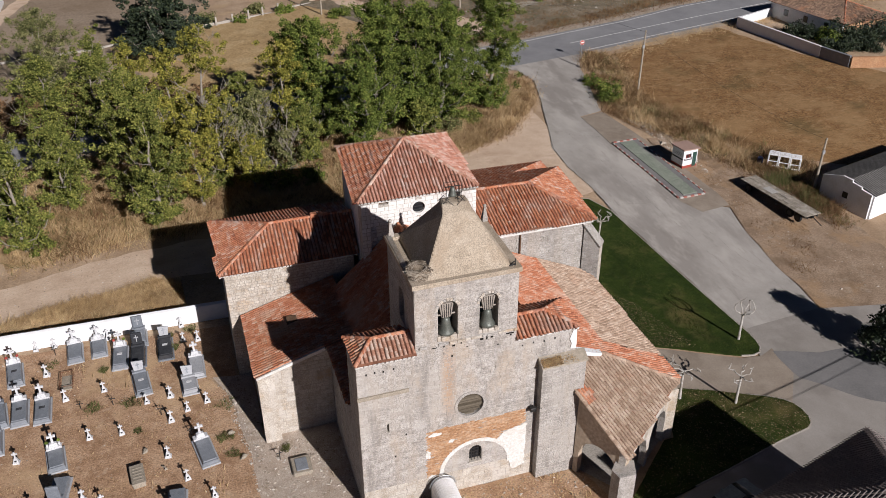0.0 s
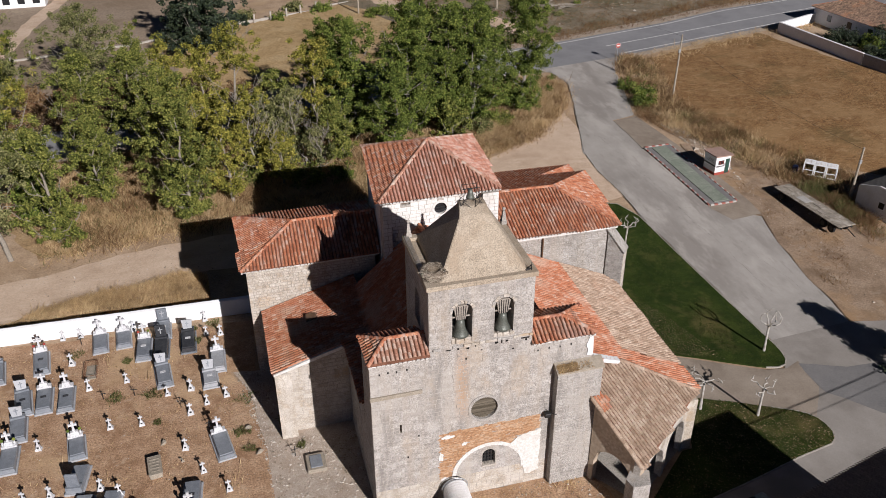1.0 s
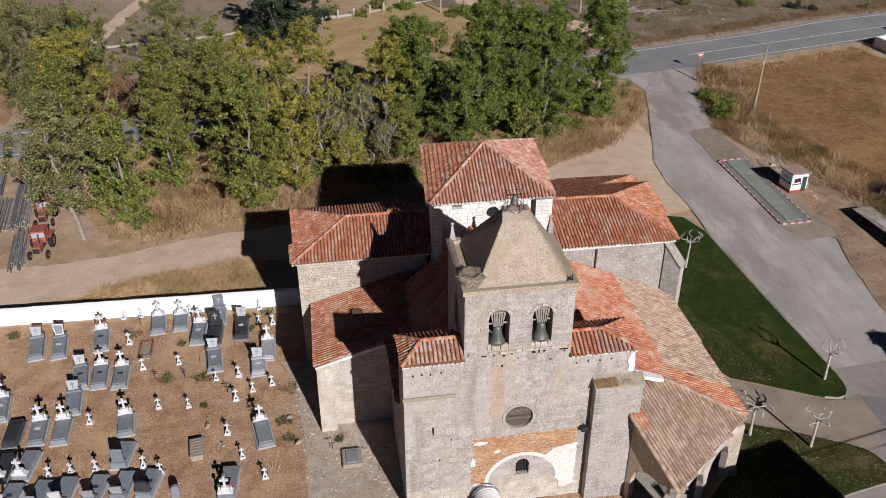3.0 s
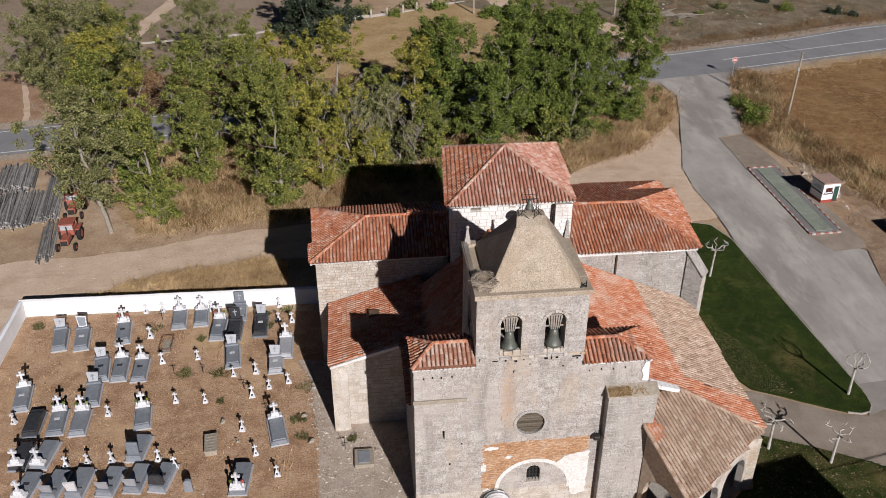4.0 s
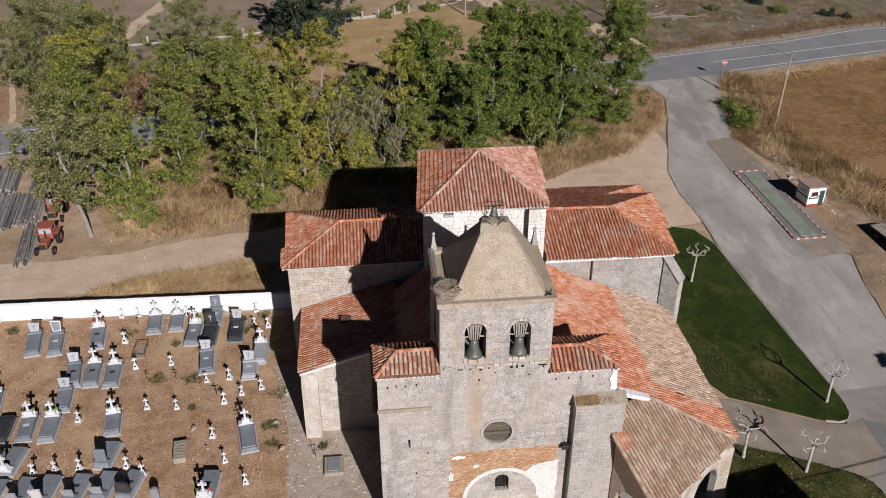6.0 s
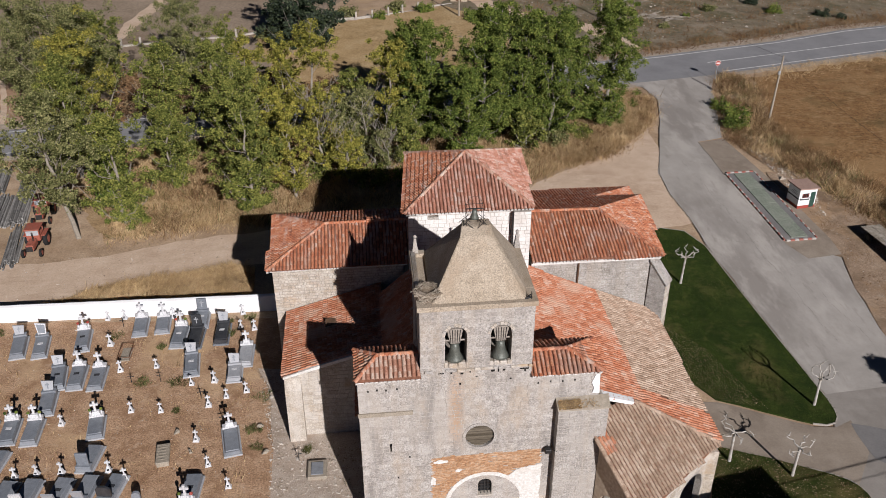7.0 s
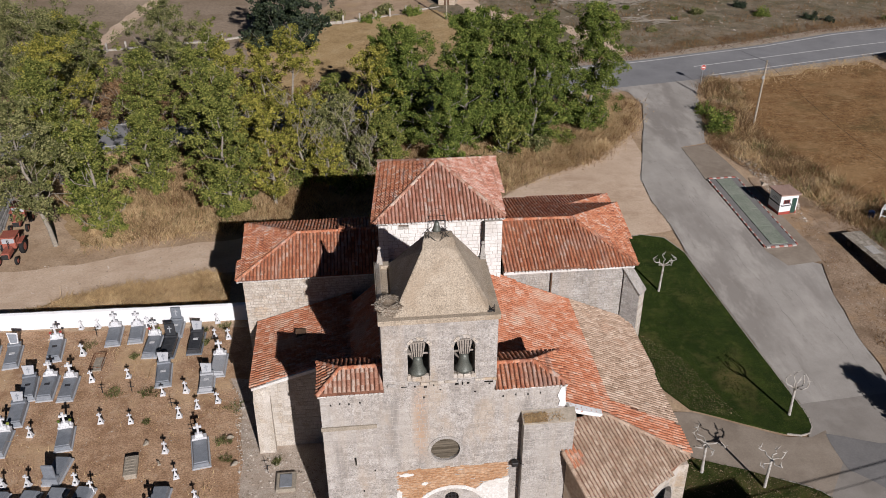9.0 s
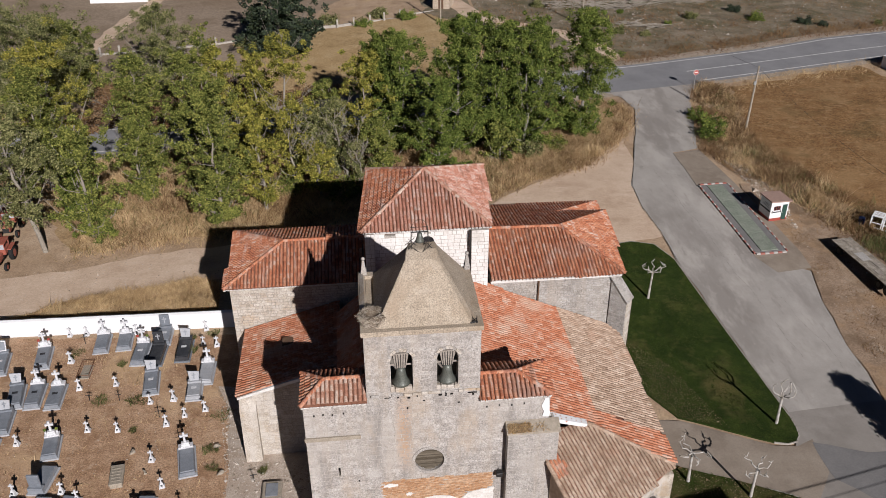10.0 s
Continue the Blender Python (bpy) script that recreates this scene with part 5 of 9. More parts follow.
SP_TOP = [(12.84, 39.72), (14.36, 39.72), (14.44, 39.85), (14.44, 40.5), (13.0, 40.5)]
rings = [[bm.verts.new((x, y, z)) for x, y in ring] for ring, z in ((SP_FOOT, 15.2), (SP_BASE, 16.6), (SP_NECK, 19.36), (SP_TOP, 19.7))]
for a, b in zip(rings, rings[1:]):
    for k in range(5):
        j = (k + 1) % 5
        bm.faces.new((a[k], a[j], b[j], b[k]))
bm.faces.new(rings[-1])
bmesh.ops.bevel(bm, geom=list(bm.edges), offset=0.035, segments=2, affect="EDGES")
part("spire", bm, M_RENDER, church, "blunt pyramid spire of brown cement render")
# floor of a made-up slot beside the spire, sunk to keep the strip dark
part("slot_floor", boxed(10.62, 12.4, 38.3, tower_y1 - 0.1, 16.1, 16.4), M_RENDER, church, "rendered floor of a slot added beside the spire to hold shade")
bm = bmesh.new()
prism(bm, [(tower_x0 - 0.06, 16.52), (tower_x0 - 0.06, 16.66), (10.5, 16.8), (10.56, 16.5)], 38.8, tower_y1 - 0.05, "y")
part("coping", bm, M_STONE_WARM, church, "pale sloping stone coping")
for p, q_, r_ in (((16.05, 37.3, 16.6), (16.3, 37.1, 16.95), 0.05), ((16.3, 37.15, 16.6), (16.28, 37.1, 17.1), 0.035), ((15.95, 37.15, 16.62), (16.35, 37.2, 16.66), 0.06)):
    part("iron_bracket", tube(bmesh.new(), [p, q_], [r_, r_ * 0.5], 6), M_IRON, church)


def pinnacle(x, y, z, h, tilt=0):
    bm = bmesh.new()
    box(bm, -0.17, 0.17, -0.17, 0.17, 0, 0.25 * h, 0.03)
    frustum(bm, -0.14, 0.14, -0.14, 0.14, 0.25 * h, 0.8 * h, 0.08)
    bmesh.ops.create_icosphere(bm, subdivisions=2, radius=0.11, matrix=pose(0, 0, 0.9 * h))
    bmesh.ops.transform(bm, matrix=pose(x, y, z, tilt, 0, 0), verts=bm.verts)
    part("pinnacle", bm, M_STONE, church, "small stone corner pinnacle")


pinnacle(10.55, tower_y1 - 0.15, 16.62, 1.15)
pinnacle(16.45, tower_y1 - 0.15, 16.62, 1.15)

# roofs
ST = [(19.4, 51.2, 9.95), (29.15, 51.2, 9.85), (30.2, 60.7, 9.75), (19.9, 60.9, 9.9)]
st_l, st_r = (19.6, 55.4, 11.75), (25.1, 55.5, 11.6)
r1 = roof_plane("south_transept_roof", [ST[0], ST[1], st_r, st_l], M_TILE, church, "terracotta barrel tiles")
roof_plane("south_transept_roof", [ST[1], ST[2], st_r], M_TILE, church)
roof_plane("south_transept_roof", [ST[2], ST[3], st_l, st_r], M_TILE, church)
for a, b in ((st_l, st_r), (st_r, ST[1]), (st_r, ST[2])):
    ridge(a, b, r1)
SC = [(20.2, 60.95, 7.9), (30.5, 60.95, 7.85), (31.0, 66.0, 7.8), (20.2, 66.1, 7.85)]
sc_l, sc_r = (20.2, 62.9, 8.72), (26.8, 62.9, 8.65)
r1 = roof_plane("sacristy_roof", [SC[0], SC[1], sc_r, sc_l], M_TILE, church, "terracotta barrel tiles")
roof_plane("sacristy_roof", [SC[1], SC[2], sc_r], M_TILE, church)
roof_plane("sacristy_roof", [SC[2], SC[3], sc_l, sc_r], M_TILE, church)
for a, b in ((sc_l, sc_r), (sc_r, SC[1]), (sc_r, SC[2])):
    ridge(a, b, r1)
CR = [(10.42, 51.3, 14.28), (19.38, 51.3, 14.28), (20.2, 61.3, 14.1), (11.1, 61.4, 14.15)]
cr_a = (15.1, 55.9, 16.6)
r1 = roof_plane("crossing_roof", [CR[0], CR[1], cr_a], M_TILE_ROSE, church, "terracotta barrel tiles on a hipped roof")
for i in range(1, 4):
    roof_plane("crossing_roof", [CR[i], CR[(i + 1) % 4], cr_a], M_TILE_ROSE if i == 1 else M_TILE, church)
for c in CR:
    ridge(cr_a, c, r1, M_TILE_PALE)
NT = [(0.55, 52.8, 9.4), (10.7, 52.8, 9.45), (11.1, 60.7, 9.6), (0.7, 60.7, 9.6)]
nt_l, nt_r = (4.75, 56.3, 11.1), (11.0, 56.3, 11.1)
r1 = roof_plane("north_transept_roof", [NT[0], NT[1], nt_r, nt_l], M_TILE, church, "terracotta barrel tiles")
roof_plane("north_transept_roof", [NT[3], NT[0], nt_l], M_TILE, church)
roof_plane("north_transept_roof", [NT[2], NT[3], nt_l, nt_r], M_TILE, church)
for a, b in ((nt_l, nt_r), (nt_l, NT[0]), (nt_l, NT[3])):
    ridge(a, b, r1)
part("ridge_cap", boxed(7.85, 8.35, 56.1, 56.55, 11.05, 11.4, 0.05), M_TILE, church, "small terracotta ridge cap")


def south_z(x):
    return 5.05 + 0.455 * (28.7 - x)


def on_south(pts):
    return [(x, y, south_z(x)) for x, y in pts]


r1 = roof_plane("nave_roof", on_south([(13.4, 42.5), (16.5, 42.5), (16.5, 39.5), (20.6, 39.5), (21.0, 38.1), (23.4, 38.75), (24.2, 38.5), (24.2, 51.5), (13.4, 51.7)]), M_TILE_NAVE, church, "orange-red barrel tiles of the nave")
roof_plane("south_aisle_roof", on_south([(24.2, 38.5), (28.65, 37.3), (28.7, 39.9), (24.2, 40.3)]), M_TILE_NAVE, church, "newer red barrel tiles")
roof_plane("south_aisle_roof", on_south([(24.2, 40.3), (28.7, 39.9), (28.9, 51.4), (24.2, 51.5)]), M_TILE_OLD, church, "weathered brownish barrel tiles")
roof_plane("nave_roof", [(13.4, 42.6, 12.0), (13.4, 51.7, 12.0), (8.5, 51.7, 7.65), (8.5, 42.6, 7.65)], M_TILE_NAVE, church)
ridge((13.4, 42.6, 12.0), (13.4, 51.6, 12.0), r1)
roof_plane("nave_roof", [(6.7, 39.5, 7.12), (10.4, 39.5, 8.23), (10.4, 45.6, 8.23), (6.7, 45.6, 7.12)], M_TILE_NAVE, church)
roof_plane("north_aisle_roof", [(1.7, 45.6, 5.62), (8.6, 45.6, 7.69), (8.6, 53.1, 7.69), (1.7, 53.1, 5.62)], M_TILE_NAVE, church, "red barrel tiles of the north aisle")
part("gable_flashing", prism(bmesh.new(), [(1.8, 5.46), (6.5, 6.87), (6.5, 7.1), (4.2, 6.41), (1.8, 5.62)], 45.5, 45.73, "y"), M_PLASTER, church, "white mortar verge")
part("roof_hatch", boxed(4.6, 5.35, 49.6, 50.2, 6.4, 6.9, 0.04), M_BROWNWOOD, church, "small skylight hatch")
# small hipped roofs beside the tower
HL = [(6.75, 36.72, 12.05), (10.36, 36.72, 12.05), (10.36, 39.6, 12.05), (6.75, 39.6, 12.05)]
hl_l, hl_r = (8.05, 38.1, 12.75), (10.36, 38.1, 12.75)
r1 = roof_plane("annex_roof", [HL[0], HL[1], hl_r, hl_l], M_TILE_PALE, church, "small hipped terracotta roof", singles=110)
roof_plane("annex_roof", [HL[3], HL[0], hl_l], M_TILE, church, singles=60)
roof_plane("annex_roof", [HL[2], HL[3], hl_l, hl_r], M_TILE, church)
for a, b in ((hl_l, hl_r), (hl_l, HL[0]), (hl_l, HL[3])):
    ridge(a, b, r1)
HR = [(16.5, 36.75, 11.68), (20.6, 36.75, 11.68), (20.6, 39.7, 11.68), (16.5, 39.7, 11.68)]
hr_l, hr_r = (16.5, 38.15, 12.35), (18.75, 38.15, 12.35)
r1 = roof_plane("annex_roof", [HR[0], HR[1], hr_r, hr_l], M_TILE, church, "small hipped terracotta roof", singles=130)
roof_plane("annex_roof", [HR[1], HR[2], hr_r], M_TILE, church)
roof_plane("annex_roof", [HR[2], HR[3], hr_l, hr_r], M_TILE, church)
for a, b in ((hr_l, hr_r), (hr_r, HR[1]), (hr_r, HR[2])):
    ridge(a, b, r1)
# porch
PA, PB, PC, PD = (23.4, 38.75, 7.5), (28.6, 37.3, 4.95), (22.35, 32.55, 3.75), (20.43, 36.3, 7.0)
PE = (21.0, 38.0, 7.9)
n_p = (Vector(PB) - Vector(PA)).cross(Vector(PD) - Vector(PA)).normalized()


def on_porch(x, y):
    return PA[2] - (n_p.x * (x - PA[0]) + n_p.y * (y - PA[1])) / n_p.z


r1 = roof_plane("porch_roof", [(x, y, on_porch(x, y)) for x, y in (PA[:2], PB[:2], PC[:2], PD[:2], (21.0, 36.9), (21.0, 38.1))], M_TILE_OLD, church, "weathered brownish barrel tiles over the porch", singles=60)
ridge(PA, PB, r1, M_TILE_OLD)
ridge((20.43, 36.3, on_porch(20.43, 36.3)), (22.35, 32.55, on_porch(22.35, 32.55)), r1, M_TILE_OLD)
corners = [(20.9, 38.05), (23.3, 38.5), (23.35, 38.95), (20.9, 38.65)]
mesh("flashing", [(x, y, south_z(x) + 0.16) for x, y in corners] + [(x, y, south_z(x) - 0.1) for x, y in corners], [(0, 1, 2, 3), (4, 7, 6, 5), (0, 4, 5, 1), (1, 5, 6, 2), (2, 6, 7, 3), (3, 7, 4, 0)], M_WHITE_PAINT, church, "white painted flashing")
roof_plane("tile_patch", [(x, y, on_porch(x, y) + 0.09) for x, y in ((20.5, 36.3), (21.0, 36.9), (21.7, 36.2), (20.9, 35.4))], M_TILE, church, "patch of new red tiles", thick=0.05)
part("mortar_fillet", prism(bmesh.new(), [(20.5, 9.4), (20.95, 8.7), (20.5, 10.4)], 37.3, 38.0, "y"), M_PLASTER, church, "white mortar fillet")
dw = Vector((22.5 - 20.7, 33.0 - 36.3))
lw = dw.length
wall("porch_wall", (20.7, 36.3), dw, (dw.y, -dw.x), lw, 0.0, lambda s: on_porch(20.7 + dw.x * s / lw, 36.3 + dw.y * s / lw) - 0.12, 0.45, [arch_hole(0.35, lw - 0.55, 0.0, 2.0)], M_PLASTER, church, "cream rendered porch wall with an arch", keep=lambda s, z: False, backing=M_CREAM)
dd = Vector((28.3 - 22.5, 37.25 - 33.0))
ld = dd.length
wall("porch_front", (22.5, 33.0), dd, (dd.y, -dd.x), ld, 0.0, lambda s: on_porch(22.5 + dd.x * s / ld, 33.0 + dd.y * s / ld) - 0.12, 0.45, [arch_hole(0.6, 3.5, 0.0, 1.9), arch_hole(3.95, ld - 0.75, 0.0, 2.3)], M_STONE_WARM, church, "stone porch arcade", bh=0.4)
part("porch_pier", prism(bmesh.new(), [(21.75, 32.25), (22.85, 32.2), (23.3, 33.3), (22.2, 33.65), (21.6, 33.0)], 0.0, 3.1, "z"), M_STONE, church, "grey stone corner pier")
part("porch_pier", boxed(27.75, 28.55, 36.95, 37.8, 0.0, 4.5, 0.04), M_STONE_WARM, church, "yellowish stone corner pier")
# eaves cornices
for x0, x1, y0, y1, z in ((0.7, 10.6, 52.95, 53.2, 9.2), (0.72, 0.97, 53.1, 60.5, 9.2), (10.6, 19.3, 51.45, 51.72, 14.0), (19.4, 28.95, 51.32, 51.6, 9.55), (6.8, 10.3, 36.85, 37.02, 11.82), (16.55, 20.55, 36.85, 37.02, 11.45)):
    part("cornice", boxed(x0, x1, y0, y1, z, z + 0.22, 0.03), M_STONE_PALE, church, "pale stone eaves cornice")
def eaves_mortar(a, b):
    """White mortar plugs between the tile ends of an eave."""
    a, b = Vector(a), Vector(b)
    d = (b - a).normalized()
    out = Vector((d.y, -d.x, 0))
    verts, faces = [], []
    q = random.Random(int(a.x * 10))
    s = PITCH / 2
    while s < (b - a).length:
        if q.random() < 0.9:
            p = a + d * s
            w, h, e = 0.075 * q.uniform(0.7, 1.2), 0.07 * q.uniform(0.7, 1.3), q.uniform(0.0, 0.03)
            i = len(verts)
            for o in (-0.12, 0.02 + e):
                for u, z in ((-w, -h - 0.04), (w, -h - 0.04), (w * 0.8, -0.02), (-w * 0.8, -0.02)):
                    v = p + d * u + out * o
                    verts.append((v.x, v.y, v.z + z))
            faces += [(i + 4, i + 5, i + 6, i + 7), (i, i + 1, i + 5, i + 4), (i + 1, i + 2, i + 6, i + 5), (i + 2, i + 3, i + 7, i + 6), (i + 3, i, i + 4, i + 7)]
        s += PITCH
    tagged(mesh("eaves_mortar", verts, faces, M_MORTAR_PALE, church, "pale mortar plugs under the eaves"), kind="stuff")


for a, b in ((NT[0], NT[1]), (ST[0], ST[1]), (CR[0], CR[1]), (HL[0], HL[1]), (HR[0], HR[1])):
    eaves_mortar(a, b)
# rainwater pipes and a floodlight
part("rainwater_pipe", tube(bmesh.new(), [(22.9, 51.42, 9.6), (22.9, 51.42, 6.5)], [0.06, 0.06], 8), M_BROWNWOOD, church, "rusty brown rainwater pipe")
part("rainwater_pipe", tube(bmesh.new(), [(17.9, 51.3, 14.0), (17.9, 51.3, 10.6)], [0.06, 0.06], 8), M_IRON, church, "dark rainwater pipe")
lampb = part("floodlight", boxed(17.55, 17.95, 36.55, 36.9, 5.85, 6.15, 0.04), M_IRON, church, "small black floodlight")
part("floodlight_arm", tube(bmesh.new(), [(17.75, 37.0, 6.2), (17.75, 36.7, 6.25), (18.2, 36.35, 6.2)], [0.02] * 3, 6), M_IRON, lampb)
# putlog holes as near-black boxes, their inner shade painted on
for x, z in ((7.4, 11.1), (7.9, 11.15), (8.4, 11.1), (9.0, 11.15), (16.9, 10.9), (17.6, 10.95), (18.3, 10.9), (19.0, 10.95), (9.6, 6.0), (8.9, 4.4), (12.5, 11.2)):
    part("putlog_hole", boxed(x, x + 0.08, 36.965, 37.1, z, z + 0.12), M_DARK, church)


# facade stones that can be picked apart
for ps, fs in facade_blocks:
    mesh("stone_block", ps, fs, M_FACADE, facade)


# ---- bells, bell frame and nest ----
def bell(x, y, z, r, turn=0):
    b = thing("bell", x, y, z, "green-grey bronze church bell with a wooden headstock", "bell", "bells in the belfry", turn)
    m = pose(x, y, z, 0, 0, turn)
    prof = [(0.02, 0.02), (r * 0.9, 0.0), (r * 1.02, 0.02), (r * 0.9, 0.12), (r * 0.66, 0.34 * r / 0.45), (r * 0.55, 0.66 * r / 0.45), (r * 0.5, 0.86 * r / 0.45), (r * 0.3, 1.0 * r / 0.45), (0.03, 1.02 * r / 0.45)]
    part("bell_body", lathe(bmesh.new(), prof, 24, m), M_BRONZE, b, smooth=True)
    top = 1.02 * r / 0.45
    bm = bmesh.new()
    prism(bm, [(-0.26, top), (0.26, top), (0.42, top + 0.85), (0.34, top + 0.95), (-0.34, top + 0.95), (-0.42, top + 0.85)], -0.13, 0.13, "y")
    bmesh.ops.transform(bm, matrix=m, verts=bm.verts)
    part("headstock", bm, M_OLDWOOD, b, "grey weathered wooden headstock")
    for k in (-0.24, -0.12, 0.0, 0.12, 0.24):
        part("iron_strap", tube(bmesh.new(), [m @ Vector((k * 0.9, -0.15, top)), m @ Vector((k * 1.2, -0.15, top + 0.9))], [0.022, 0.022], 5), M_IRON, b)
    part("axle", tube(bmesh.new(), [m @ Vector((-0.62, 0, top + 0.14)), m @ Vector((0.62, 0, top + 0.14))], [0.05, 0.05], 8), M_OLDWOOD, b)
    part("clapper", tube(bmesh.new(), [m @ Vector((0, 0, 0.5)), m @ Vector((0, 0, -0.08))], [0.03, 0.06], 6), M_IRON, b)


q = random.Random(14)
for x0, x1 in bells_at:
    x = x0 - 0.05
    while x < x1 + 0.02:
        w, h = q.uniform(0.2, 0.5), q.uniform(0.05, 0.26)
        part("sill_stone", boxed(x, min(x + w, x1 + 0.08), 36.9 + q.uniform(0, 0.06), 37.2, 12.45, 12.62 + h, 0.04), M_STONE_WARM, church, "broken pale sill stone")
        x += w + 0.02
bell(12.26, 37.3, 12.85, 0.48)
bell(14.76, 37.3, 12.85, 0.48)

SX, SY, SZ = 13.6, 40.1, 19.68
crown = thing("spire_bell", SX, SY, SZ, "small bell in a wrought-iron frame atop the spire", "bell frame")
for sx in (-1, 1):
    for sy in (-1, 1):
        x, y = SX + 0.46 * sx, SY + 0.28 * sy
        part("post", tube(bmesh.new(), [(x, y, SZ - 0.02), (x - 0.03 * sx, y, SZ + 1.05)], [0.014, 0.014], 5), M_IRON, crown)
        part("stay", tube(bmesh.new(), [(x + 0.3 * sx, y + 0.1 * sy, SZ - 0.12), (x - 0.2 * sx, y - 0.1 * sy, SZ + 0.42)], [0.018, 0.018], 5), M_IRON, crown)
        part("stay", tube(bmesh.new(), [(x - 0.35 * sx, y - 0.25, SZ - 0.05), (x + 0.12 * sx, y - 0.15, SZ + 0.38)], [0.016, 0.016], 5), M_IRON, crown)
hoop = [(SX + 0.44 * math.cos(math.pi * i / 12), SY, SZ + 1.0 + 0.6 * math.sin(math.pi * i / 12)) for i in range(13)]
part("hoop", tube(bmesh.new(), hoop, [0.009] * 13, 5), M_IRON, crown)
for sy in (-0.28, 0.28):
    part("crossbar", tube(bmesh.new(), [(SX - 0.46, SY + sy, SZ + 1.0), (SX + 0.46, SY + sy, SZ + 1.0)], [0.016, 0.016], 6), M_IRON, crown)
part("headstock", boxed(SX - 0.45, SX + 0.45, SY - 0.03, SY + 0.03, SZ + 0.84, SZ + 0.89, 0.01), M_IRON, crown)
part("small_bell", lathe(bmesh.new(), [(0.02, 0), (0.25, 0), (0.22, 0.09), (0.15, 0.3), (0.12, 0.48), (0.02, 0.53)], 16, pose(SX, SY, SZ + 0.3)), M_BRONZE, crown, smooth=True)


def nest(x, y, z, r):
    n = thing("stork_nest", x, y, z, "bulky stork nest of grey twigs on the tower corner", "nest")
    q = random.Random(5)
    bm = bmesh.new()
    for i in range(1300):
        a, t = q.uniform(0, 2 * math.pi), q.random()
        rr = r * (0.45 + 0.6 * math.sqrt(q.random()))
        zz = z + 0.06 + 0.55 * t
        rr *= 0.75 + 0.35 * t
        c = Vector((x + rr * math.cos(a), y + rr * math.sin(a), zz))
        d = Vector((-math.sin(a) + q.uniform(-0.6, 0.6), math.cos(a) + q.uniform(-0.6, 0.6), q.uniform(-0.35, 0.35))).normalized() * q.uniform(0.15, 0.4)
        tube(bm, [c - d, c + d], [0.013, 0.008], 3)
    tagged(part("twig_mass", bm, M_TWIG, n), kind="stuff")
    part("nest_cup", lathe(bmesh.new(), [(r * 0.6, 0), (r * 0.85, 0.3), (r * 0.9, 0.5), (r * 0.6, 0.5), (0.05, 0.42)], 18, pose(x, y, z)), M_TWIG, n)


nest(10.88, 37.7, 16.6, 0.6)

# ---- trees ----
def leaf_cloud(centres, radii, per, size, seed, flat_z=0.8):
    """Small four-cornered leaves scattered in clumps: vertices and faces."""
    r = np.random.RandomState(seed)
    n = len(centres) * per
    c = np.repeat(np.array(centres), per, axis=0)
    rad = np.repeat(np.array(radii), per)
    d = r.normal(size=(n, 3))
    d /= np.linalg.norm(d, axis=1)[:, None]
    p = c + d * (rad * (1.1 * r.random_sample(n) ** 0.6))[:, None] * np.array([1, 1, flat_z])
    a = r.normal(size=(n, 3))
    a[:, 2] *= 0.7
    a /= np.linalg.norm(a, axis=1)[:, None]
    b = np.cross(a, r.normal(size=(n, 3)))
    b /= np.linalg.norm(b, axis=1)[:, None]
    s = (size * r.uniform(0.6, 1.35, n))[:, None]
    V = np.stack([p - a * s, p + b * s * 0.62, p + a * s, p - b * s * 0.62], axis=1).reshape(-1, 3)
    F = np.arange(4 * n).reshape(-1, 4)
    return V, F


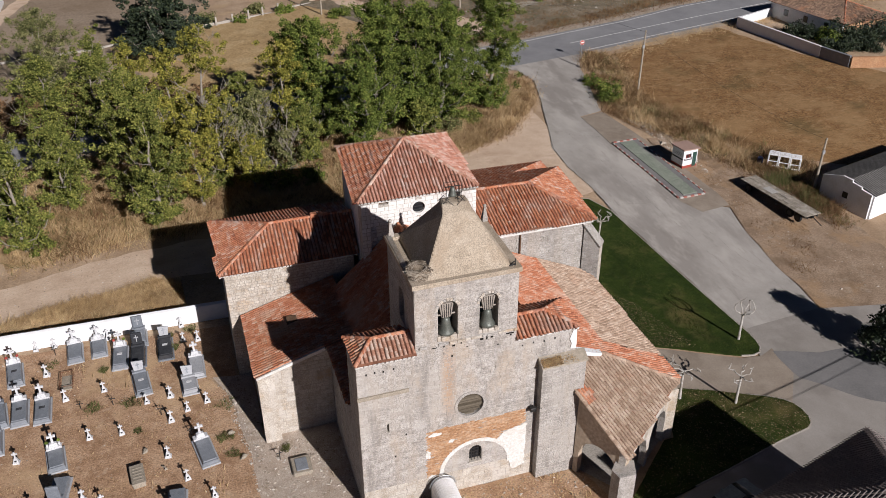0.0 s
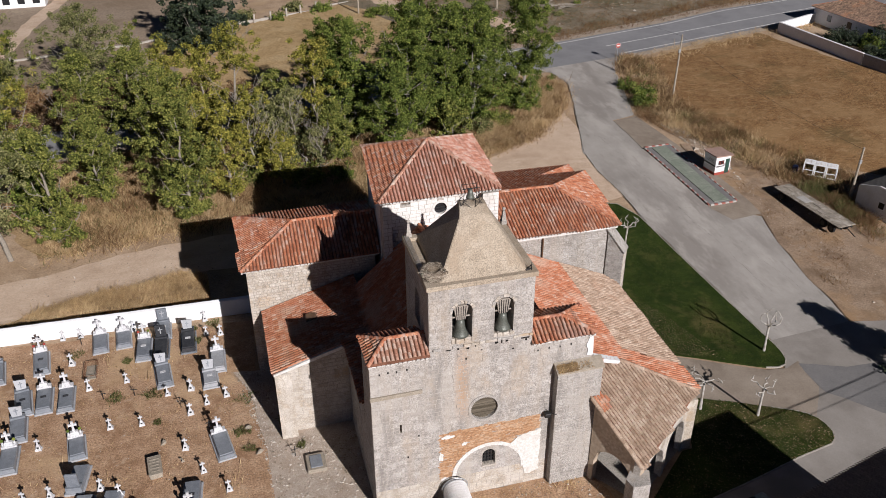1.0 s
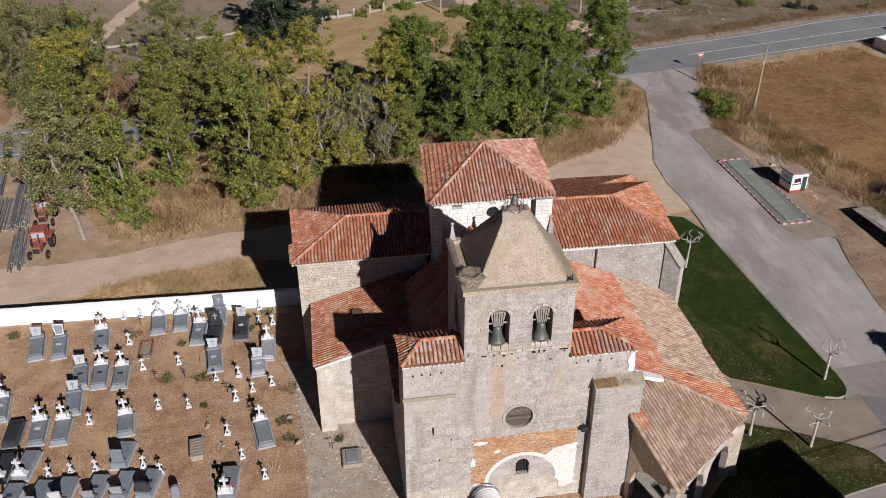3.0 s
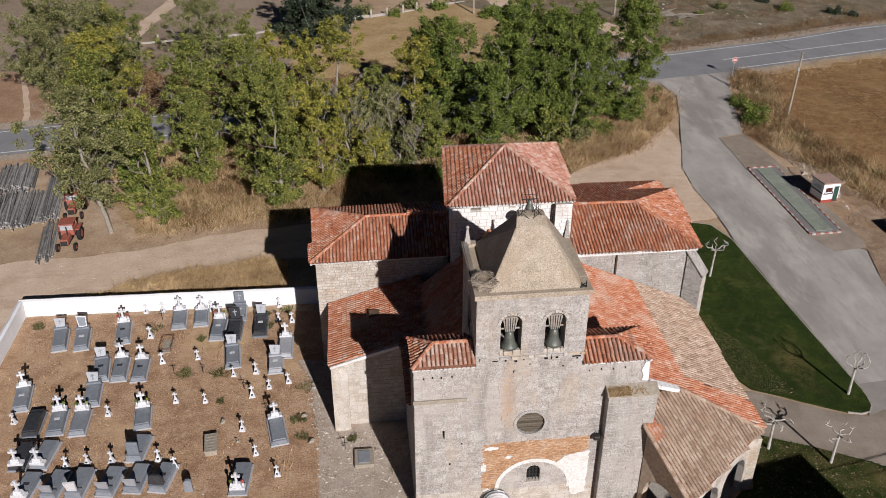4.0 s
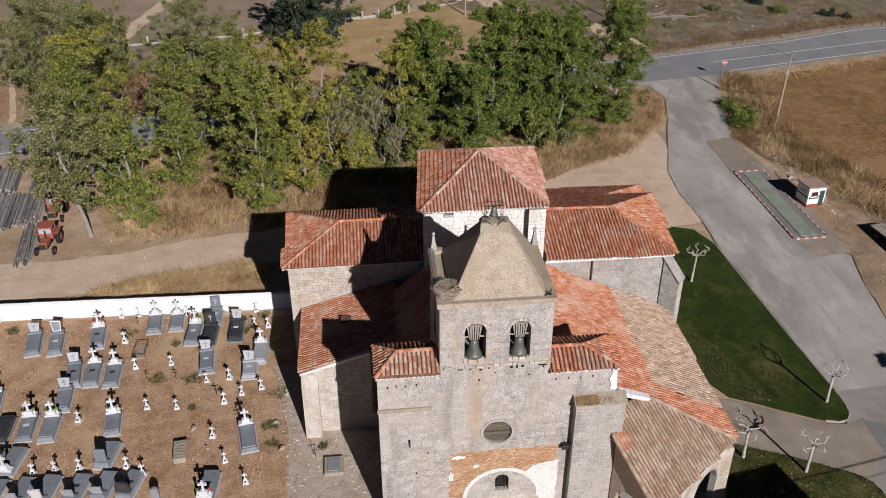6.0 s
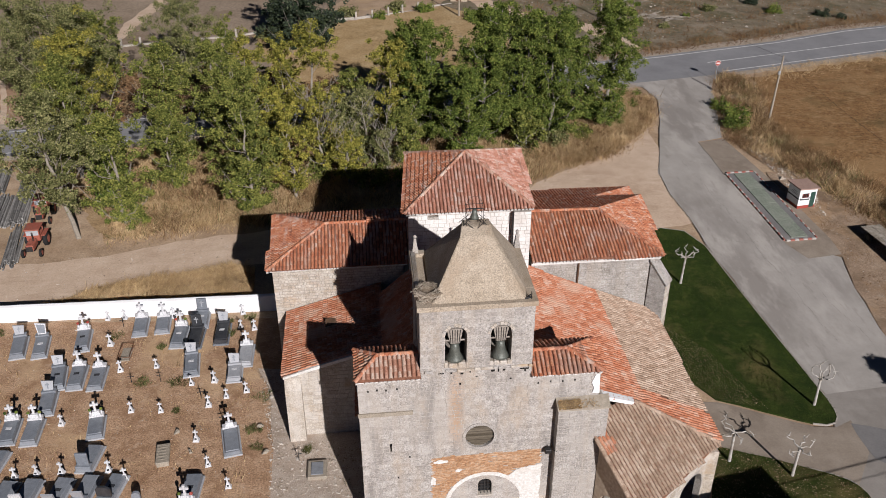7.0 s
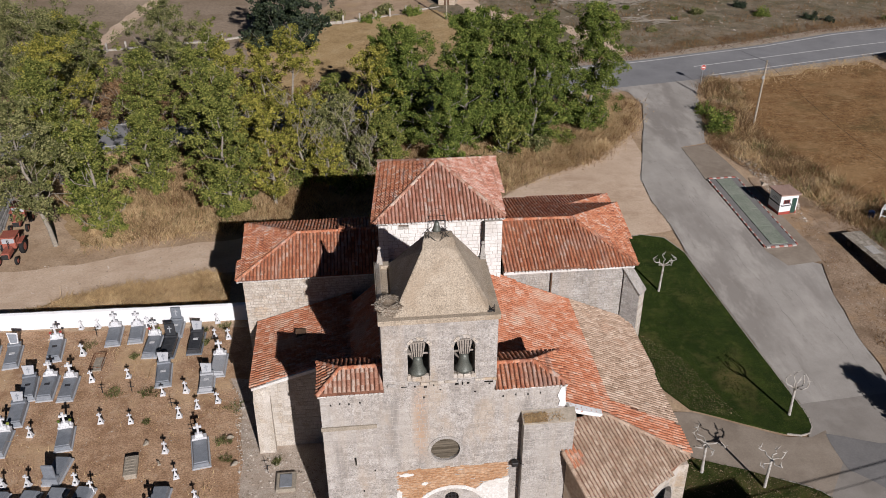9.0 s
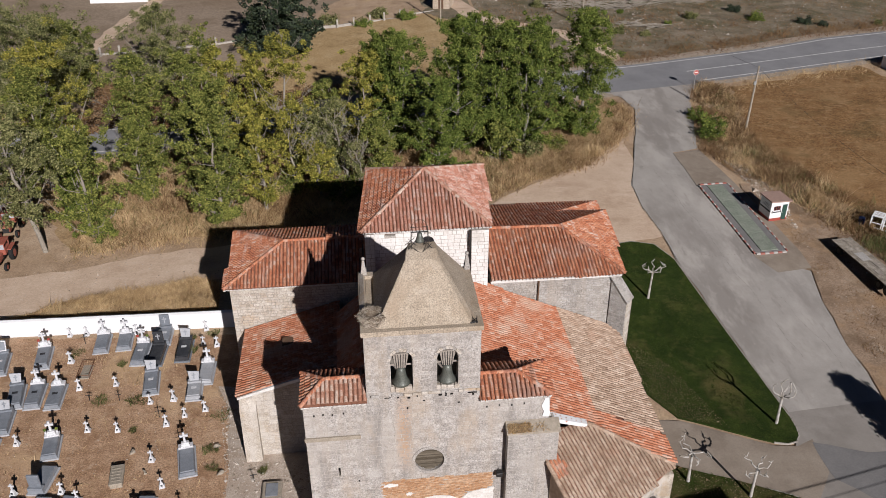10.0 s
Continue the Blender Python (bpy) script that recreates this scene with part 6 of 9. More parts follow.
def tree(x, y, h, R, leaf, bark, label, seed, base=0.22, per=58, clumps=150, size=0.15, lean=0.0, category="tree", name="poplar_tree", bare=0):
    """A tree with a tapered trunk, limbs and a crown of many small leaves."""
    q = random.Random(seed)
    z = gz(x, y)
    t = thing(name, x, y, z, label, category, "trees of the riverside wood")
    bm = bmesh.new()
    top = Vector((x + lean * h + q.uniform(-0.4, 0.4), y + q.uniform(-0.4, 0.4), z + h * 0.92))
    foot = Vector((x, y, z - 0.1))
    k = 7
    spine = [foot.lerp(top, i / k) + Vector((q.uniform(-0.15, 0.15), q.uniform(-0.15, 0.15), 0)) * min(i, 2) for i in range(k + 1)]
    r0 = 0.011 * h + 0.05
    tube(bm, spine, [r0 * (1.15 - 1.05 * i / k) for i in range(k + 1)], 8)
    centres, radii = [], []

    def crown_r(f):
        return R * max(0.05, math.sin(math.pi * (0.1 + 0.84 * min(1.0, max(0.0, f)) ** 0.9))) ** 0.75

    def clump(c, r):
        # gaps in the crown follow a slow noise
        if noise.noise(Vector(c) * 0.38 + Vector((seed, 0, 0))) > (-0.2 if leaf is not M_LEAF_DARK else -0.32):
            centres.append(tuple(c))
            radii.append(r)
    limbs = 20 + int(4 * R)
    share = max(5, int(clumps * 1.45 / limbs))
    for i in range(limbs):
        fe = (i + q.random()) / limbs
        ang = i * 2.4 + q.uniform(-0.5, 0.5)
        reach = crown_r(fe) * q.uniform(0.55, 1.12)
        axis = foot.lerp(top, base + (1.02 - base) * fe)
        e = axis + Vector((math.cos(ang) * reach, math.sin(ang) * reach, 0.15 * reach))
        f = max(base * 0.6, base + (1.02 - base) * fe - reach * q.uniform(0.7, 1.1) / h)
        o = foot.lerp(top, min(f, 0.93))
        mid = o.lerp(e, 0.5) + Vector((math.cos(ang), math.sin(ang), -0.6)) * 0.16 * reach
        r1 = r0 * 0.5 * (1.1 - f)
        if i % 2 == 0 or i < 6:
            tube(bm, [o, mid, e], [r1 * 0.8, r1 * 0.45, 0.012], 5)
        for j in range(share):
            t_ = q.uniform(0.2, 1.05)
            c = o.lerp(mid, 2 * t_) if t_ < 0.5 else mid.lerp(e, 2 * t_ - 1)
            wide = 0.2 * R * (0.4 + 0.6 * t_)
            c = c + Vector((q.gauss(0, wide), q.gauss(0, wide), q.gauss(0.1, 0.75 * wide)))
            if j % 6 == 0 and i % 2 == 0:
                s = mid.lerp(e, q.uniform(0.0, 0.8))
                tube(bm, [s, s.lerp(c, 0.9)], [0.028, 0.01], 4)
            clump(c, q.uniform(0.35, 0.85) * (0.5 + 0.09 * R))
    for j in range(max(4, clumps // 9)):
        c = foot.lerp(top, q.uniform(0.72, 1.05))
        clump(c + Vector((q.gauss(0, 0.14 * R), q.gauss(0, 0.14 * R), q.uniform(-0.3, 0.4))), q.uniform(0.35, 0.7) * (0.5 + 0.08 * R))
    for i in range(bare // 2 + bare % 2):
        ang, f = q.uniform(0, 6.28), q.uniform(0.45, 0.9)
        o = foot.lerp(top, f)
        e = o + Vector((math.cos(ang) * R * 0.8, math.sin(ang) * R * 0.8 - 0.6, q.uniform(1.5, 3.2)))
        tube(bm, [o, o.lerp(e, 0.5) + Vector((0, 0, -0.2)), e], [0.04, 0.028, 0.012], 5)
        for j in range(5):
            s = o.lerp(e, q.uniform(0.4, 0.95))
            tube(bm, [s, s + Vector((q.uniform(-0.8, 0.8), q.uniform(-0.8, 0.8), q.uniform(0.4, 1.3)))], [0.025, 0.008], 4)
    part("trunk", bm, bark, t, "pale grey bark")
    V, F = leaf_cloud(centres, radii, per, size, seed)
    V[:, 2] = np.maximum(V[:, 2], z + 0.1)
    mesh("crown", V.tolist(), F.tolist(), leaf, t)
    return t


G_ = ("green-leaved poplar with a pale trunk", "poplar turning yellow with thin foliage", "dense dark green poplar leafy to the ground", "grey-green thinning tree with bare twigs")
near_trees = [
    (-20.0, 75.6, 15.2, 4.7, 3, -0.09, 14), (-16.0, 78.0, 13.0, 3.9, 0, 0, 0), (-13.0, 92.0, 14.3, 4.4, 0, 0, 2), (0.7, 81.8, 10.8, 2.5, 1, 0, 3), (-3.8, 79.6, 13.6, 3.3, 0, 0, 0),
    (2.7, 94.5, 15.6, 3.9, 1, 0, 8), (11.2, 94.8, 12.6, 4.0, 1, 0.02, 2), (16.2, 95.4, 14.6, 4.2, 2, 0, 0), (22.2, 93.2, 16.0, 4.4, 2, 0, 0), (27.2, 93.6, 15.2, 3.8, 2, 0, 0),
    (32.6, 97.6, 14.0, 3.6, 2, 0, 0), (37.0, 95.0, 15.8, 4.0, 2, 0.01, 0), (-5.4, 86.5, 14.0, 4.0, 0, 0, 2), (5.3, 89.5, 8.3, 2.3, 3, 0, 6),
]
mid_trees = [
    (-23.0, 89.0, 14.0, 4.2, 0, 0, 2), (-23.0, 93.5, 16.5, 4.6, 1, 0, 3), (-4.8, 95.0, 14.0, 3.5, 1, 0, 2), (13.0, 88.3, 7.4, 2.6, 0, 0, 2),
    (-12.4, 85.5, 10.0, 3.0, 0, 0, 2), (19.5, 88.6, 11.0, 3.2, 2, 0, 0), (-30.0, 111.5, 15.5, 7.6, 3, 0, 0), (-16.5, 121.0, 12.0, 5.8, 3, 0, 0), (-37.0, 117.0, 12.0, 5.6, 3, 0, 0), (-27.5, 117.0, 11.0, 4.4, 0, 0, 0), (-9.5, 114.0, 10.0, 3.8, 0, 0, 0),
    (-2.0, 88.0, 9.5, 2.6, 1, 0, 4), (-1.2, 97.8, 12.5, 2.8, 1, 0, 2), (6.6, 97.0, 9.0, 2.6, 0, 0, 2), (-8.6, 97.5, 13.0, 3.2, 0, 0, 2), (13.6, 98.2, 13.5, 3.9, 2, 0, 0), (24.6, 97.2, 15.5, 4.2, 2, 0, 0), (30.0, 93.0, 14.0, 3.8, 2, 0, 0),
]
leafs = (M_LEAF, M_LEAF_YELLOW, M_LEAF_DARK, M_LEAF_GREY)
for i, (x, y, h, R, kind, lean, bare) in enumerate(near_trees + mid_trees):
    tree(x, y, h, R, leafs[kind], M_BARK_PALE if kind != 2 else M_BARK, G_[kind], 11 + i, lean=lean, bare=bare if i else 14,
         base=0.4 if i == 0 else 0.06 if i == 1 else (0.13, 0.18, 0.05, 0.14)[kind], clumps=int((165, 115, 240, 125)[kind] * (R / 4.0) ** 2 * h / 13) + 25, per=100, size=0.106)

# dark conifers
def conifer(x, y, h, R, seed, label):
    q = random.Random(seed)
    z = gz(x, y)
    t = thing("conifer", x, y, z, label, "conifer")
    part("trunk", tube(bmesh.new(), [(x, y, z - 0.1), (x, y, z + h * 0.95)], [0.16, 0.03], 7), M_BARK, t)
    centres, radii = [], []
    for i in range(int(60 + 40 * R)):
        f = q.random()
        a = q.uniform(0, 6.28)
        rr = R * (1 - f * 0.85) * (0.6 + 0.4 * q.random())
        centres.append((x + rr * math.cos(a), y + rr * math.sin(a), z + 0.4 + f * (h - 0.5)))
        radii.append(0.35 + 0.1 * R)
    V, F = leaf_cloud(centres, radii, 45, 0.14, seed, 0.5)
    V[:, 2] = np.maximum(V[:, 2], z + 0.05)
    mesh("crown", V.tolist(), F.tolist(), M_CONIFER, t)


conifer(49.6, 39.6, 5.4, 2.8, 5, "low dark conifer at the street corner")
tree(-0.5, 134.5, 11.5, 6.8, M_CONIFER, M_BARK, "broad dense dark evergreen beyond the road", 71, base=0.05, clumps=420, per=60, size=0.2, name="evergreen_tree")
for i, (x, y, h, R) in enumerate(((-30.0, 124.0, 9.0, 4.5),)):
    tree(x, y, h, R, M_LEAF_GREY, M_BARK, "olive-green rounded tree beyond the road", 81 + i, base=0.08, clumps=170, per=50, size=0.2, name="broad_tree")


def bush(x, y, r, mat, label, seed, h=0.8):
    z = gz(x, y)
    q = random.Random(seed)
    t = thing("bush", x, y, z, label, "bush", "wayside bushes")
    bm = bmesh.new()
    centres, radii = [], []
    for i in range(7):
        a = q.uniform(0, 6.28)
        e = (x + 0.7 * r * math.cos(a), y + 0.7 * r * math.sin(a), z + h * r * q.uniform(0.5, 1.1))
        tube(bm, [(x, y, z - 0.05), e], [0.03, 0.01], 4)
        centres.append(e)
        radii.append(r * 0.45)
    part("stem", bm, M_BARK, t)
    for i in range(int(10 + 12 * r)):
        a, f = q.uniform(0, 6.28), math.sqrt(q.random())
        centres.append((x + r * f * math.cos(a), y + r * f * math.sin(a), z + h * r * (0.15 + 0.85 * (1 - f * f) * q.random())))
        radii.append(r * 0.33)
    V, F = leaf_cloud(centres, radii, 40, 0.1 + 0.02 * r, seed)
    V[:, 2] = np.maximum(V[:, 2], z + 0.02)
    mesh("foliage", V.tolist(), F.tolist(), mat, t)


for i, (x, y, r) in enumerate(((52.6, 92.2, 1.5), (54.0, 95.0, 1.6), (53.2, 98.5, 1.1), (8.6, 84.5, 1.9), (12.5, 84.0, 1.6), (-6.0, 88.5, 2.0), (2.5, 86.5, 1.7), (22, 86.5, 1.6), (30, 90.5, 1.8), (33.5, 91.5, 1.5))):
    bush(x, y, r, (M_LEAF, M_LEAF_DARK, M_LEAF_GREY)[i % 3] if i > 2 else M_LEAF_DARK, "leafy green bush in the dry grass", 60 + i)
q = random.Random(21)
for i in range(46):
    bush(q.uniform(38, 120), q.uniform(133, 190), q.uniform(0.5, 1.3), (M_LEAF_GREY, M_CONIFER, M_LEAF_DARK)[i % 3], "low dark scrub bush", 200 + i)


# ---- grasses ----
def blades(name, outline, count, mat, h, w, seed, label, dz=0.03, clump=0.0, avoid=()):
    """Dry stalks over an area."""
    r = np.random.RandomState(seed)
    xs, ys = [p[0] for p in outline], [p[1] for p in outline]
    px, py = r.uniform(min(xs), max(xs), count * 3), r.uniform(min(ys), max(ys), count * 3)
    ok = inside(px, py, outline)
    if clump:
        val = np.array([noise.noise(Vector((float(a) * clump, float(b) * clump, seed))) for a, b in zip(px, py)])
        ok &= val + r.uniform(-0.35, 0.35, len(px)) > 0.0
    for poly in avoid:
        ok &= ~inside(px, py, poly)
    px, py = px[ok][:count], py[ok][:count]
    n = len(px)
    if h > 0.3:
        px, py = px + r.normal(0, 0.6, n), py + r.normal(0, 0.6, n)
    pz = np.array([gz(float(a), float(b)) for a, b in zip(px, py)]) + dz - 0.02
    a = r.uniform(0, 6.28, n)
    # the stand is taller in some places than in others, and lies over in drifts
    tall = np.array([0.95 + 0.9 * noise.noise(Vector((float(u) * 0.45, float(v) * 0.45, seed + 3.3))) for u, v in zip(px, py)])
    hh = h * np.clip(tall, 0.25, 1.7) * r.gamma(4.0, 0.25, n)
    lie = np.array([6.3 * noise.noise(Vector((float(u) * 0.3, float(v) * 0.3, seed + 9.1))) for u, v in zip(px, py)])
    lean = (r.normal(0, 0.55, (n, 2)) + 0.5 * np.stack([np.cos(lie), np.sin(lie)], 1)) * hh[:, None]
    ww = w * r.uniform(0.4, 1.3, n)
    V = np.zeros((n, 3, 3))
    V[:, 0] = np.stack([px - ww * np.cos(a), py - ww * np.sin(a), pz], 1)
    V[:, 1] = np.stack([px + ww * np.cos(a), py + ww * np.sin(a), pz], 1)
    V[:, 2] = np.stack([px + lean[:, 0], py + lean[:, 1], pz + hh], 1)
    tagged(mesh(name, V.reshape(-1, 3).tolist(), np.arange(3 * n).reshape(-1, 3).tolist(), mat), label, "grass", kind="stuff")


WOOD_EDGE = [(-17, 74.0), (-9, 75.6), (-1, 76.5), (12, 78), (24, 80), (34, 86), (41, 96), (42.5, 105), (0, 99.5), (-30, 94), (-25, 86), (-18, 81)]
blades("dry_grass", WOOD_EDGE, 120000, M_STRAW, 0.42, 0.03, 1, "tall straw-coloured dry grass at the wood's edge")
blades("russet_weeds", WOOD_EDGE, 26000, M_RUSSET, 0.55, 0.035, 2, "russet weeds among the poplars", clump=0.22)
blades("russet_weeds", [(30, 84), (36, 86), (43, 95), (45.5, 103), (42, 106), (33, 96)], 14000, M_RUSSET, 0.4, 0.03, 3, "russet weeds beside the street")
blades("dry_grass", [(30, 84), (36, 86), (43, 95), (45.8, 103), (42, 106), (33, 96)], 32000, M_STRAW, 0.4, 0.028, 4, "dry grass beside the street")
VERGE = [(50.5, 88.8), (52.8, 97), (55.3, 105), (58, 110.2), (62, 108.5), (58.5, 96), (57.0, 90), (60, 80), (66, 68), (63, 66), (57.5, 70), (53.8, 80)]
blades("dry_grass", VERGE, 20000, M_STRAW, 0.5, 0.026, 5, "dry straw-coloured verge beside the field", clump=0.3)
blades("russet_weeds", VERGE, 44000, M_RUSSET, 0.45, 0.03, 6, "dark brown weeds in the verge", clump=0.25)
blades("dry_grass", [(-19.5, 64.4), (-16.4, 66.2), (-13.1, 67.3), (-9.7, 67.7), (-4.8, 69.0), (-2.5, 68.0), (-2.2, 62.3), (-24, 62.5)], 46000, M_STRAW, 0.26, 0.026, 7, "dry grass between track and cemetery wall")
blades("dry_grass", [(58, 109.9), (86, 116.8), (160, 132), (160, 128), (86, 113), (62, 107)], 20000, M_STRAW, 0.36, 0.03, 8, "dry roadside grass")
blades("dry_grass", [(36, 117.3), (52, 120), (85, 129), (160, 144), (160, 149), (85, 134), (52, 124), (36, 121)], 36000, M_RUSSET, 0.42, 0.04, 9, "dry grass along the far road bank")
blades("scrub_grass", [(40, 124), (86, 134), (150, 150), (150, 190), (30, 180), (34, 135)], 22000, M_RUSSET, 0.3, 0.06, 10, "sparse brown tufts in the scrubland", clump=0.15)
blades("field_stubble", [(56, 92), (62, 107), (84, 114), (88, 100), (95, 87), (72, 67), (62, 73)], 7000, M_RUSSET, 0.06, 0.05, 12, "short dry stubble in the field", clump=0.12)
blades("lawn_grass", LAWN, 30000, M_GRASS, 0.055, 0.025, 13, "short green blades of the lawn", dz=0.13)
blades("lawn_grass", ISLAND, 13000, M_GRASS, 0.055, 0.025, 14, "short green blades of the lawn", dz=0.13)
blades("cemetery_weeds", [(-23, 60), (-1, 59), (-1, 40), (-23, 36)], 3500, M_STRAW, 0.14, 0.03, 15, "sparse dry weeds in the cemetery", dz=0.06, clump=0.35)
blades("forecourt_weeds", [(7.2, 36.6), (20, 36.6), (22, 31), (8, 28)], 5000, M_STRAW, 0.15, 0.03, 16, "sparse dry weeds before the facade", dz=0.06, clump=0.5)


LITTER = [(50.2, 88.5), (52.0, 90.5), (54.2, 80.5), (57.8, 70.5), (60.8, 64.5), (57.4, 66.0), (54.2, 70.0), (52.6, 78.0)]
blades("dead_stalks", LITTER, 9000, M_RUSSET, 0.16, 0.035, 51, "flattened reddish-brown dead stalks beside the hut", dz=0.08, clump=0.5)
blades("dead_stalks", [(51.4, 64.5), (52.0, 72.0), (55.0, 68.0), (56.0, 57.0), (52.0, 50.0), (50.2, 52.0)], 2600, M_RUSSET, 0.1, 0.03, 52, "sparse brown stalks on the earth lot", dz=0.08, clump=0.4)


def pebbles(name, outline, count, size, mat, seed, label, dz=0.05, avoid=(), flat_z=0.6):
    """Loose small stones or leaves lying on an area: little four-sided pieces."""
    r = np.random.RandomState(seed)
    xs, ys = [p[0] for p in outline], [p[1] for p in outline]
    px, py = r.uniform(min(xs), max(xs), count * 2), r.uniform(min(ys), max(ys), count * 2)
    ok = inside(px, py, outline)
    px, py = px[ok][:count], py[ok][:count]
    n = len(px)
    pz = np.array([gz(float(a), float(b)) for a, b in zip(px, py)]) + dz
    s = size * r.gamma(2.2, 0.45, n)
    a = r.uniform(0, 6.28, n)
    V = np.zeros((n, 4, 3))
    for k in range(3):
        V[:, k] = np.stack([px + s * np.cos(a + 2.1 * k) * r.uniform(0.7, 1.3, n), py + s * np.sin(a + 2.1 * k) * r.uniform(0.7, 1.3, n), pz - 0.01], 1)
    V[:, 3] = np.stack([px, py, pz + s * flat_z], 1)
    F = (np.arange(n)[:, None, None] * 4 + np.array([(0, 1, 3), (1, 2, 3), (2, 0, 3)])[None]).reshape(-1, 3)
    tagged(mesh(name, V.reshape(-1, 3).tolist(), F.tolist(), mat), label, "stones", kind="stuff")


pebbles("cemetery_pebbles", [(-23.8, 61), (0.6, 60), (0.6, 52), (0.2, 46), (1.0, 34), (-23.8, 34)], 4500, 0.026, M_PEBBLE, 31, "small pale stones in the cemetery soil")
pebbles("gravel_stones", [(-0.9, 53.2), (1.7, 53), (1.7, 45), (6.8, 45), (6.8, 31), (1.0, 31), (0.5, 44)], 9000, 0.05, M_PEBBLE, 32, "loose pale gravel")
pebbles("track_stones", [(-24, 71), (-9, 74), (0, 74.5), (0, 66), (-20, 64.5), (-24, 64)], 1800, 0.03, M_PEBBLE, 33, "small stones on the dirt track")
pebbles("forecourt_stones", [(7, 36.8), (20.8, 36.8), (22, 32), (8, 27)], 2500, 0.045, M_PEBBLE, 34, "small stones on the forecourt")
pebbles("lot_rubble", [(51.6, 87), (53.5, 84), (54.5, 76), (53.0, 70), (52.0, 76)], 900, 0.07, M_PEBBLE, 39, "pale rubble beside the weighbridge", dz=0.08)
pebbles("lot_stones", [(51.5, 63), (51.6, 78), (57, 69), (60.5, 63), (58, 47), (49.5, 48), (49.6, 53)], 3000, 0.04, M_PEBBLE, 35, "small stones on the earth lot")
pebbles("scrub_stones", [(40, 124), (86, 134), (150, 150), (150, 190), (30, 180), (34, 135)], 5000, 0.09, M_PEBBLE, 36, "pale stones in the scrubland")
pebbles("fallen_leaves", ISLAND, 6500, 0.026, M_LEAVES, 37, "dry brown leaves on the small lawn", dz=0.17, flat_z=0.3)
pebbles("fallen_leaves", [(31.0, 49.5), (32.6, 46.3), (36, 44.8), (34, 52), (31, 56)], 4200, 0.017, M_LEAVES, 38, "dry brown leaves on the lawn", dz=0.17, flat_z=0.3)
for i, (x, y, r) in enumerate(((-12.9, 58.9, 0.9), (-9.6, 52.6, 0.8), (-6.9, 52.4, 0.8), (-22.5, 60.2, 0.7), (-2.3, 60.3, 0.8), (-0.4, 50.2, 0.9), (-8.9, 57.0, 0.45), (-4.0, 59.9, 0.5), (-0.9, 46.6, 0.7), (-0.5, 44.9, 0.6), (-6.6, 49.2, 0.4), (-3.6, 58.2, 0.4), (3.0, 44.2, 0.4), (2.2, 47.0, 0.5))):
    ring = [(x + r * math.cos(k * 0.7) * (0.8 + 0.3 * math.sin(3 * k + i)), y + r * math.sin(k * 0.7) * (0.8 + 0.3 * math.cos(2 * k + i))) for k in range(9)]
    blades("green_weeds", ring, 300, M_WEED, 0.15, 0.03, 400 + i, "patch of green weeds in the cemetery soil", dz=0.05)
blades("lot_weeds", [(58.4, 67.6), (61.4, 68.2), (61.2, 62.5), (60.4, 57.2), (59.4, 57.6), (59.2, 61.0), (58.6, 64.5)], 9000, M_RUSSET, 0.4, 0.03, 53, "brown weeds between trailer and white shed", dz=0.06, clump=0.4)
blades("lot_weeds", [(58.4, 67.6), (61.4, 68.2), (61.2, 62.5), (60.4, 57.2), (59.4, 57.6), (59.2, 61.0), (58.6, 64.5)], 4500, M_WEED, 0.35, 0.03, 54, "olive-green weeds between trailer and white shed", dz=0.06, clump=0.4)
blades("verge_weeds", VERGE, 7000, M_WEED, 0.4, 0.03, 41, "olive-green weeds in the verge", clump=0.3)
blades("wood_weeds", WOOD_EDGE, 11000, M_WEED, 0.5, 0.035, 42, "green weeds under the poplars", clump=0.25)
blades("cemetery_grass", [(-23, 60), (-1, 59), (-0.5, 36), (-23, 36)], 5000, M_STRAW, 0.09, 0.02, 43, "short dry grass in the cemetery", dz=0.06, clump=0.5)
# undergrowth and saplings of the wood
for i, (x, y, h, R) in enumerate(((-3.6, 80.2, 4.8, 2.3), (-18.5, 84.0, 6.0, 2.4), (9.0, 88.0, 4.2, 1.8), (26.5, 89.6, 4.5, 2.0))):
    tree(x, y, h, R, (M_LEAF, M_LEAF_DARK, M_LEAF_GREY)[i % 3], M_BARK, "leafy young poplar sapling in the undergrowth", 500 + i, base=0.05, clumps=60, per=50, size=0.14, name="sapling")
for i, (x, y, r) in enumerate(((2.0, 145.5, 1.6), (6.5, 149.5, 1.9), (12.0, 147.2, 1.2), (15.0, 152.5, 1.7), (20.0, 149.6, 1.5), (-6.0, 138.5, 2.0), (28.0, 142.0, 1.8), (-16.0, 118.0, 2.2), (-12.0, 108.0, 1.6), (-27.0, 105.5, 1.6))):
    bush(x, y, r, (M_LEAF_DARK, M_LEAF_GREY)[i % 2], "dark green bush beside the meadow wall", 540 + i)
for i, (x, y, r) in enumerate(((-24.0, 106.0, 2.4), (-20.5, 108.0, 2.6), (-17.5, 110.5, 2.2), (-21.5, 113.0, 2.6), (-14.5, 112.5, 2.4), (-12.5, 118.0, 2.6), (-19.0, 116.5, 2.4), (-9.0, 119.5, 2.4), (-5.5, 114.5, 2.2), (-24.5, 118.5, 2.4), (-3.0, 118.0, 2.2), (1.5, 113.8, 1.8), (4.5, 114.6, 1.5), (-1.0, 112.8, 1.7), (7.5, 115.4, 1.3), (-15.0, 105.8, 1.8))):
    bush(x, y, r, (M_RUSSET, M_THICKET, M_RUSSET)[i % 3], "russet thicket beyond the road", 580 + i, 0.7)


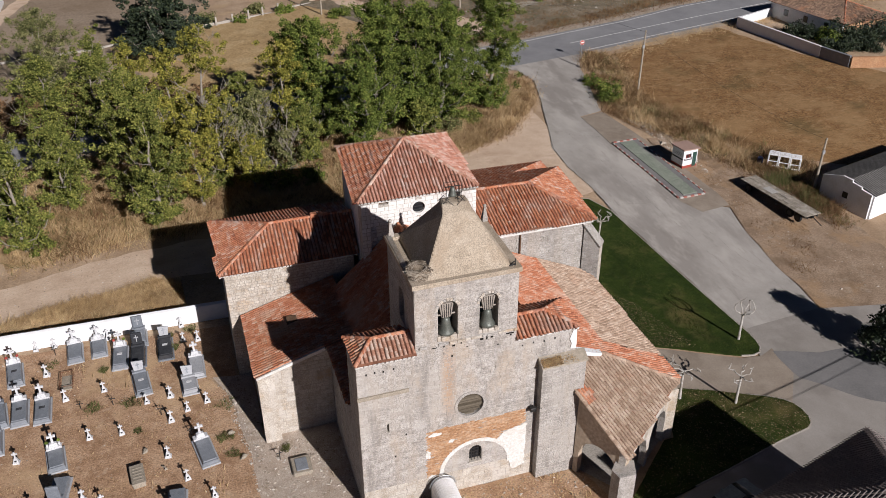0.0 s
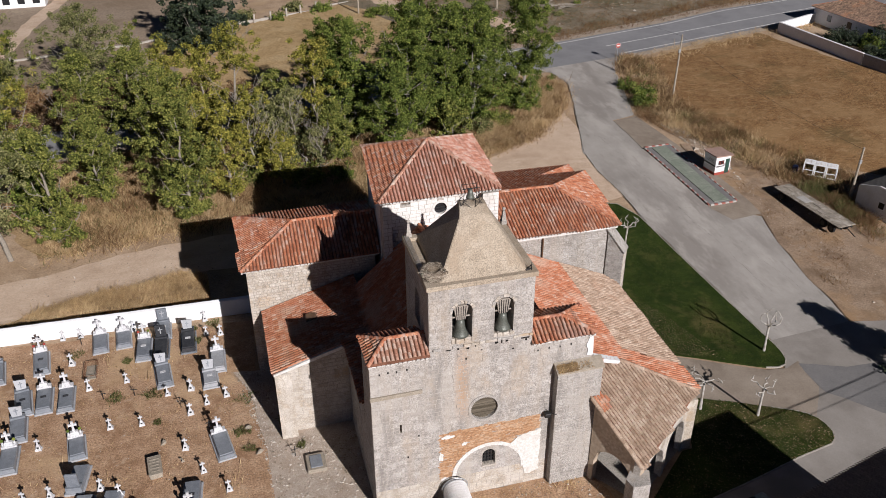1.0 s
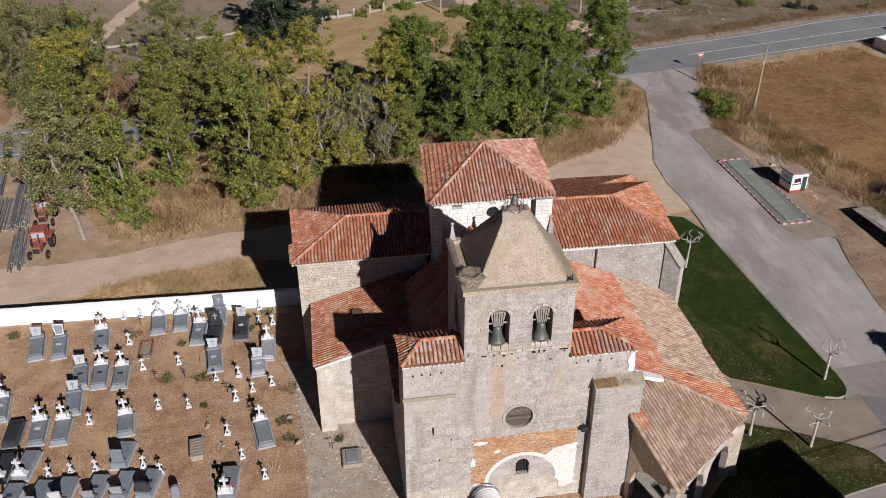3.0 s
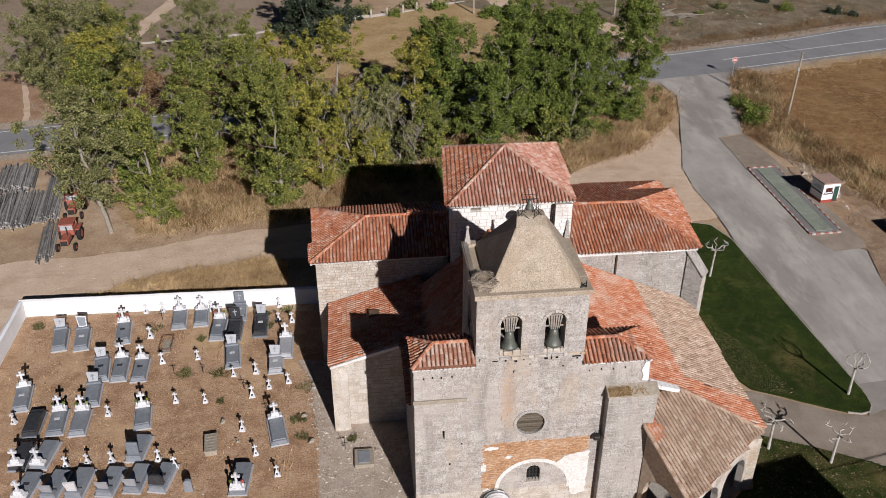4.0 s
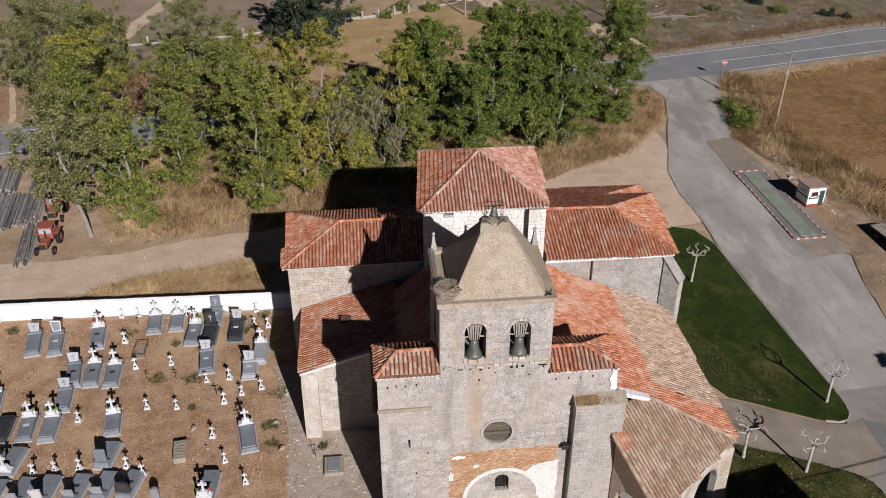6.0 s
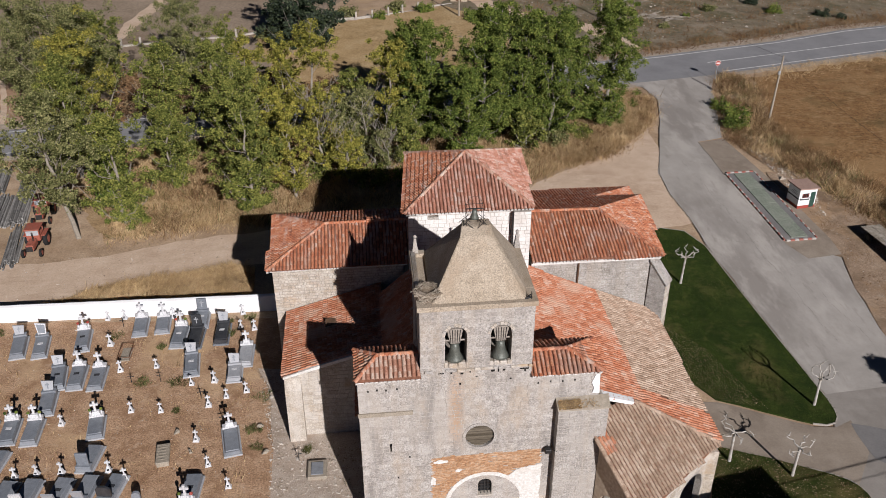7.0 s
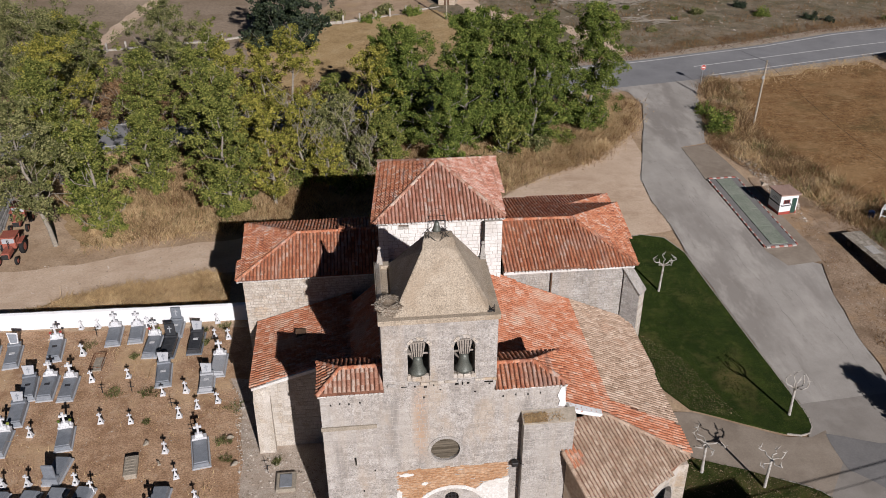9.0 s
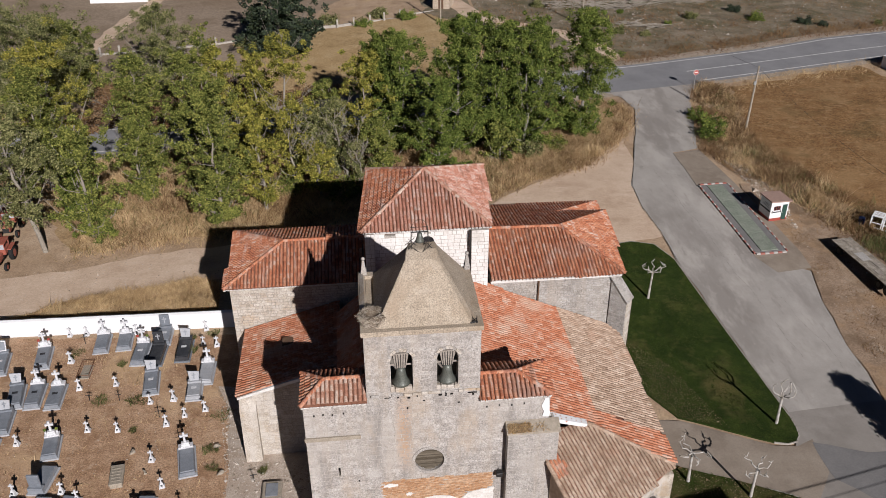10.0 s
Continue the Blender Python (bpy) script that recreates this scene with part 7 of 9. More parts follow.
# heaps of pale dead branches in the scrubland
def brush_heap(x, y, r, n, seed):
    q = random.Random(seed)
    t = thing("brush_heap", x, y, gz(x, y), "heap of pale dead branches in the scrubland", "brush heap", "heaps of dead branches")
    bm = bmesh.new()
    for i in range(n):
        a, f = q.uniform(0, 6.28), math.sqrt(q.random()) * r
        c = Vector((x + f * 1.8 * math.cos(a), y + f * 0.7 * math.sin(a), gz(x, y) + q.uniform(0.05, 0.6)))
        d = Vector((q.uniform(-1, 1), q.uniform(-0.35, 0.35), q.uniform(-0.15, 0.15))).normalized() * q.uniform(0.6, 1.6)
        tube(bm, [c - d, c + d], [0.07, 0.03], 4)
    tagged(part("branch_mass", bm, M_BARK_PALE, t), kind="stuff")


for i, (x, y, r, n) in enumerate(((50.0, 152.0, 3.0, 90), (57.5, 150.5, 3.2, 110), (65.5, 153.0, 3.0, 100), (56.5, 138.5, 1.4, 36), (72.0, 152.5, 2.4, 60), (60.5, 137.0, 0.9, 20))):
    brush_heap(x, y, r, n, 700 + i)

# thin trees with few leaves and many bare branches
for i, (x, y, h, R) in enumerate(((3.6, 87.0, 9.5, 2.6), (8.2, 90.5, 9.0, 2.6), (6.2, 84.8, 6.0, 1.9), (10.6, 86.5, 5.5, 1.8))):
    tree(x, y, h, R, (M_LEAF_YELLOW, M_LEAF_GREY)[i % 2], M_BARK_PALE, "thin tree with bare pale branches and few leaves", 620 + i, base=0.2, clumps=26, per=50, size=0.11, bare=18, name="thin_tree")

# ---- cemetery ----
def whitewashed_wall(name, a, b, h, t, label):
    a, b = Vector(a), Vector(b)
    d = (b - a).normalized()
    n = Vector((-d.y, d.x)) * t / 2
    L = (b - a).length
    verts, faces = [], []
    k = max(2, int(L / 0.8))
    q = random.Random(int(L * 7))
    for i in range(k + 1):
        p = a + d * L * i / k
        hh = h + q.uniform(-0.02, 0.02)
        z = gz(p.x, p.y)
        for s, zz, w in ((-1, -0.1, 1.0), (-1, hh, 1.0), (-1, hh + 0.002, 1.25), (-1, hh + 0.08, 1.25), (0, hh + 0.17, 0), (1, hh + 0.08, 1.25), (1, hh + 0.002, 1.25), (1, hh, 1.0), (1, -0.1, 1.0)):
            v = p + n * s * w
            verts.append((v.x, v.y, z + zz))
        if i:
            o, e = 9 * (i - 1), 9 * i
            faces += [(o + j, e + j, e + j + 1, o + j + 1) for j in range(8)]
    m = 9 * k
    faces += [tuple(range(9)), tuple(m + j for j in range(8, -1, -1))]
    tagged(mesh(name, verts, faces, M_WHITEWASH), label, "wall", kind="structure")


whitewashed_wall("wall_north", (-24.25, 62.0), (0.95, 61.35), 1.45, 0.34, "whitewashed cemetery wall with a rounded coping")
whitewashed_wall("wall_west", (-24.1, 61.8), (-24.1, 28.0), 1.45, 0.34, "whitewashed cemetery side wall")


def cross_bm(bm, h, w, t, z0, y=0.0, splay=0.35):
    """A latin cross with flared ends, standing at z0."""
    a = t * 1.0
    zc = z0 + h * 0.66
    f = a * splay
    prism(bm, [(-a - f * 0.6, z0), (a + f * 0.6, z0), (a, zc - a), (w / 2, zc - a - f), (w / 2, zc + a + f), (a, zc + a), (a + f, z0 + h), (-a - f, z0 + h), (-a, zc + a), (-w / 2, zc + a + f), (-w / 2, zc - a - f), (-a, zc - a)], y - t, y + t, "y")
    return bm


def grave(hx, hy, fx, fy, style, body_mat, label, w=1.05):
    """A grave: plinth, coffer and cover slab, with what stands at its head."""
    head, foot = Vector((hx, hy)), Vector((fx, fy))
    d = (head - foot).normalized()
    L = min(2.75, max(1.9, (head - foot).length))
    turn = math.degrees(math.atan2(-d.x, d.y))
    z = gz(hx, hy) + 0.05
    g = thing("grave", foot.x, foot.y, z, label, "grave", "graves in the cemetery", turn)
    m = pose(foot.x, foot.y, z, 0, 0, turn)
    q = random.Random(int(hx * 13 + hy * 7))

    def put(name, bm, mat, lab="", parent=None):
        bmesh.ops.transform(bm, matrix=m, verts=bm.verts)
        return part(name, bm, mat, parent or g, lab)
    if style == "old":
        put("slab", boxed(-0.45, 0.45, 0, 1.85, 0.28, 0.42, 0.04), M_OLD_STONE, "lichen-grown carved slab")
        put("base", boxed(-0.4, 0.4, 0.05, 1.8, -0.05, 0.28, 0.02), M_OLD_STONE)
        for k in range(5):
            put("carving", boxed(-0.32, 0.32, 0.3 + 0.28 * k, 0.4 + 0.28 * k, 0.415, 0.445, 0.01), M_OLD_STONE)
        return
    trim = M_GRANITE_LIGHT if body_mat is not M_GRANITE_DARK else M_GRANITE
    hh = q.uniform(0.34, 0.46)
    put("plinth", boxed(-w / 2 - 0.1, w / 2 + 0.1, -0.12, L + 0.1, -0.08, 0.12, 0.02), trim, "pale granite plinth")
    bm = bmesh.new()
    frustum(bm, -w / 2, w / 2, 0, L, 0.12, hh, 0.04)
    put("coffer", bm, body_mat)
    bm = bmesh.new()
    box(bm, -w / 2 + 0.06, w / 2 - 0.06, 0.1, L - 0.45, hh, hh + 0.09, 0.025)
    put("cover_slab", bm, body_mat, "polished granite cover slab")
    if style == "flat":
        return
    put("head_block", boxed(-w / 2 + 0.02, w / 2 - 0.02, L - 0.42, L + 0.02, hh, hh + 0.2, 0.02), M_WHITE_STONE if style in ("cross", "ornate") else body_mat)
    zt = hh + 0.2
    if style in ("cross", "ornate"):
        bm = bmesh.new()
        frustum(bm, -0.3, 0.3, L - 0.38, L - 0.04, zt, zt + 0.3, 0.06)
        put("pedestal", bm, M_WHITE_STONE)
        put("cross", cross_bm(bmesh.new(), 0.85, 0.55, 0.065, zt + 0.3, L - 0.2), M_WHITE_STONE, "white marble cross")
        if style == "ornate":
            for s in (-1, 1):
                put("vase", lathe(bmesh.new(), [(0.06, 0), (0.09, 0.12), (0.05, 0.25), (0.1, 0.34)], 10, pose(s * 0.38, L - 0.2, zt)), M_WHITE_STONE)
                bm = bmesh.new()
                bmesh.ops.create_icosphere(bm, subdivisions=1, radius=0.13, matrix=pose(s * 0.38, L - 0.2, zt + 0.42))
                put("flowers", bm, (M_LEAF_DARK, M_RED_PAINT)[q.random() < 0.3])
    elif style == "book":
        bm = bmesh.new()
        prism(bm, [(-0.33, 0), (0.33, 0), (0.42, 0.68), (-0.42, 0.78)], -0.06, 0.06, "y")
        bmesh.ops.transform(bm, matrix=pose(0, L - 0.2, zt, -18, 0, 0), verts=bm.verts)
        hs = put("headstone", bm, M_GRANITE_LIGHT, "slanted pale headstone")
        bm = cross_bm(bmesh.new(), 0.45, 0.26, 0.03, 0.14, -0.07)
        bmesh.ops.transform(bm, matrix=pose(0, L - 0.2, zt, -18, 0, 0), verts=bm.verts)
        put("inlaid_cross", bm, M_GRANITE, "", hs)
    elif style == "frame":
        bm = bmesh.new()
        prism(bm, [(-0.28, 0), (0.34, 0), (0.4, 0.85), (-0.4, 1.0)], -0.06, 0.06, "y")
        bmesh.ops.transform(bm, matrix=pose(0, L - 0.2, zt, -14, 0, 0), verts=bm.verts)
        hs = put("headstone", bm, M_WHITE_STONE, "white-edged headstone")
        bm = bmesh.new()
        prism(bm, [(-0.22, 0.08), (0.27, 0.08), (0.31, 0.76), (-0.31, 0.88)], -0.075, -0.05, "y")
        bmesh.ops.transform(bm, matrix=pose(0, L - 0.2, zt, -14, 0, 0), verts=bm.verts)
        put("face_panel", bm, M_GRANITE, "", hs)
    elif style == "tall":
        hs = put("headstone", boxed(-0.4, 0.4, L - 0.3, L - 0.1, zt, zt + 1.05, 0.05), body_mat, "upright granite headstone")
        put("carved_cross", cross_bm(bmesh.new(), 0.6, 0.34, 0.03, zt + 0.3, L - 0.31), M_GRANITE_LIGHT, "", hs)
    elif style == "round":
        bm = bmesh.new()
        arc = [(0.48 * math.cos(math.pi * i / 10), 0.55 + 0.28 * math.sin(math.pi * i / 10)) for i in range(11)]
        prism(bm, [(-0.48, 0), (0.48, 0)] + arc, -0.08, 0.08, "y")
        bmesh.ops.transform(bm, matrix=pose(0, L - 0.2, zt), verts=bm.verts)
        put("headstone", bm, M_GRANITE_DARK, "dark round-topped headstone")
    if q.random() < 0.5:
        put("plaque", boxed(-0.2, 0.2, L * 0.45, L * 0.45 + 0.26, hh + 0.088, hh + 0.112, 0.01), (M_WHITE_STONE, M_GRANITE_DARK)[q.random() < 0.4])


GREY, DARKG, LIGHTG = M_GRANITE, M_GRANITE_DARK, M_GRANITE_LIGHT
grave_labels = {"cross": "grey granite grave with a white marble cross", "ornate": "grey granite grave with white cross and vases", "book": "grey granite grave with a slanted headstone",
                "frame": "grey granite grave with a white-edged headstone", "tall": "granite grave with an upright headstone", "round": "granite grave with a dark round-topped headstone",
                "flat": "flat granite grave slab without headstone", "old": "lichen-grown old carved stone slab"}
back_row = [(-20.36, 59.4, -19.9, 56.6, "book", GREY), (-18.6, 59.2, -18.2, 56.5, "frame", GREY), (-15.45, 59.7, -15.1, 57.0, "ornate", GREY), (-11.13, 61.0, -10.95, 58.6, "cross", GREY),
            (-9.35, 61.0, -9.2, 58.8, "cross", GREY), (-7.62, 59.6, -7.7, 56.7, "ornate", GREY), (-6.2, 61.4, -6.15, 59.2, "tall", GREY), (-6.27, 59.0, -6.35, 56.5, "tall", DARKG), (-4.25, 59.5, -4.25, 56.8, "book", DARKG)]
second_row = [(-16.17, 55.0, -15.75, 52.4, "book", GREY), (-14.62, 55.0, -14.45, 52.3, "cross", GREY), (-13.06, 54.76, -12.95, 52.1, "cross", GREY), (-16.05, 52.0, -15.8, 49.6, "book", GREY),
              (-21.17, 52.3, -20.75, 49.6, "cross", GREY), (-6.3, 55.6, -6.0, 53.0, "book", GREY), (-2.1, 56.4, -2.1, 53.8, "cross", LIGHTG), (-2.8, 53.9, -2.7, 52.0, "book", LIGHTG)]
third_row = [(-19.34, 49.26, -19.26, 46.8, "flat", DARKG), (-17.8, 49.3, -17.6, 46.8, "ornate", GREY), (-16.15, 49.1, -16.05, 46.6, "ornate", GREY), (-11.95, 49.0, -11.65, 46.8, "ornate", GREY),
             (-2.45, 46.9, -1.95, 44.2, "cross", GREY), (-6.72, 45.48, -6.51, 43.6, "old", GREY)]
front_row = [(-11.6, 43.6, -11.3, 45.9, "tall", GREY), (-9.6, 40.7, -9.1, 43.0, "round", GREY), (-11.2, 40.8, -10.85, 43.1, "book", GREY), (-12.9, 40.7, -12.5, 43.0, "book", GREY), (-14.8, 40.7, -14.5, 43.1, "frame", GREY),
             (-16.4, 40.8, -16.0, 43.1, "book", GREY), (-17.8, 43.6, -17.5, 46.0, "cross", GREY), (-19.15, 43.6, -19.1, 45.9, "cross", DARKG), (-4.4, 39.9, -4.2, 42.4, "ornate", GREY), (-18.15, 40.8, -17.8, 43.1, "cross", GREY)]
for row in (back_row, second_row, third_row, front_row):
    for hx, hy, fx, fy, style, mat in row:
        grave(hx, hy, fx, fy, style, mat, grave_labels[style])


def small_cross():
    """A white cross on a tapered white pedestal."""
    c = thing("grave_cross", 0, 0, 0, "small white stone cross on a tapered pedestal", "grave cross", "white grave crosses")
    bm = bmesh.new()
    frustum(bm, -0.32, 0.32, -0.26, 0.26, -0.06, 0.16, 0.03)
    part("foot_block", bm, M_WHITE_STONE, c)
    bm = bmesh.new()
    frustum(bm, -0.24, 0.24, -0.19, 0.19, 0.16, 0.62, 0.1)
    part("pedestal", bm, M_WHITE_STONE, c)
    part("cross", cross_bm(bmesh.new(), 0.72, 0.5, 0.06, 0.62), M_WHITE_STONE, c)
    part("name_plate", boxed(-0.1, 0.1, -0.24, -0.16, 0.28, 0.44, 0.01), M_GRANITE_DARK, c)
    return c


cross_places = [(-13.0, 57.67), (-11.51, 54.24), (-8.83, 54.44), (-4.16, 52.21), (-3.09, 50.31), (-4.26, 49.48), (-1.66, 50.81), (-5.84, 52.06), (-2.88, 58.93), (-1.75, 58.65), (-9.74, 49.45), (-7.61, 49.22),
                (-4.64, 45.94), (-3.53, 43.45), (-1.96, 41.37), (-14.34, 48.55), (-20.79, 48.41), (-14.65, 43.8), (-13.06, 43.75), (-16.0, 43.6), (-8.76, 42.76), (-10.0, 43.6), (-12.66, 61.3), (-14.04, 61.3), (-2.9, 61.0), (-8.6, 61.1)]
first = small_cross()
q = random.Random(4)
for i, (x, y) in enumerate(cross_places):
    m = pose(x, y, gz(x, y) + 0.06, q.uniform(-3, 3), q.uniform(-3, 3), q.uniform(-14, 14)) @ Matrix.Scale(q.uniform(0.78, 0.95), 4)
    if i == 0:
        first.matrix_basis = m
    else:
        copy_thing(first, m)

# stele, cistern cover, stone fragments
st = thing("stele", -7.55, 40.6, 0.25, "small round-topped grey stele", "stele")
arc = [(0.26 * math.cos(math.pi * i / 10), 0.75 + 0.26 * math.sin(math.pi * i / 10)) for i in range(11)]
bm = prism(bmesh.new(), [(-0.26, -0.1), (0.26, -0.1)] + arc, -0.1, 0.1, "y")
bmesh.ops.transform(bm, matrix=pose(-7.55, 40.6, 0.25), verts=bm.verts)
part("stone", bm, M_GRANITE, st)
cs = thing("cistern_cover", 3.75, 42.2, 0.26, "low stone cistern with a dark metal lid", "cistern")
part("kerb_ring", boxed(3.1, 4.4, 41.4, 43.0, 0.2, 0.5, 0.06), M_OLD_STONE, cs)
part("lid", boxed(3.35, 4.15, 41.6, 42.75, 0.5, 0.56, 0.03), M_GRANITE, cs, "dark grey metal lid")
for i, (x, y) in enumerate(((-0.3, 46.9), (0.2, 44.3), (-6.1, 46.9), (-4.9, 44.9))):
    f = thing("stone_fragment", x, y, gz(x, y) + 0.05, "weathered stone fragment lying in the soil", "stone", "stone fragments")
    bm = bmesh.new()
    bmesh.ops.create_icosphere(bm, subdivisions=2, radius=0.2, matrix=pose(x, y, gz(x, y) + 0.1, 0, 0, 40 * i) @ Matrix.Diagonal((1.3, 0.7, 0.7, 1)))
    for v in bm.verts:
        v.co += 0.14 * noise.noise_vector(v.co * 5 + Vector((i, 0, 0)))
    part("stone", bm, M_OLD_STONE, f)


def iron_cross(x, y, h, turn, label):
    z = gz(x, y) + 0.05
    t = thing("iron_cross", x, y, z, label, "iron cross", "rusty iron crosses", turn)
    m = pose(x, y, z, 0, 0, turn)
    part("upright", tube(bmesh.new(), [m @ Vector((0, 0, -0.1)), m @ Vector((0, 0, h))], [0.028, 0.024], 6), M_IRON, t)
    part("arm", tube(bmesh.new(), [m @ Vector((-0.24, 0, h * 0.68)), m @ Vector((0.24, 0, h * 0.68))], [0.024, 0.024], 6), M_IRON, t)
    bm = bmesh.new()
    bmesh.ops.create_icosphere(bm, subdivisions=1, radius=0.06, matrix=m @ Matrix.Translation((0, 0, h * 0.68)))
    part("boss", bm, M_IRON, t)


for x, y, h, a in ((-12.5, 60.1, 1.0, 8), (-8.2, 52.6, 0.9, -12), (-4.9, 50.4, 0.9, 5), (-3.0, 47.6, 0.8, 15), (-10.4, 52.8, 0.8, -5), (2.5, 43.3, 0.9, 10)):
    iron_cross(x, y, h, a, "rusty wrought-iron grave cross")
rail = thing("grave_railing", -11.5, 56.3, gz(-11.5, 56.3) + 0.05, "low rusty iron railing round an old grave", "railing")
rz = gz(-11.5, 56.3) + 0.05
for x in (-11.95, -11.05):
    part("side_rail", tube(bmesh.new(), [(x, 55.4, rz + 0.4), (x, 57.2, rz + 0.4)], [0.02, 0.02], 5), M_RUST_IRON, rail)
    for k in range(7):
        y = 55.4 + 0.3 * k
        part("picket", tube(bmesh.new(), [(x, y, rz - 0.05), (x, y, rz + 0.5)], [0.016, 0.01], 5), M_RUST_IRON, rail)
for y in (55.4, 57.2):
    part("end_rail", tube(bmesh.new(), [(-11.95, y, rz + 0.4), (-11.05, y, rz + 0.4)], [0.02, 0.02], 5), M_RUST_IRON, rail)
part("grave_bed", boxed(-11.9, -11.1, 55.45, 57.15, rz - 0.05, rz + 0.06, 0.03), M_OLD_STONE, rail, "low weathered stone bed")

# ---- weighbridge, hut and street things ----
wz = gz(48.5, 73.4) + 0.09
wb = thing("weighbridge", 48.45, 73.35, wz, "green-grey vehicle weighbridge edged with red and white blocks", "weighbridge", "", 2.2)
wm = pose(48.45, 73.35, wz, 0, 0, 2.2) @ pose(0, 0, 0, math.degrees(math.atan((gz(48.2, 80) - gz(48.7, 66.6)) / 13.4)), 0, 0)


def wput(name, bm, mat, label="", parent=None):
    bmesh.ops.transform(bm, matrix=wm, verts=bm.verts)
    return part(name, bm, mat, parent or wb, label)


wput("pit_frame", boxed(-1.55, 1.55, -6.6, 6.6, -0.2, 0.06, 0.02), M_PATCH, "dark grey concrete pit frame")
for k in range(4):
    wput("deck_plate", boxed(-0.85, 0.85, -6.45 + 3.23 * k, -6.45 + 3.23 * k + 3.2, 0.06, 0.12, 0.01), M_WEIGH, "green-grey deck plate")
for s in (-1, 1):
    for k in range(28):
        y = -6.75 + 0.48 * k
        wput("kerb_block", boxed(s * 1.62 - 0.08, s * 1.62 + 0.08, y + 0.05, y + 0.41, -0.15, 0.12, 0.02), (M_FADED_RED, M_FADED_WHITE)[k % 2])
for k in range(7):
    wput("kerb_block", boxed(-1.5 + 0.43 * k + 0.01, -1.5 + 0.43 * k + 0.42, 6.68, 6.9, -0.15, 0.12, 0.03), (M_FADED_RED, M_FADED_WHITE)[k % 2])
for k in range(7):
    wput("kerb_block", boxed(-1.5 + 0.43 * k + 0.01, -1.5 + 0.43 * k + 0.42, -6.9, -6.68, -0.15, 0.1, 0.03), (M_FADED_WHITE, M_FADED_RED)[k % 2])

hz = gz(51.7, 73) + 0.06
hut = thing("weighing_hut", 51.7, 73.2, hz, "small white weighing hut with a red base and flat roof", "hut", "", 8.0)
hm = pose(51.7, 73.2, hz, 0, 0, 8.0) @ Matrix.Diagonal((0.87, 0.9, 0.92, 1))


def hput(name, bm, mat, label="", parent=None):
    bmesh.ops.transform(bm, matrix=hm, verts=bm.verts)
    return part(name, bm, mat, parent or hut, label)


hput("masonry_block", boxed(-1.12, 1.12, -1.05, 1.05, 0.3, 2.3, 0.02), M_WHITE_PAINT, "whitewashed walls")
hput("base_band", boxed(-1.135, 1.135, -1.065, 1.065, -0.15, 0.3, 0.01), M_RED_PAINT, "red painted base")
bm = prism(bmesh.new(), [(-1.3, 2.32), (1.35, 2.2), (1.35, 2.32), (-1.3, 2.46)], -1.25, 1.25, "y")
hput("roof", bm, M_PINK_SLAB, "pinkish concrete roof slab")
door = hput("door", boxed(0.35, 0.95, -1.1, -1.04, 0.05, 1.85, 0.01), M_GREEN_DOOR, "dark green door")
hput("door_handle", boxed(0.42, 0.47, -1.13, -1.1, 0.9, 1.0, 0.005), M_STEEL, "", door)
win = hput("window", boxed(-0.75, 0.1, -1.09, -1.04, 1.25, 1.75, 0.01), M_GLASS, "dark window pane")
for k in range(4):
    hput("window_bar", boxed(-0.7 + 0.22 * k, -0.66 + 0.22 * k, -1.11, -1.08, 1.25, 1.75), M_RED_PAINT, "", win)
hput("stripe", boxed(-1.15, -1.1, -1.0, 1.0, 1.05, 1.2), M_GRANITE_DARK, "dark painted stripe")
for k, (x0, x1, z0, z1) in enumerate(((-0.95, -0.85, 0.95, 1.22), (0.14, 0.24, 0.95, 1.3), (-0.8, 0.1, 0.98, 1.1))):
    hput("sign_line", boxed(x0, x1, -1.085, -1.045, z0, z1), M_GRANITE_DARK)
hput("sign_panel", boxed(-1.145, -1.1, -0.8, 0.8, 1.35, 2.0, 0.01), M_WHITE_PAINT, "faded painted sign with unreadable lines")
for k in range(3):
    hput("sign_line", boxed(-1.155, -1.14, -0.7, 0.6 - 0.2 * k, 1.48 + 0.16 * k, 1.54 + 0.16 * k), M_GRANITE)


def pole(x, y, h, label, arms=True, lean=0.0):
    z = gz(x, y)
    p = thing("utility_pole", x, y, z, label, "utility pole", "utility poles")
    part("shaft", tube(bmesh.new(), [(x, y, z - 0.3), (x + lean * h, y, z + h)], [0.15, 0.1], 10), M_OLD_STONE, p)
    if arms:
        t = part("crossarm", boxed(x + lean * h - 0.5, x + lean * h + 0.5, y - 0.05, y + 0.05, z + h - 0.45, z + h - 0.33), M_IRON, p)
        for s in (-0.42, 0.0, 0.42):
            part("insulator", lathe(bmesh.new(), [(0.04, 0), (0.06, 0.08), (0.03, 0.16)], 8, pose(x + lean * h + s, y, z + h - 0.33)), M_WHITE_STONE, t)
    part("junction_box", boxed(x - 0.2, x + 0.1, y - 0.28, y - 0.1, z + h * 0.72, z + h * 0.72 + 0.4, 0.02), M_STEEL, p)
    return Vector((x + lean * h, y, z + h - 0.2))


tops = [pole(57.9, 94.4, 8.0, "tall grey utility pole in the verge", False, 0.02), pole(61.6, 63.9, 6.0, "grey utility pole beside the white shed", False, 0.02), pole(25.4, 144.4, 8.0, "grey utility pole in the meadow"), pole(48.6, 139.5, 9.0, "grey utility pole in the scrub"), pole(95, 150, 9.0, "grey utility pole in the scrub")]


def wire(a, b, sag):
    pts = [a.lerp(b, i / 16) - Vector((0, 0, sag * 4 * (i / 16) * (1 - i / 16))) for i in range(17)]
    w = thing("overhead_wire", a.x, a.y, a.z, "thin dark overhead wire between poles", "wire", "overhead wires")
    part("cable", tube(bmesh.new(), pts, [0.016] * 17, 4), M_IRON, w)


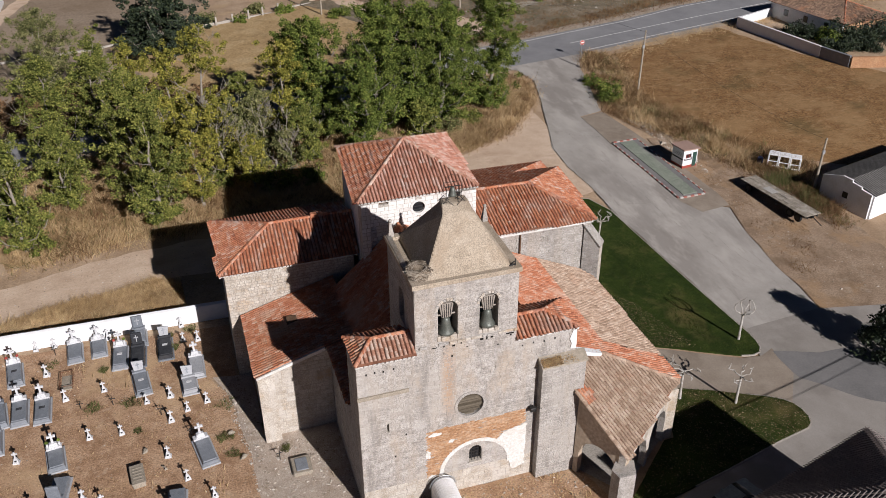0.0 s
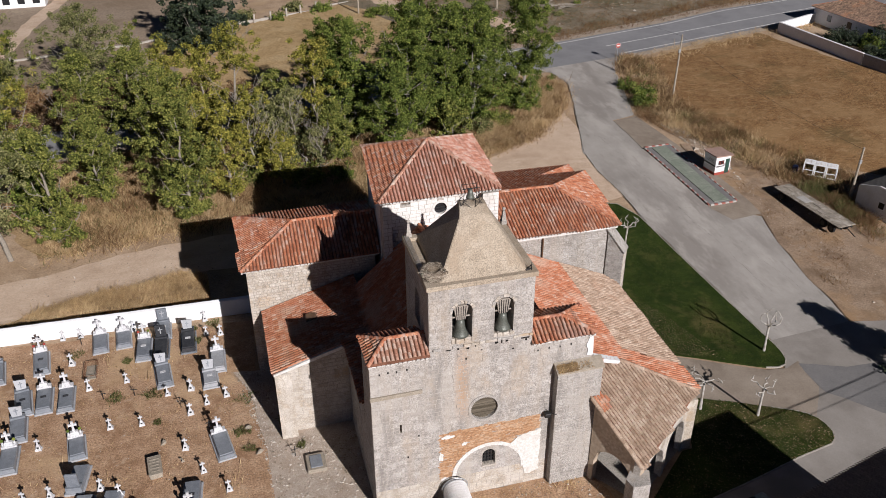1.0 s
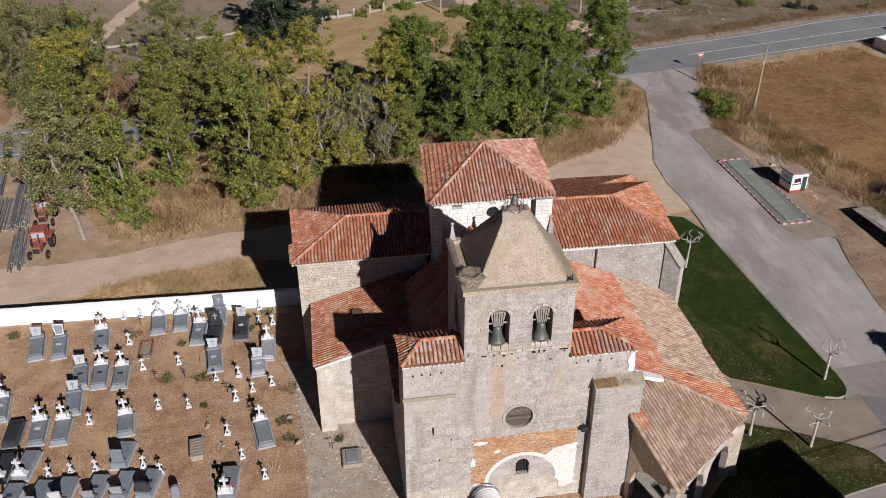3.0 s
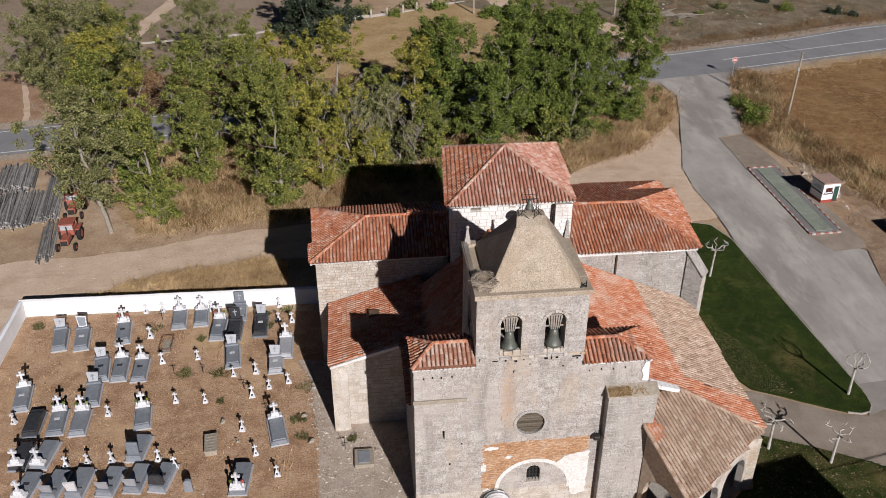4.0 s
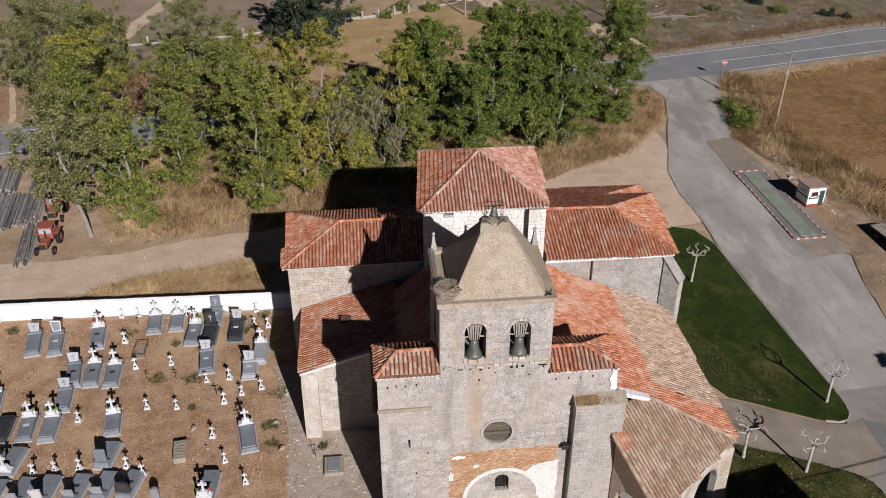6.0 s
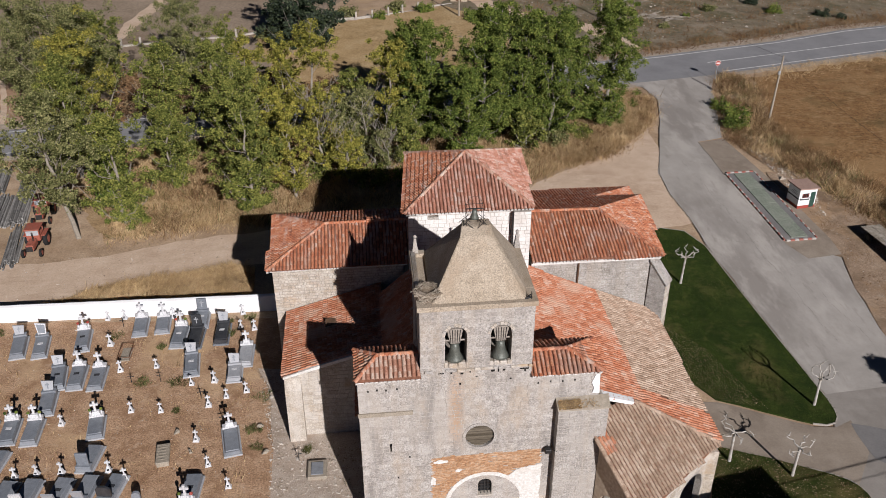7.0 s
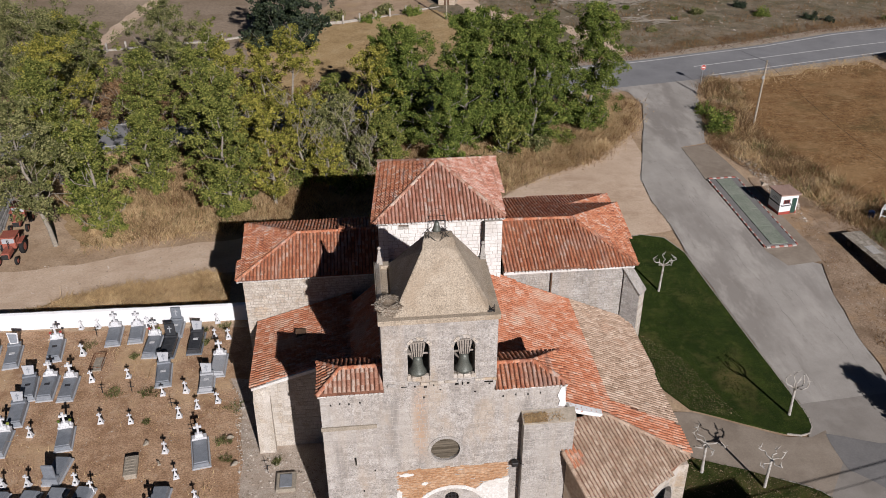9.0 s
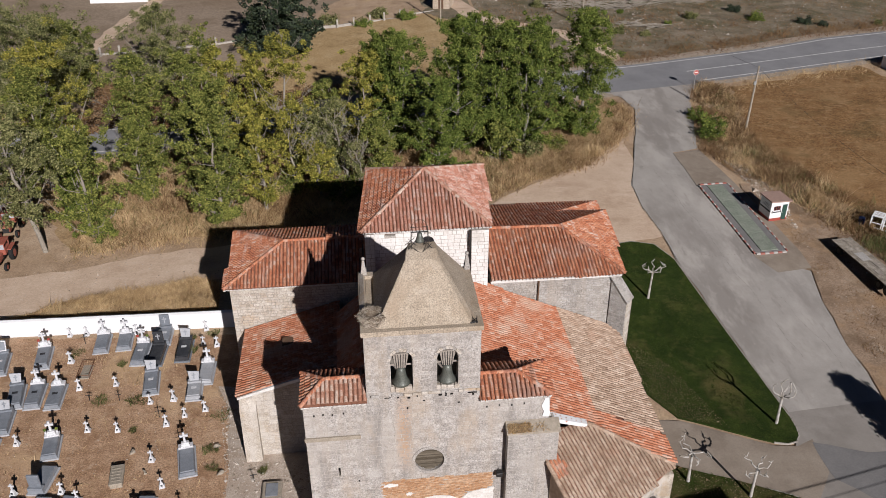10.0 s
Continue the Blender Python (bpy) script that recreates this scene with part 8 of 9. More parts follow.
wire(tops[0], tops[1], 0.9)
wire(tops[0], tops[3], 0.9)
wire(tops[3], tops[4], 0.9)
# bundled cables from the house before the church to a pole across the corner
corner_top = pole(63.0, 31.9, 6.6, "grey utility pole at the street corner", False)


def bundle(a, b, radius):
    pts = [a.lerp(b, i / 16) - Vector((0, 0, 0.25 * 4 * (i / 16) * (1 - i / 16))) for i in range(17)]
    w = thing("cable_bundle", a.x, a.y, a.z, "thick dark bundle of cables from house to pole", "cable", "overhead wires")
    part("cable", tube(bmesh.new(), pts, [radius] * 17, 6), M_IRON, w)


bundle(Vector((36.6, 26.9, 6.1)), corner_top + Vector((0, 0, 0.15)), 0.034)
bundle(Vector((36.75, 26.5, 5.7)), corner_top - Vector((0, 0, 0.4)), 0.016)

sz = gz(56.4, 108.6)
sg = thing("stop_sign", 56.4, 108.4, sz, "red octagonal road sign with a white band on a post", "road sign")
part("post", tube(bmesh.new(), [(56.4, 108.4, sz - 0.1), (56.4, 108.4, sz + 2.7)], [0.04, 0.04], 8), M_STEEL, sg)
octo = [(0.36 * math.cos(math.pi / 8 + math.pi / 4 * i), 0.36 * math.sin(math.pi / 8 + math.pi / 4 * i)) for i in range(8)]
for nm, k, y0, y1, mt in (("rim", 1.08, 108.33, 108.36, M_WHITE_PAINT), ("plate", 1.0, 108.31, 108.33, M_RED_PAINT)):
    part(nm, prism(bmesh.new(), [(56.4 + k * a, sz + 2.45 + k * b) for a, b in octo], y0, y1, "y"), mt, sg)
part("white_band", boxed(56.16, 56.64, 108.295, 108.31, sz + 2.38, sz + 2.52), M_WHITE_PAINT, sg)

# flatbed trailer
ta, tb = Vector((55.7, 67.15)), Vector((56.65, 58.0))
td = (ta - tb).normalized()
tz = gz(56.7, 63.5) + 0.07
trailer = thing("flatbed_trailer", *((ta + tb) / 2), tz, "old grey flatbed farm trailer with a wooden deck", "trailer", "", math.degrees(math.atan2(-td.x, td.y)))
tm = trailer.matrix_basis.copy()


def tput(name, bm, mat, label="", parent=None):
    bmesh.ops.transform(bm, matrix=tm, verts=bm.verts)
    return part(name, bm, mat, parent or trailer, label)


LT = (ta - tb).length / 2
for k in range(9):
    tput("deck_board", boxed(-1.0 + 0.225 * k, -1.0 + 0.225 * k + 0.215, -LT, LT, 0.95, 1.03, 0.01), M_DECK)
for s in (-0.6, 0.6):
    tput("chassis_rail", boxed(s - 0.06, s + 0.06, -LT, LT, 0.72, 0.95), M_IRON)
for s in (-0.95, 0.95):
    for y in (-LT + 1.0, -LT + 2.1, LT - 1.2):
        wheel = tput("wheel", lathe(bmesh.new(), [(0.16, -0.13), (0.4, -0.13), (0.45, -0.06), (0.45, 0.06), (0.4, 0.13), (0.16, 0.13)], 18, pose(s * 0.85, y, 0.45, 0, 90, 0)), M_RUBBER)
        tput("rim", lathe(bmesh.new(), [(0.05, -0.14), (0.24, -0.14), (0.24, 0.14), (0.05, 0.14)], 14, pose(s * 0.85, y, 0.45, 0, 90, 0)), M_IRON, "", wheel)
for y in (-LT + 1.55, LT - 1.2):
    tput("axle", boxed(-0.8, 0.8, y - 0.06, y + 0.06, 0.4, 0.75), M_IRON)
tput("drawbar", tube(bmesh.new(), [Vector((0, -LT, 0.8)), Vector((0, -LT - 1.2, 0.45))], [0.05, 0.05], 6), M_IRON)
tput("sheet", boxed(-0.5, 0.4, 0.5, 1.9, 1.032, 1.06, 0.01), M_FADED_WHITE, "loose pale sheet on the deck")
for k, (x, y, w, l) in enumerate(((-0.3, -1.5, 0.5, 0.7), (0.35, -0.4, 0.4, 1.1), (0.0, -2.6, 0.7, 0.4))):
    tput("loose_board", boxed(x - w / 2, x + w / 2, y - l / 2, y + l / 2, 1.032, 1.075, 0.01), M_OLDWOOD, "loose grey board on the deck")

# white open crates side by side
def crate(x, y, turn):
    """An open box frame of white tubes on a pallet, with a slatted top."""
    t = thing("crate", x, y, gz(x, y) + 0.02, "white open-framed crate standing in the weeds", "crate", "white crates", turn)
    m = t.matrix_basis.copy()

    def put(name, bm, mat=M_WHITE_PAINT, label=""):
        bmesh.ops.transform(bm, matrix=m, verts=bm.verts)
        return part(name, bm, mat, t, label)
    for sx in (-0.5, 0.5):
        for sy in (-0.55, 0.55):
            put("upright", boxed(sx - 0.06, sx + 0.06, sy - 0.06, sy + 0.06, 0.0, 1.42, 0.03))
        for z in (0.08, 0.7, 1.34):
            put("side_rail", boxed(sx - 0.045, sx + 0.045, -0.5, 0.5, z, z + 0.1, 0.02))
    for sy in (-0.55, 0.55):
        for z in (0.08, 1.34):
            put("end_rail", boxed(-0.45, 0.45, sy - 0.045, sy + 0.045, z, z + 0.1, 0.02))
    put("mid_rail", boxed(-0.45, 0.45, -0.595, -0.505, 0.62, 0.7, 0.02))
    for k in range(4):
        put("top_slat", boxed(-0.5, 0.5, -0.5 + 0.27 * k, -0.34 + 0.27 * k, 1.42, 1.46, 0.01))
    put("pallet", boxed(-0.52, 0.52, -0.58, 0.58, -0.02, 0.08, 0.01), M_OLDWOOD, "grey wooden pallet")


for k in range(3):
    crate(61.95 + (k - 1) * 1.14 * math.cos(radians(-41)), 69.4 + (k - 1) * 1.14 * math.sin(radians(-41)), -41 + (k - 1) * 2.5)
bd = thing("drum", 59.7, 70.6, gz(59.7, 70.6), "dark blue steel drum in the weeds", "drum")
part("shell", lathe(bmesh.new(), [(0.28, -0.02), (0.3, 0.0), (0.3, 0.3), (0.315, 0.32), (0.3, 0.34), (0.3, 0.85), (0.27, 0.87)], 18, pose(59.7, 70.6, gz(59.7, 70.6))), M_BLUE, bd)
part("lid", lathe(bmesh.new(), [(0.02, 0.86), (0.29, 0.86), (0.29, 0.89), (0.02, 0.89)], 18, pose(59.7, 70.6, gz(59.7, 70.6))), M_BLUE, bd)


# ---- pollarded trees ----
def pollard(x, y, h, spread, seed, label, up=0.4):
    q = random.Random(seed)
    z = gz(x, y) + 0.1
    t = thing("pollard_tree", x, y, z, label, "pollard tree", "pollarded plane trees")
    bm = bmesh.new()
    lean = q.uniform(-0.06, 0.06)
    crown = Vector((x + lean * h, y, z + h))
    tube(bm, [(x, y, z - 0.1), (x + lean * h * 0.5, y, z + h * 0.5), crown], [0.12, 0.085, 0.09], 9)
    part("trunk", bm, M_LIMEWASH, t, "limewashed white trunk")
    n = 5
    for i in range(n):
        a = 2 * math.pi * i / n + q.uniform(-0.4, 0.4)
        d = Vector((math.cos(a), math.sin(a), 0))
        s = 0.8 * spread * q.uniform(0.7, 1.1)
        side = Vector((-d.y, d.x, 0)) * q.uniform(-0.35, 0.35) * s
        p1 = crown + d * s * 0.4 + Vector((0, 0, 0.06 + up * 0.3))
        p2 = crown + d * s * 0.85 + side * 0.5 + Vector((0, 0, 0.08 + up * 0.8))
        p3 = crown + d * s * (1.0 - 0.7 * up) + side + Vector((0, 0, 0.2 + up * 1.9))
        p4 = p3 + Vector((q.uniform(-0.15, 0.15), q.uniform(-0.15, 0.15), 0.22)) - d * s * 0.12
        turn_ = Vector((-d.y, d.x, 0)) * q.choice((-1, 1)) * 0.28 * s
        m1, m2 = p1.lerp(p2, 0.5) + turn_ * 0.6, p2.lerp(p3, 0.5) + d * 0.12 * s - turn_ * 0.5
        b = part("branch", tube(bmesh.new(), [crown - Vector((0, 0, 0.05)), p1, m1, p2, m2, p3, p4 + turn_ * 0.4], [0.06, 0.046, 0.042, 0.038, 0.034, 0.03, 0.018], 7), M_LIMEWASH, t, "knobbly pale branch")
        for j in range(2):
            o = p2.lerp(p3, q.random())
            part("twig", tube(bmesh.new(), [o, o + Vector((q.uniform(-0.3, 0.3), q.uniform(-0.3, 0.3), q.uniform(0.05, 0.3)))], [0.022, 0.01], 5), M_LIMEWASH, b)
        bm = bmesh.new()
        bmesh.ops.create_icosphere(bm, subdivisions=1, radius=0.06, matrix=Matrix.Translation(p3))
        part("knuckle", bm, M_LIMEWASH, b)


pollard(39.5, 44.95, 2.4, 1.0, 3, "pollarded plane with a limewashed trunk and curled branches", 0.55)
pollard(31.2, 40.2, 2.6, 1.6, 4, "pollarded plane with spreading bare branches", 0.02)
pollard(34.8, 38.5, 2.5, 1.5, 9, "pollarded plane with spreading bare branches", 0.05)
pollard(35.0, 60.9, 2.7, 1.5, 6, "pollarded plane with a white trunk on the lawn", 0.25)


# ---- vehicles ----
def car(x, y, turn, mat, label):
    z = gz(x, y) + 0.1
    c = thing("car", x, y, z, label, "car", "", turn)
    m = c.matrix_basis @ Matrix.Scale(0.94, 4)

    def put(name, bm, mt, lab="", parent=None, smooth=False):
        bmesh.ops.transform(bm, matrix=m, verts=bm.verts)
        return part(name, bm, mt, parent or c, lab, smooth)
    bm = bmesh.new()
    prof = [(-2.1, 0.35), (2.1, 0.35), (2.14, 0.6), (2.05, 0.78), (1.1, 0.95), (-1.95, 0.98), (-2.12, 0.75)]
    prism(bm, prof, -0.86, 0.86, "y")
    bmesh.ops.bevel(bm, geom=list(bm.edges), offset=0.07, segments=2, affect="EDGES")
    put("body", bm, mat)
    bm = bmesh.new()
    lo = [(1.15, 0.94), (-1.9, 0.96), (-1.55, 1.46), (0.25, 1.48)]
    vs = []
    for s, k in ((-1, 0), (1, 0)):
        vs.append([bm.verts.new((a, s * (0.8 if b < 1.2 else 0.6), b)) for a, b in lo])
    bm.faces.new(vs[0]); bm.faces.new(vs[1][::-1])
    for i in range(4):
        j = (i + 1) % 4
        bm.faces.new((vs[0][i], vs[1][i], vs[1][j], vs[0][j]))
    bmesh.ops.recalc_face_normals(bm, faces=bm.faces)
    bmesh.ops.bevel(bm, geom=list(bm.edges), offset=0.05, segments=2, affect="EDGES")
    put("glasshouse", bm, M_GLASS, "dark windows")
    put("roof", boxed(-1.55, 0.22, -0.6, 0.6, 1.45, 1.5, 0.03), mat)
    for s in (-1, 1):
        put("door_pillar", boxed(-0.62, -0.52, s * 0.72 - 0.05, s * 0.72 + 0.05, 0.95, 1.46), mat)
        put("headlight", boxed(1.9, 2.1, s * 0.62 - 0.16, s * 0.62 + 0.16, 0.66, 0.78, 0.02), M_GRANITE_LIGHT)
        put("tail_light", boxed(-2.13, -2.02, s * 0.68 - 0.1, s * 0.68 + 0.1, 0.7, 0.92, 0.02), M_RED_PAINT)
        for xx in (-1.3, 1.3):
            w = put("wheel", lathe(bmesh.new(), [(0.1, -0.1), (0.28, -0.1), (0.32, -0.05), (0.32, 0.05), (0.28, 0.1), (0.1, 0.1)], 18, pose(xx, s * 0.8, 0.31, 90, 0, 0)), M_RUBBER)
            put("rim", lathe(bmesh.new(), [(0.02, -0.11), (0.2, -0.11), (0.2, 0.11), (0.02, 0.11)], 14, pose(xx, s * 0.8, 0.31, 90, 0, 0)), M_STEEL, "", w)


car(28.9, 30.2, 18, M_SILVER, "pale grey-green car parked in the house's shade")


def tractor(x, y, turn, label, seed):
    z = gz(x, y) + 0.03
    t = thing("tractor", x, y, z, label, "tractor", "old red tractors", turn)
    m = t.matrix_basis.copy()

    def put(name, bm, mt, lab="", parent=None):
        bmesh.ops.transform(bm, matrix=m, verts=bm.verts)
        return part(name, bm, mt, parent or t, lab)
    put("hood", boxed(-0.36, 0.36, -1.9, -0.35, 0.75, 1.4, 0.1), M_RUST_RED, "faded red hood")
    put("grille", boxed(-0.3, 0.3, -1.95, -1.9, 0.8, 1.3, 0.02), M_IRON)
    put("body", boxed(-0.3, 0.3, -0.4, 1.1, 0.55, 1.0, 0.05), M_IRON)
    cab = put("cab", boxed(-0.62, 0.62, -0.3, 1.05, 1.0, 1.6, 0.05), M_RUST_RED)
    put("windscreen", boxed(-0.55, 0.55, -0.3, -0.24, 1.6, 2.1), M_GRANITE_LIGHT, "", cab)
    put("cab_roof", boxed(-0.7, 0.7, -0.4, 1.15, 2.12, 2.25, 0.05), M_RUST_RED, "", cab)
    for s in (-1, 1):
        for yy in (-0.25, 1.0):
            put("cab_post", boxed(s * 0.58 - 0.04, s * 0.58 + 0.04, yy - 0.04, yy + 0.04, 1.58, 2.14), M_RUST_RED, "", cab)
        put("mudguard", boxed(s * 0.82 - 0.2, s * 0.82 + 0.2, 0.0, 1.4, 1.35, 1.45, 0.04), M_RUST_RED)
        for yy, rr, w in ((0.7, 0.68, 0.2), (-1.5, 0.4, 0.12)):
            wh = put("wheel", lathe(bmesh.new(), [(0.2 * rr, -w), (0.85 * rr, -w), (rr, -w * 0.6), (rr, w * 0.6), (0.85 * rr, w), (0.2 * rr, w)], 20, pose(s * 0.8, yy, rr, 0, 90, 0)), M_RUBBER)
            put("rim", lathe(bmesh.new(), [(0.05, -w * 1.05), (0.55 * rr, -w * 1.05), (0.55 * rr, w * 1.05), (0.05, w * 1.05)], 14, pose(s * 0.8, yy, rr, 0, 90, 0)), M_RUST_RED, "", wh)
    put("exhaust", tube(bmesh.new(), [(0.2, -1.0, 1.35), (0.2, -1.0, 2.3)], [0.04, 0.04], 7), M_IRON)


tractor(-24.5, 80.2, 6, "old faded red tractor beside the pole stacks", 1)
tractor(-23.4, 73.9, 2, "old faded red tractor without lights in the yard", 2)


def pole_stack(x, y, length, width, turn, n, seed, label):
    """A stack of long grey poles lying side by side."""
    q = random.Random(seed)
    z = gz(x, y) + 0.03
    s = thing("pole_stack", x, y, z, label, "pole stack", "stacks of grey poles", turn)
    m = s.matrix_basis.copy()
    k = 0
    for layer in range(3):
        cnt = n - 2 * layer
        for i in range(cnt):
            r = width / n / 2 * 0.95
            u = -width / 2 + (i + 0.5 + layer) * width / n
            o = q.uniform(-0.8, 0.8)
            part("pole", tube(bmesh.new(), [m @ Vector((u, -length / 2 + o, r * (1 + 1.75 * layer))), m @ Vector((u + q.uniform(-0.12, 0.12) * (1 + 2 * (layer == 2)), length / 2 + o, r * (1 + 1.75 * layer)))], [r, r * 0.85], 7), M_LOG, s)
            k += 1


pole_stack(-32.8, 88.5, 6.0, 4.2, 9, 20, 1, "stack of long grey wooden poles")
pole_stack(-30.5, 81.0, 7.0, 4.5, 9, 20, 2, "stack of long grey wooden poles")
pole_stack(-27.7, 84.0, 10.5, 2.0, 9, 11, 3, "stack of thin grey poles beside the tractors")
pole_stack(-25.6, 74.3, 7.0, 1.5, 9, 10, 4, "heap of thin grey stakes")

# ---- neighbouring buildings ----
def frame_of(a, b):
    a, b = Vector(a), Vector(b)
    d = (b - a).normalized()
    return a, d, Vector((-d.y, d.x))


def ribbed_plane(name, pts, mat, parent, step, r, label="", lap=0.012):
    """A roof slab with round ribs down its slope."""
    P = [Vector(p) for p in pts]
    n = (P[1] - P[0]).cross(P[2] - P[0]).normalized()
    if n.z < 0:
        n = -n
    down = (Vector((0, 0, -1)) + n * n.z).normalized()
    ac = down.cross(n).normalized()
    k = len(P)
    verts = [tuple(p) for p in P] + [tuple(p - n * 0.1) for p in P]
    slab = mesh(name, verts, [tuple(range(k)), tuple(range(2 * k - 1, k - 1, -1))] + [(i, (i + 1) % k, k + (i + 1) % k, k + i) for i in range(k)], mat, parent, label)
    poly = [((p - P[0]).dot(ac), (p - P[0]).dot(down)) for p in P]
    V, F = [], []
    lo, hi = min(p[0] for p in poly), max(p[0] for p in poly)
    u = lo + step / 2
    while u < hi:
        cr = []
        for i in range(k):
            (a, b), (c, d) = poly[i], poly[(i + 1) % k]
            if (a - u) * (c - u) < 0:
                cr.append(b + (d - b) * (u - a) / (c - a))
        if len(cr) >= 2:
            v0, v1 = min(cr), max(cr) + 0.05
            rows = max(1, int((v1 - v0) / 0.35))
            for j in range(rows):
                q = len(V)
                for e, (v, rr) in enumerate(((v0 + (v1 - v0) * j / rows, r * 0.85), (v0 + (v1 - v0) * (j + 1) / rows, r))):
                    for t in range(5):
                        an = math.pi * t / 4
                        V.append(tuple(P[0] + ac * (u + rr * math.cos(an)) + down * v + n * (rr * math.sin(an) * 0.8 + lap * e)))
                F += [(q + t, q + t + 1, q + t + 6, q + t + 5) for t in range(4)]
        u += step
    tagged(mesh("roof_ribs", V, F, mat, slab, smooth=True), kind="stuff")
    return slab


# house before the church, dark hipped roof
fh = thing("house", 30.0, 22.0, 0.2, "house with a dark brown ribbed hip roof facing the church", "house")
c0 = Vector((36.3, 28.85))
d1, d2 = Vector((-0.966, -0.26)), Vector((0.26, -0.966))
LW, LD = 10.6, 9.0
ez, rz = 5.95, 8.3


def fpt(a, b, z):
    p = c0 + d1 * a + d2 * b
    return (p.x, p.y, z)


E0, E1, E2, E3 = fpt(0, 0, ez), fpt(LW, 0, ez), fpt(LW, LD, ez), fpt(0, LD, ez)
R0, R1 = fpt(LD / 2, LD / 2, rz), fpt(LW - LD / 2, LD / 2, rz)
for pts in ([E1, E0, R0, R1], [E0, E3, R0], [E3, E2, R1, R0], [E2, E1, R1]):
    ribbed_plane("roof", pts, M_BROWN_ROOF, fh, 0.2, 0.05, "dark brown roof of interlocking tiles", 0.08)
for (a0, b0), (a1, b1) in (((0.3, 0.3), (LW - 0.3, 0.3)), ((0.3, LD - 0.3), (LW - 0.3, LD - 0.3)), ((0.3, 0.3), (0.3, LD - 0.3)), ((LW - 0.3, 0.3), (LW - 0.3, LD - 0.3))):
    p, q_ = c0 + d1 * a0 + d2 * b0, c0 + d1 * a1 + d2 * b1
    o, d, nn = frame_of(p, q_)
    L = (q_ - p).length
    bm = bmesh.new()
    box(bm, 0, L, -0.15, 0.15, 0.0, ez - 0.05)
    bmesh.ops.transform(bm, matrix=pose(p.x, p.y, 0, 0, 0, math.degrees(math.atan2(d.y, d.x))), verts=bm.verts)
    part("wall", bm, M_PLASTER, fh, "plain rendered wall")

# white shed beside the street
sh = thing("shed", 66.0, 61.0, gz(66, 61), "long white shed with a dark grey fibre-cement roof", "shed")
sa, sb = Vector((61.75, 63.0)), Vector((63.05, 57.6))
o, d, nn = frame_of(sb, sa)
ax = Vector((d.y, -d.x))
W, L = (sa - sb).length, 16.0
zg = gz(64, 60)


def spt(a, b, z):
    p = sb + d * a + ax * b
    return (p.x, p.y, z)


for (a0, b0), (a1, b1), nm in (((0, 0), (W, 0), "end_wall"), ((W, 0), (W, L), "side_wall"), ((W, L), (0, L), "end_wall"), ((0, L), (0, 0), "side_wall")):
    p, r_ = Vector(spt(a0, b0, 0)[:2]), Vector(spt(a1, b1, 0)[:2])
    dd_ = (r_ - p).normalized()
    ang = math.degrees(math.atan2(dd_.y, dd_.x))
    LL = (r_ - p).length
    if nm == "end_wall":
        bm = prism(bmesh.new(), [(0, -0.2), (LL, -0.2), (LL, 2.6), (LL * 0.8, 2.95), (LL * 0.62, 3.3), (LL * 0.42, 3.25), (LL * 0.42, 3.02), (LL * 0.22, 2.92), (LL * 0.22, 2.7), (0, 2.55)], 0, 0.2, "y")
    else:
        bm = boxed(0.003, LL - 0.003, 0, 0.2, -0.2, 2.4)
    bmesh.ops.transform(bm, matrix=pose(p.x, p.y, zg, 0, 0, ang), verts=bm.verts)
    w_ = part(nm, bm, M_WHITE_PAINT, sh, "whitewashed wall")
    if nm == "end_wall" and b0 == 0:
        bm = boxed(LL * 0.5 - 0.3, LL * 0.5 + 0.3, -0.03, 0.22, 1.1, 1.75, 0.01)
        bmesh.ops.transform(bm, matrix=pose(p.x, p.y, zg, 0, 0, ang), verts=bm.verts)
        part("window", bm, M_GLASS, sh, "small dark window")
ribbed_plane("roof", [spt(-0.2, 0.2, zg + 2.42), spt(-0.2, L, zg + 2.42), spt(W / 2, L, zg + 3.12), spt(W / 2, 0.2, zg + 3.12)], M_GREY_ROOF, sh, 0.3, 0.07, "dark grey fibre-cement roof")
ribbed_plane("roof", [spt(W + 0.2, 0.2, zg + 2.42), spt(W / 2, 0.2, zg + 3.12), spt(W / 2, L, zg + 3.12), spt(W + 0.2, L, zg + 2.42)], M_GREY_ROOF, sh, 0.3, 0.07)


# farmhouse by the main road with its garden wall
def garden_wall(a, b, h, mat, label):
    a, b = Vector(a), Vector(b)
    d = (b - a).normalized()
    z = gz(a.x, a.y)
    bm = bmesh.new()
    box(bm, 0, (b - a).length, -0.15, 0.15, -0.2, h)
    box(bm, -0.02, (b - a).length + 0.02, -0.2, 0.2, h, h + 0.1, 0.02)
    bmesh.ops.transform(bm, matrix=pose(a.x, a.y, z, 0, 0, math.degrees(math.atan2(d.y, d.x))), verts=bm.verts)
    tagged(part("garden_wall", bm, mat), label, "wall", kind="structure")


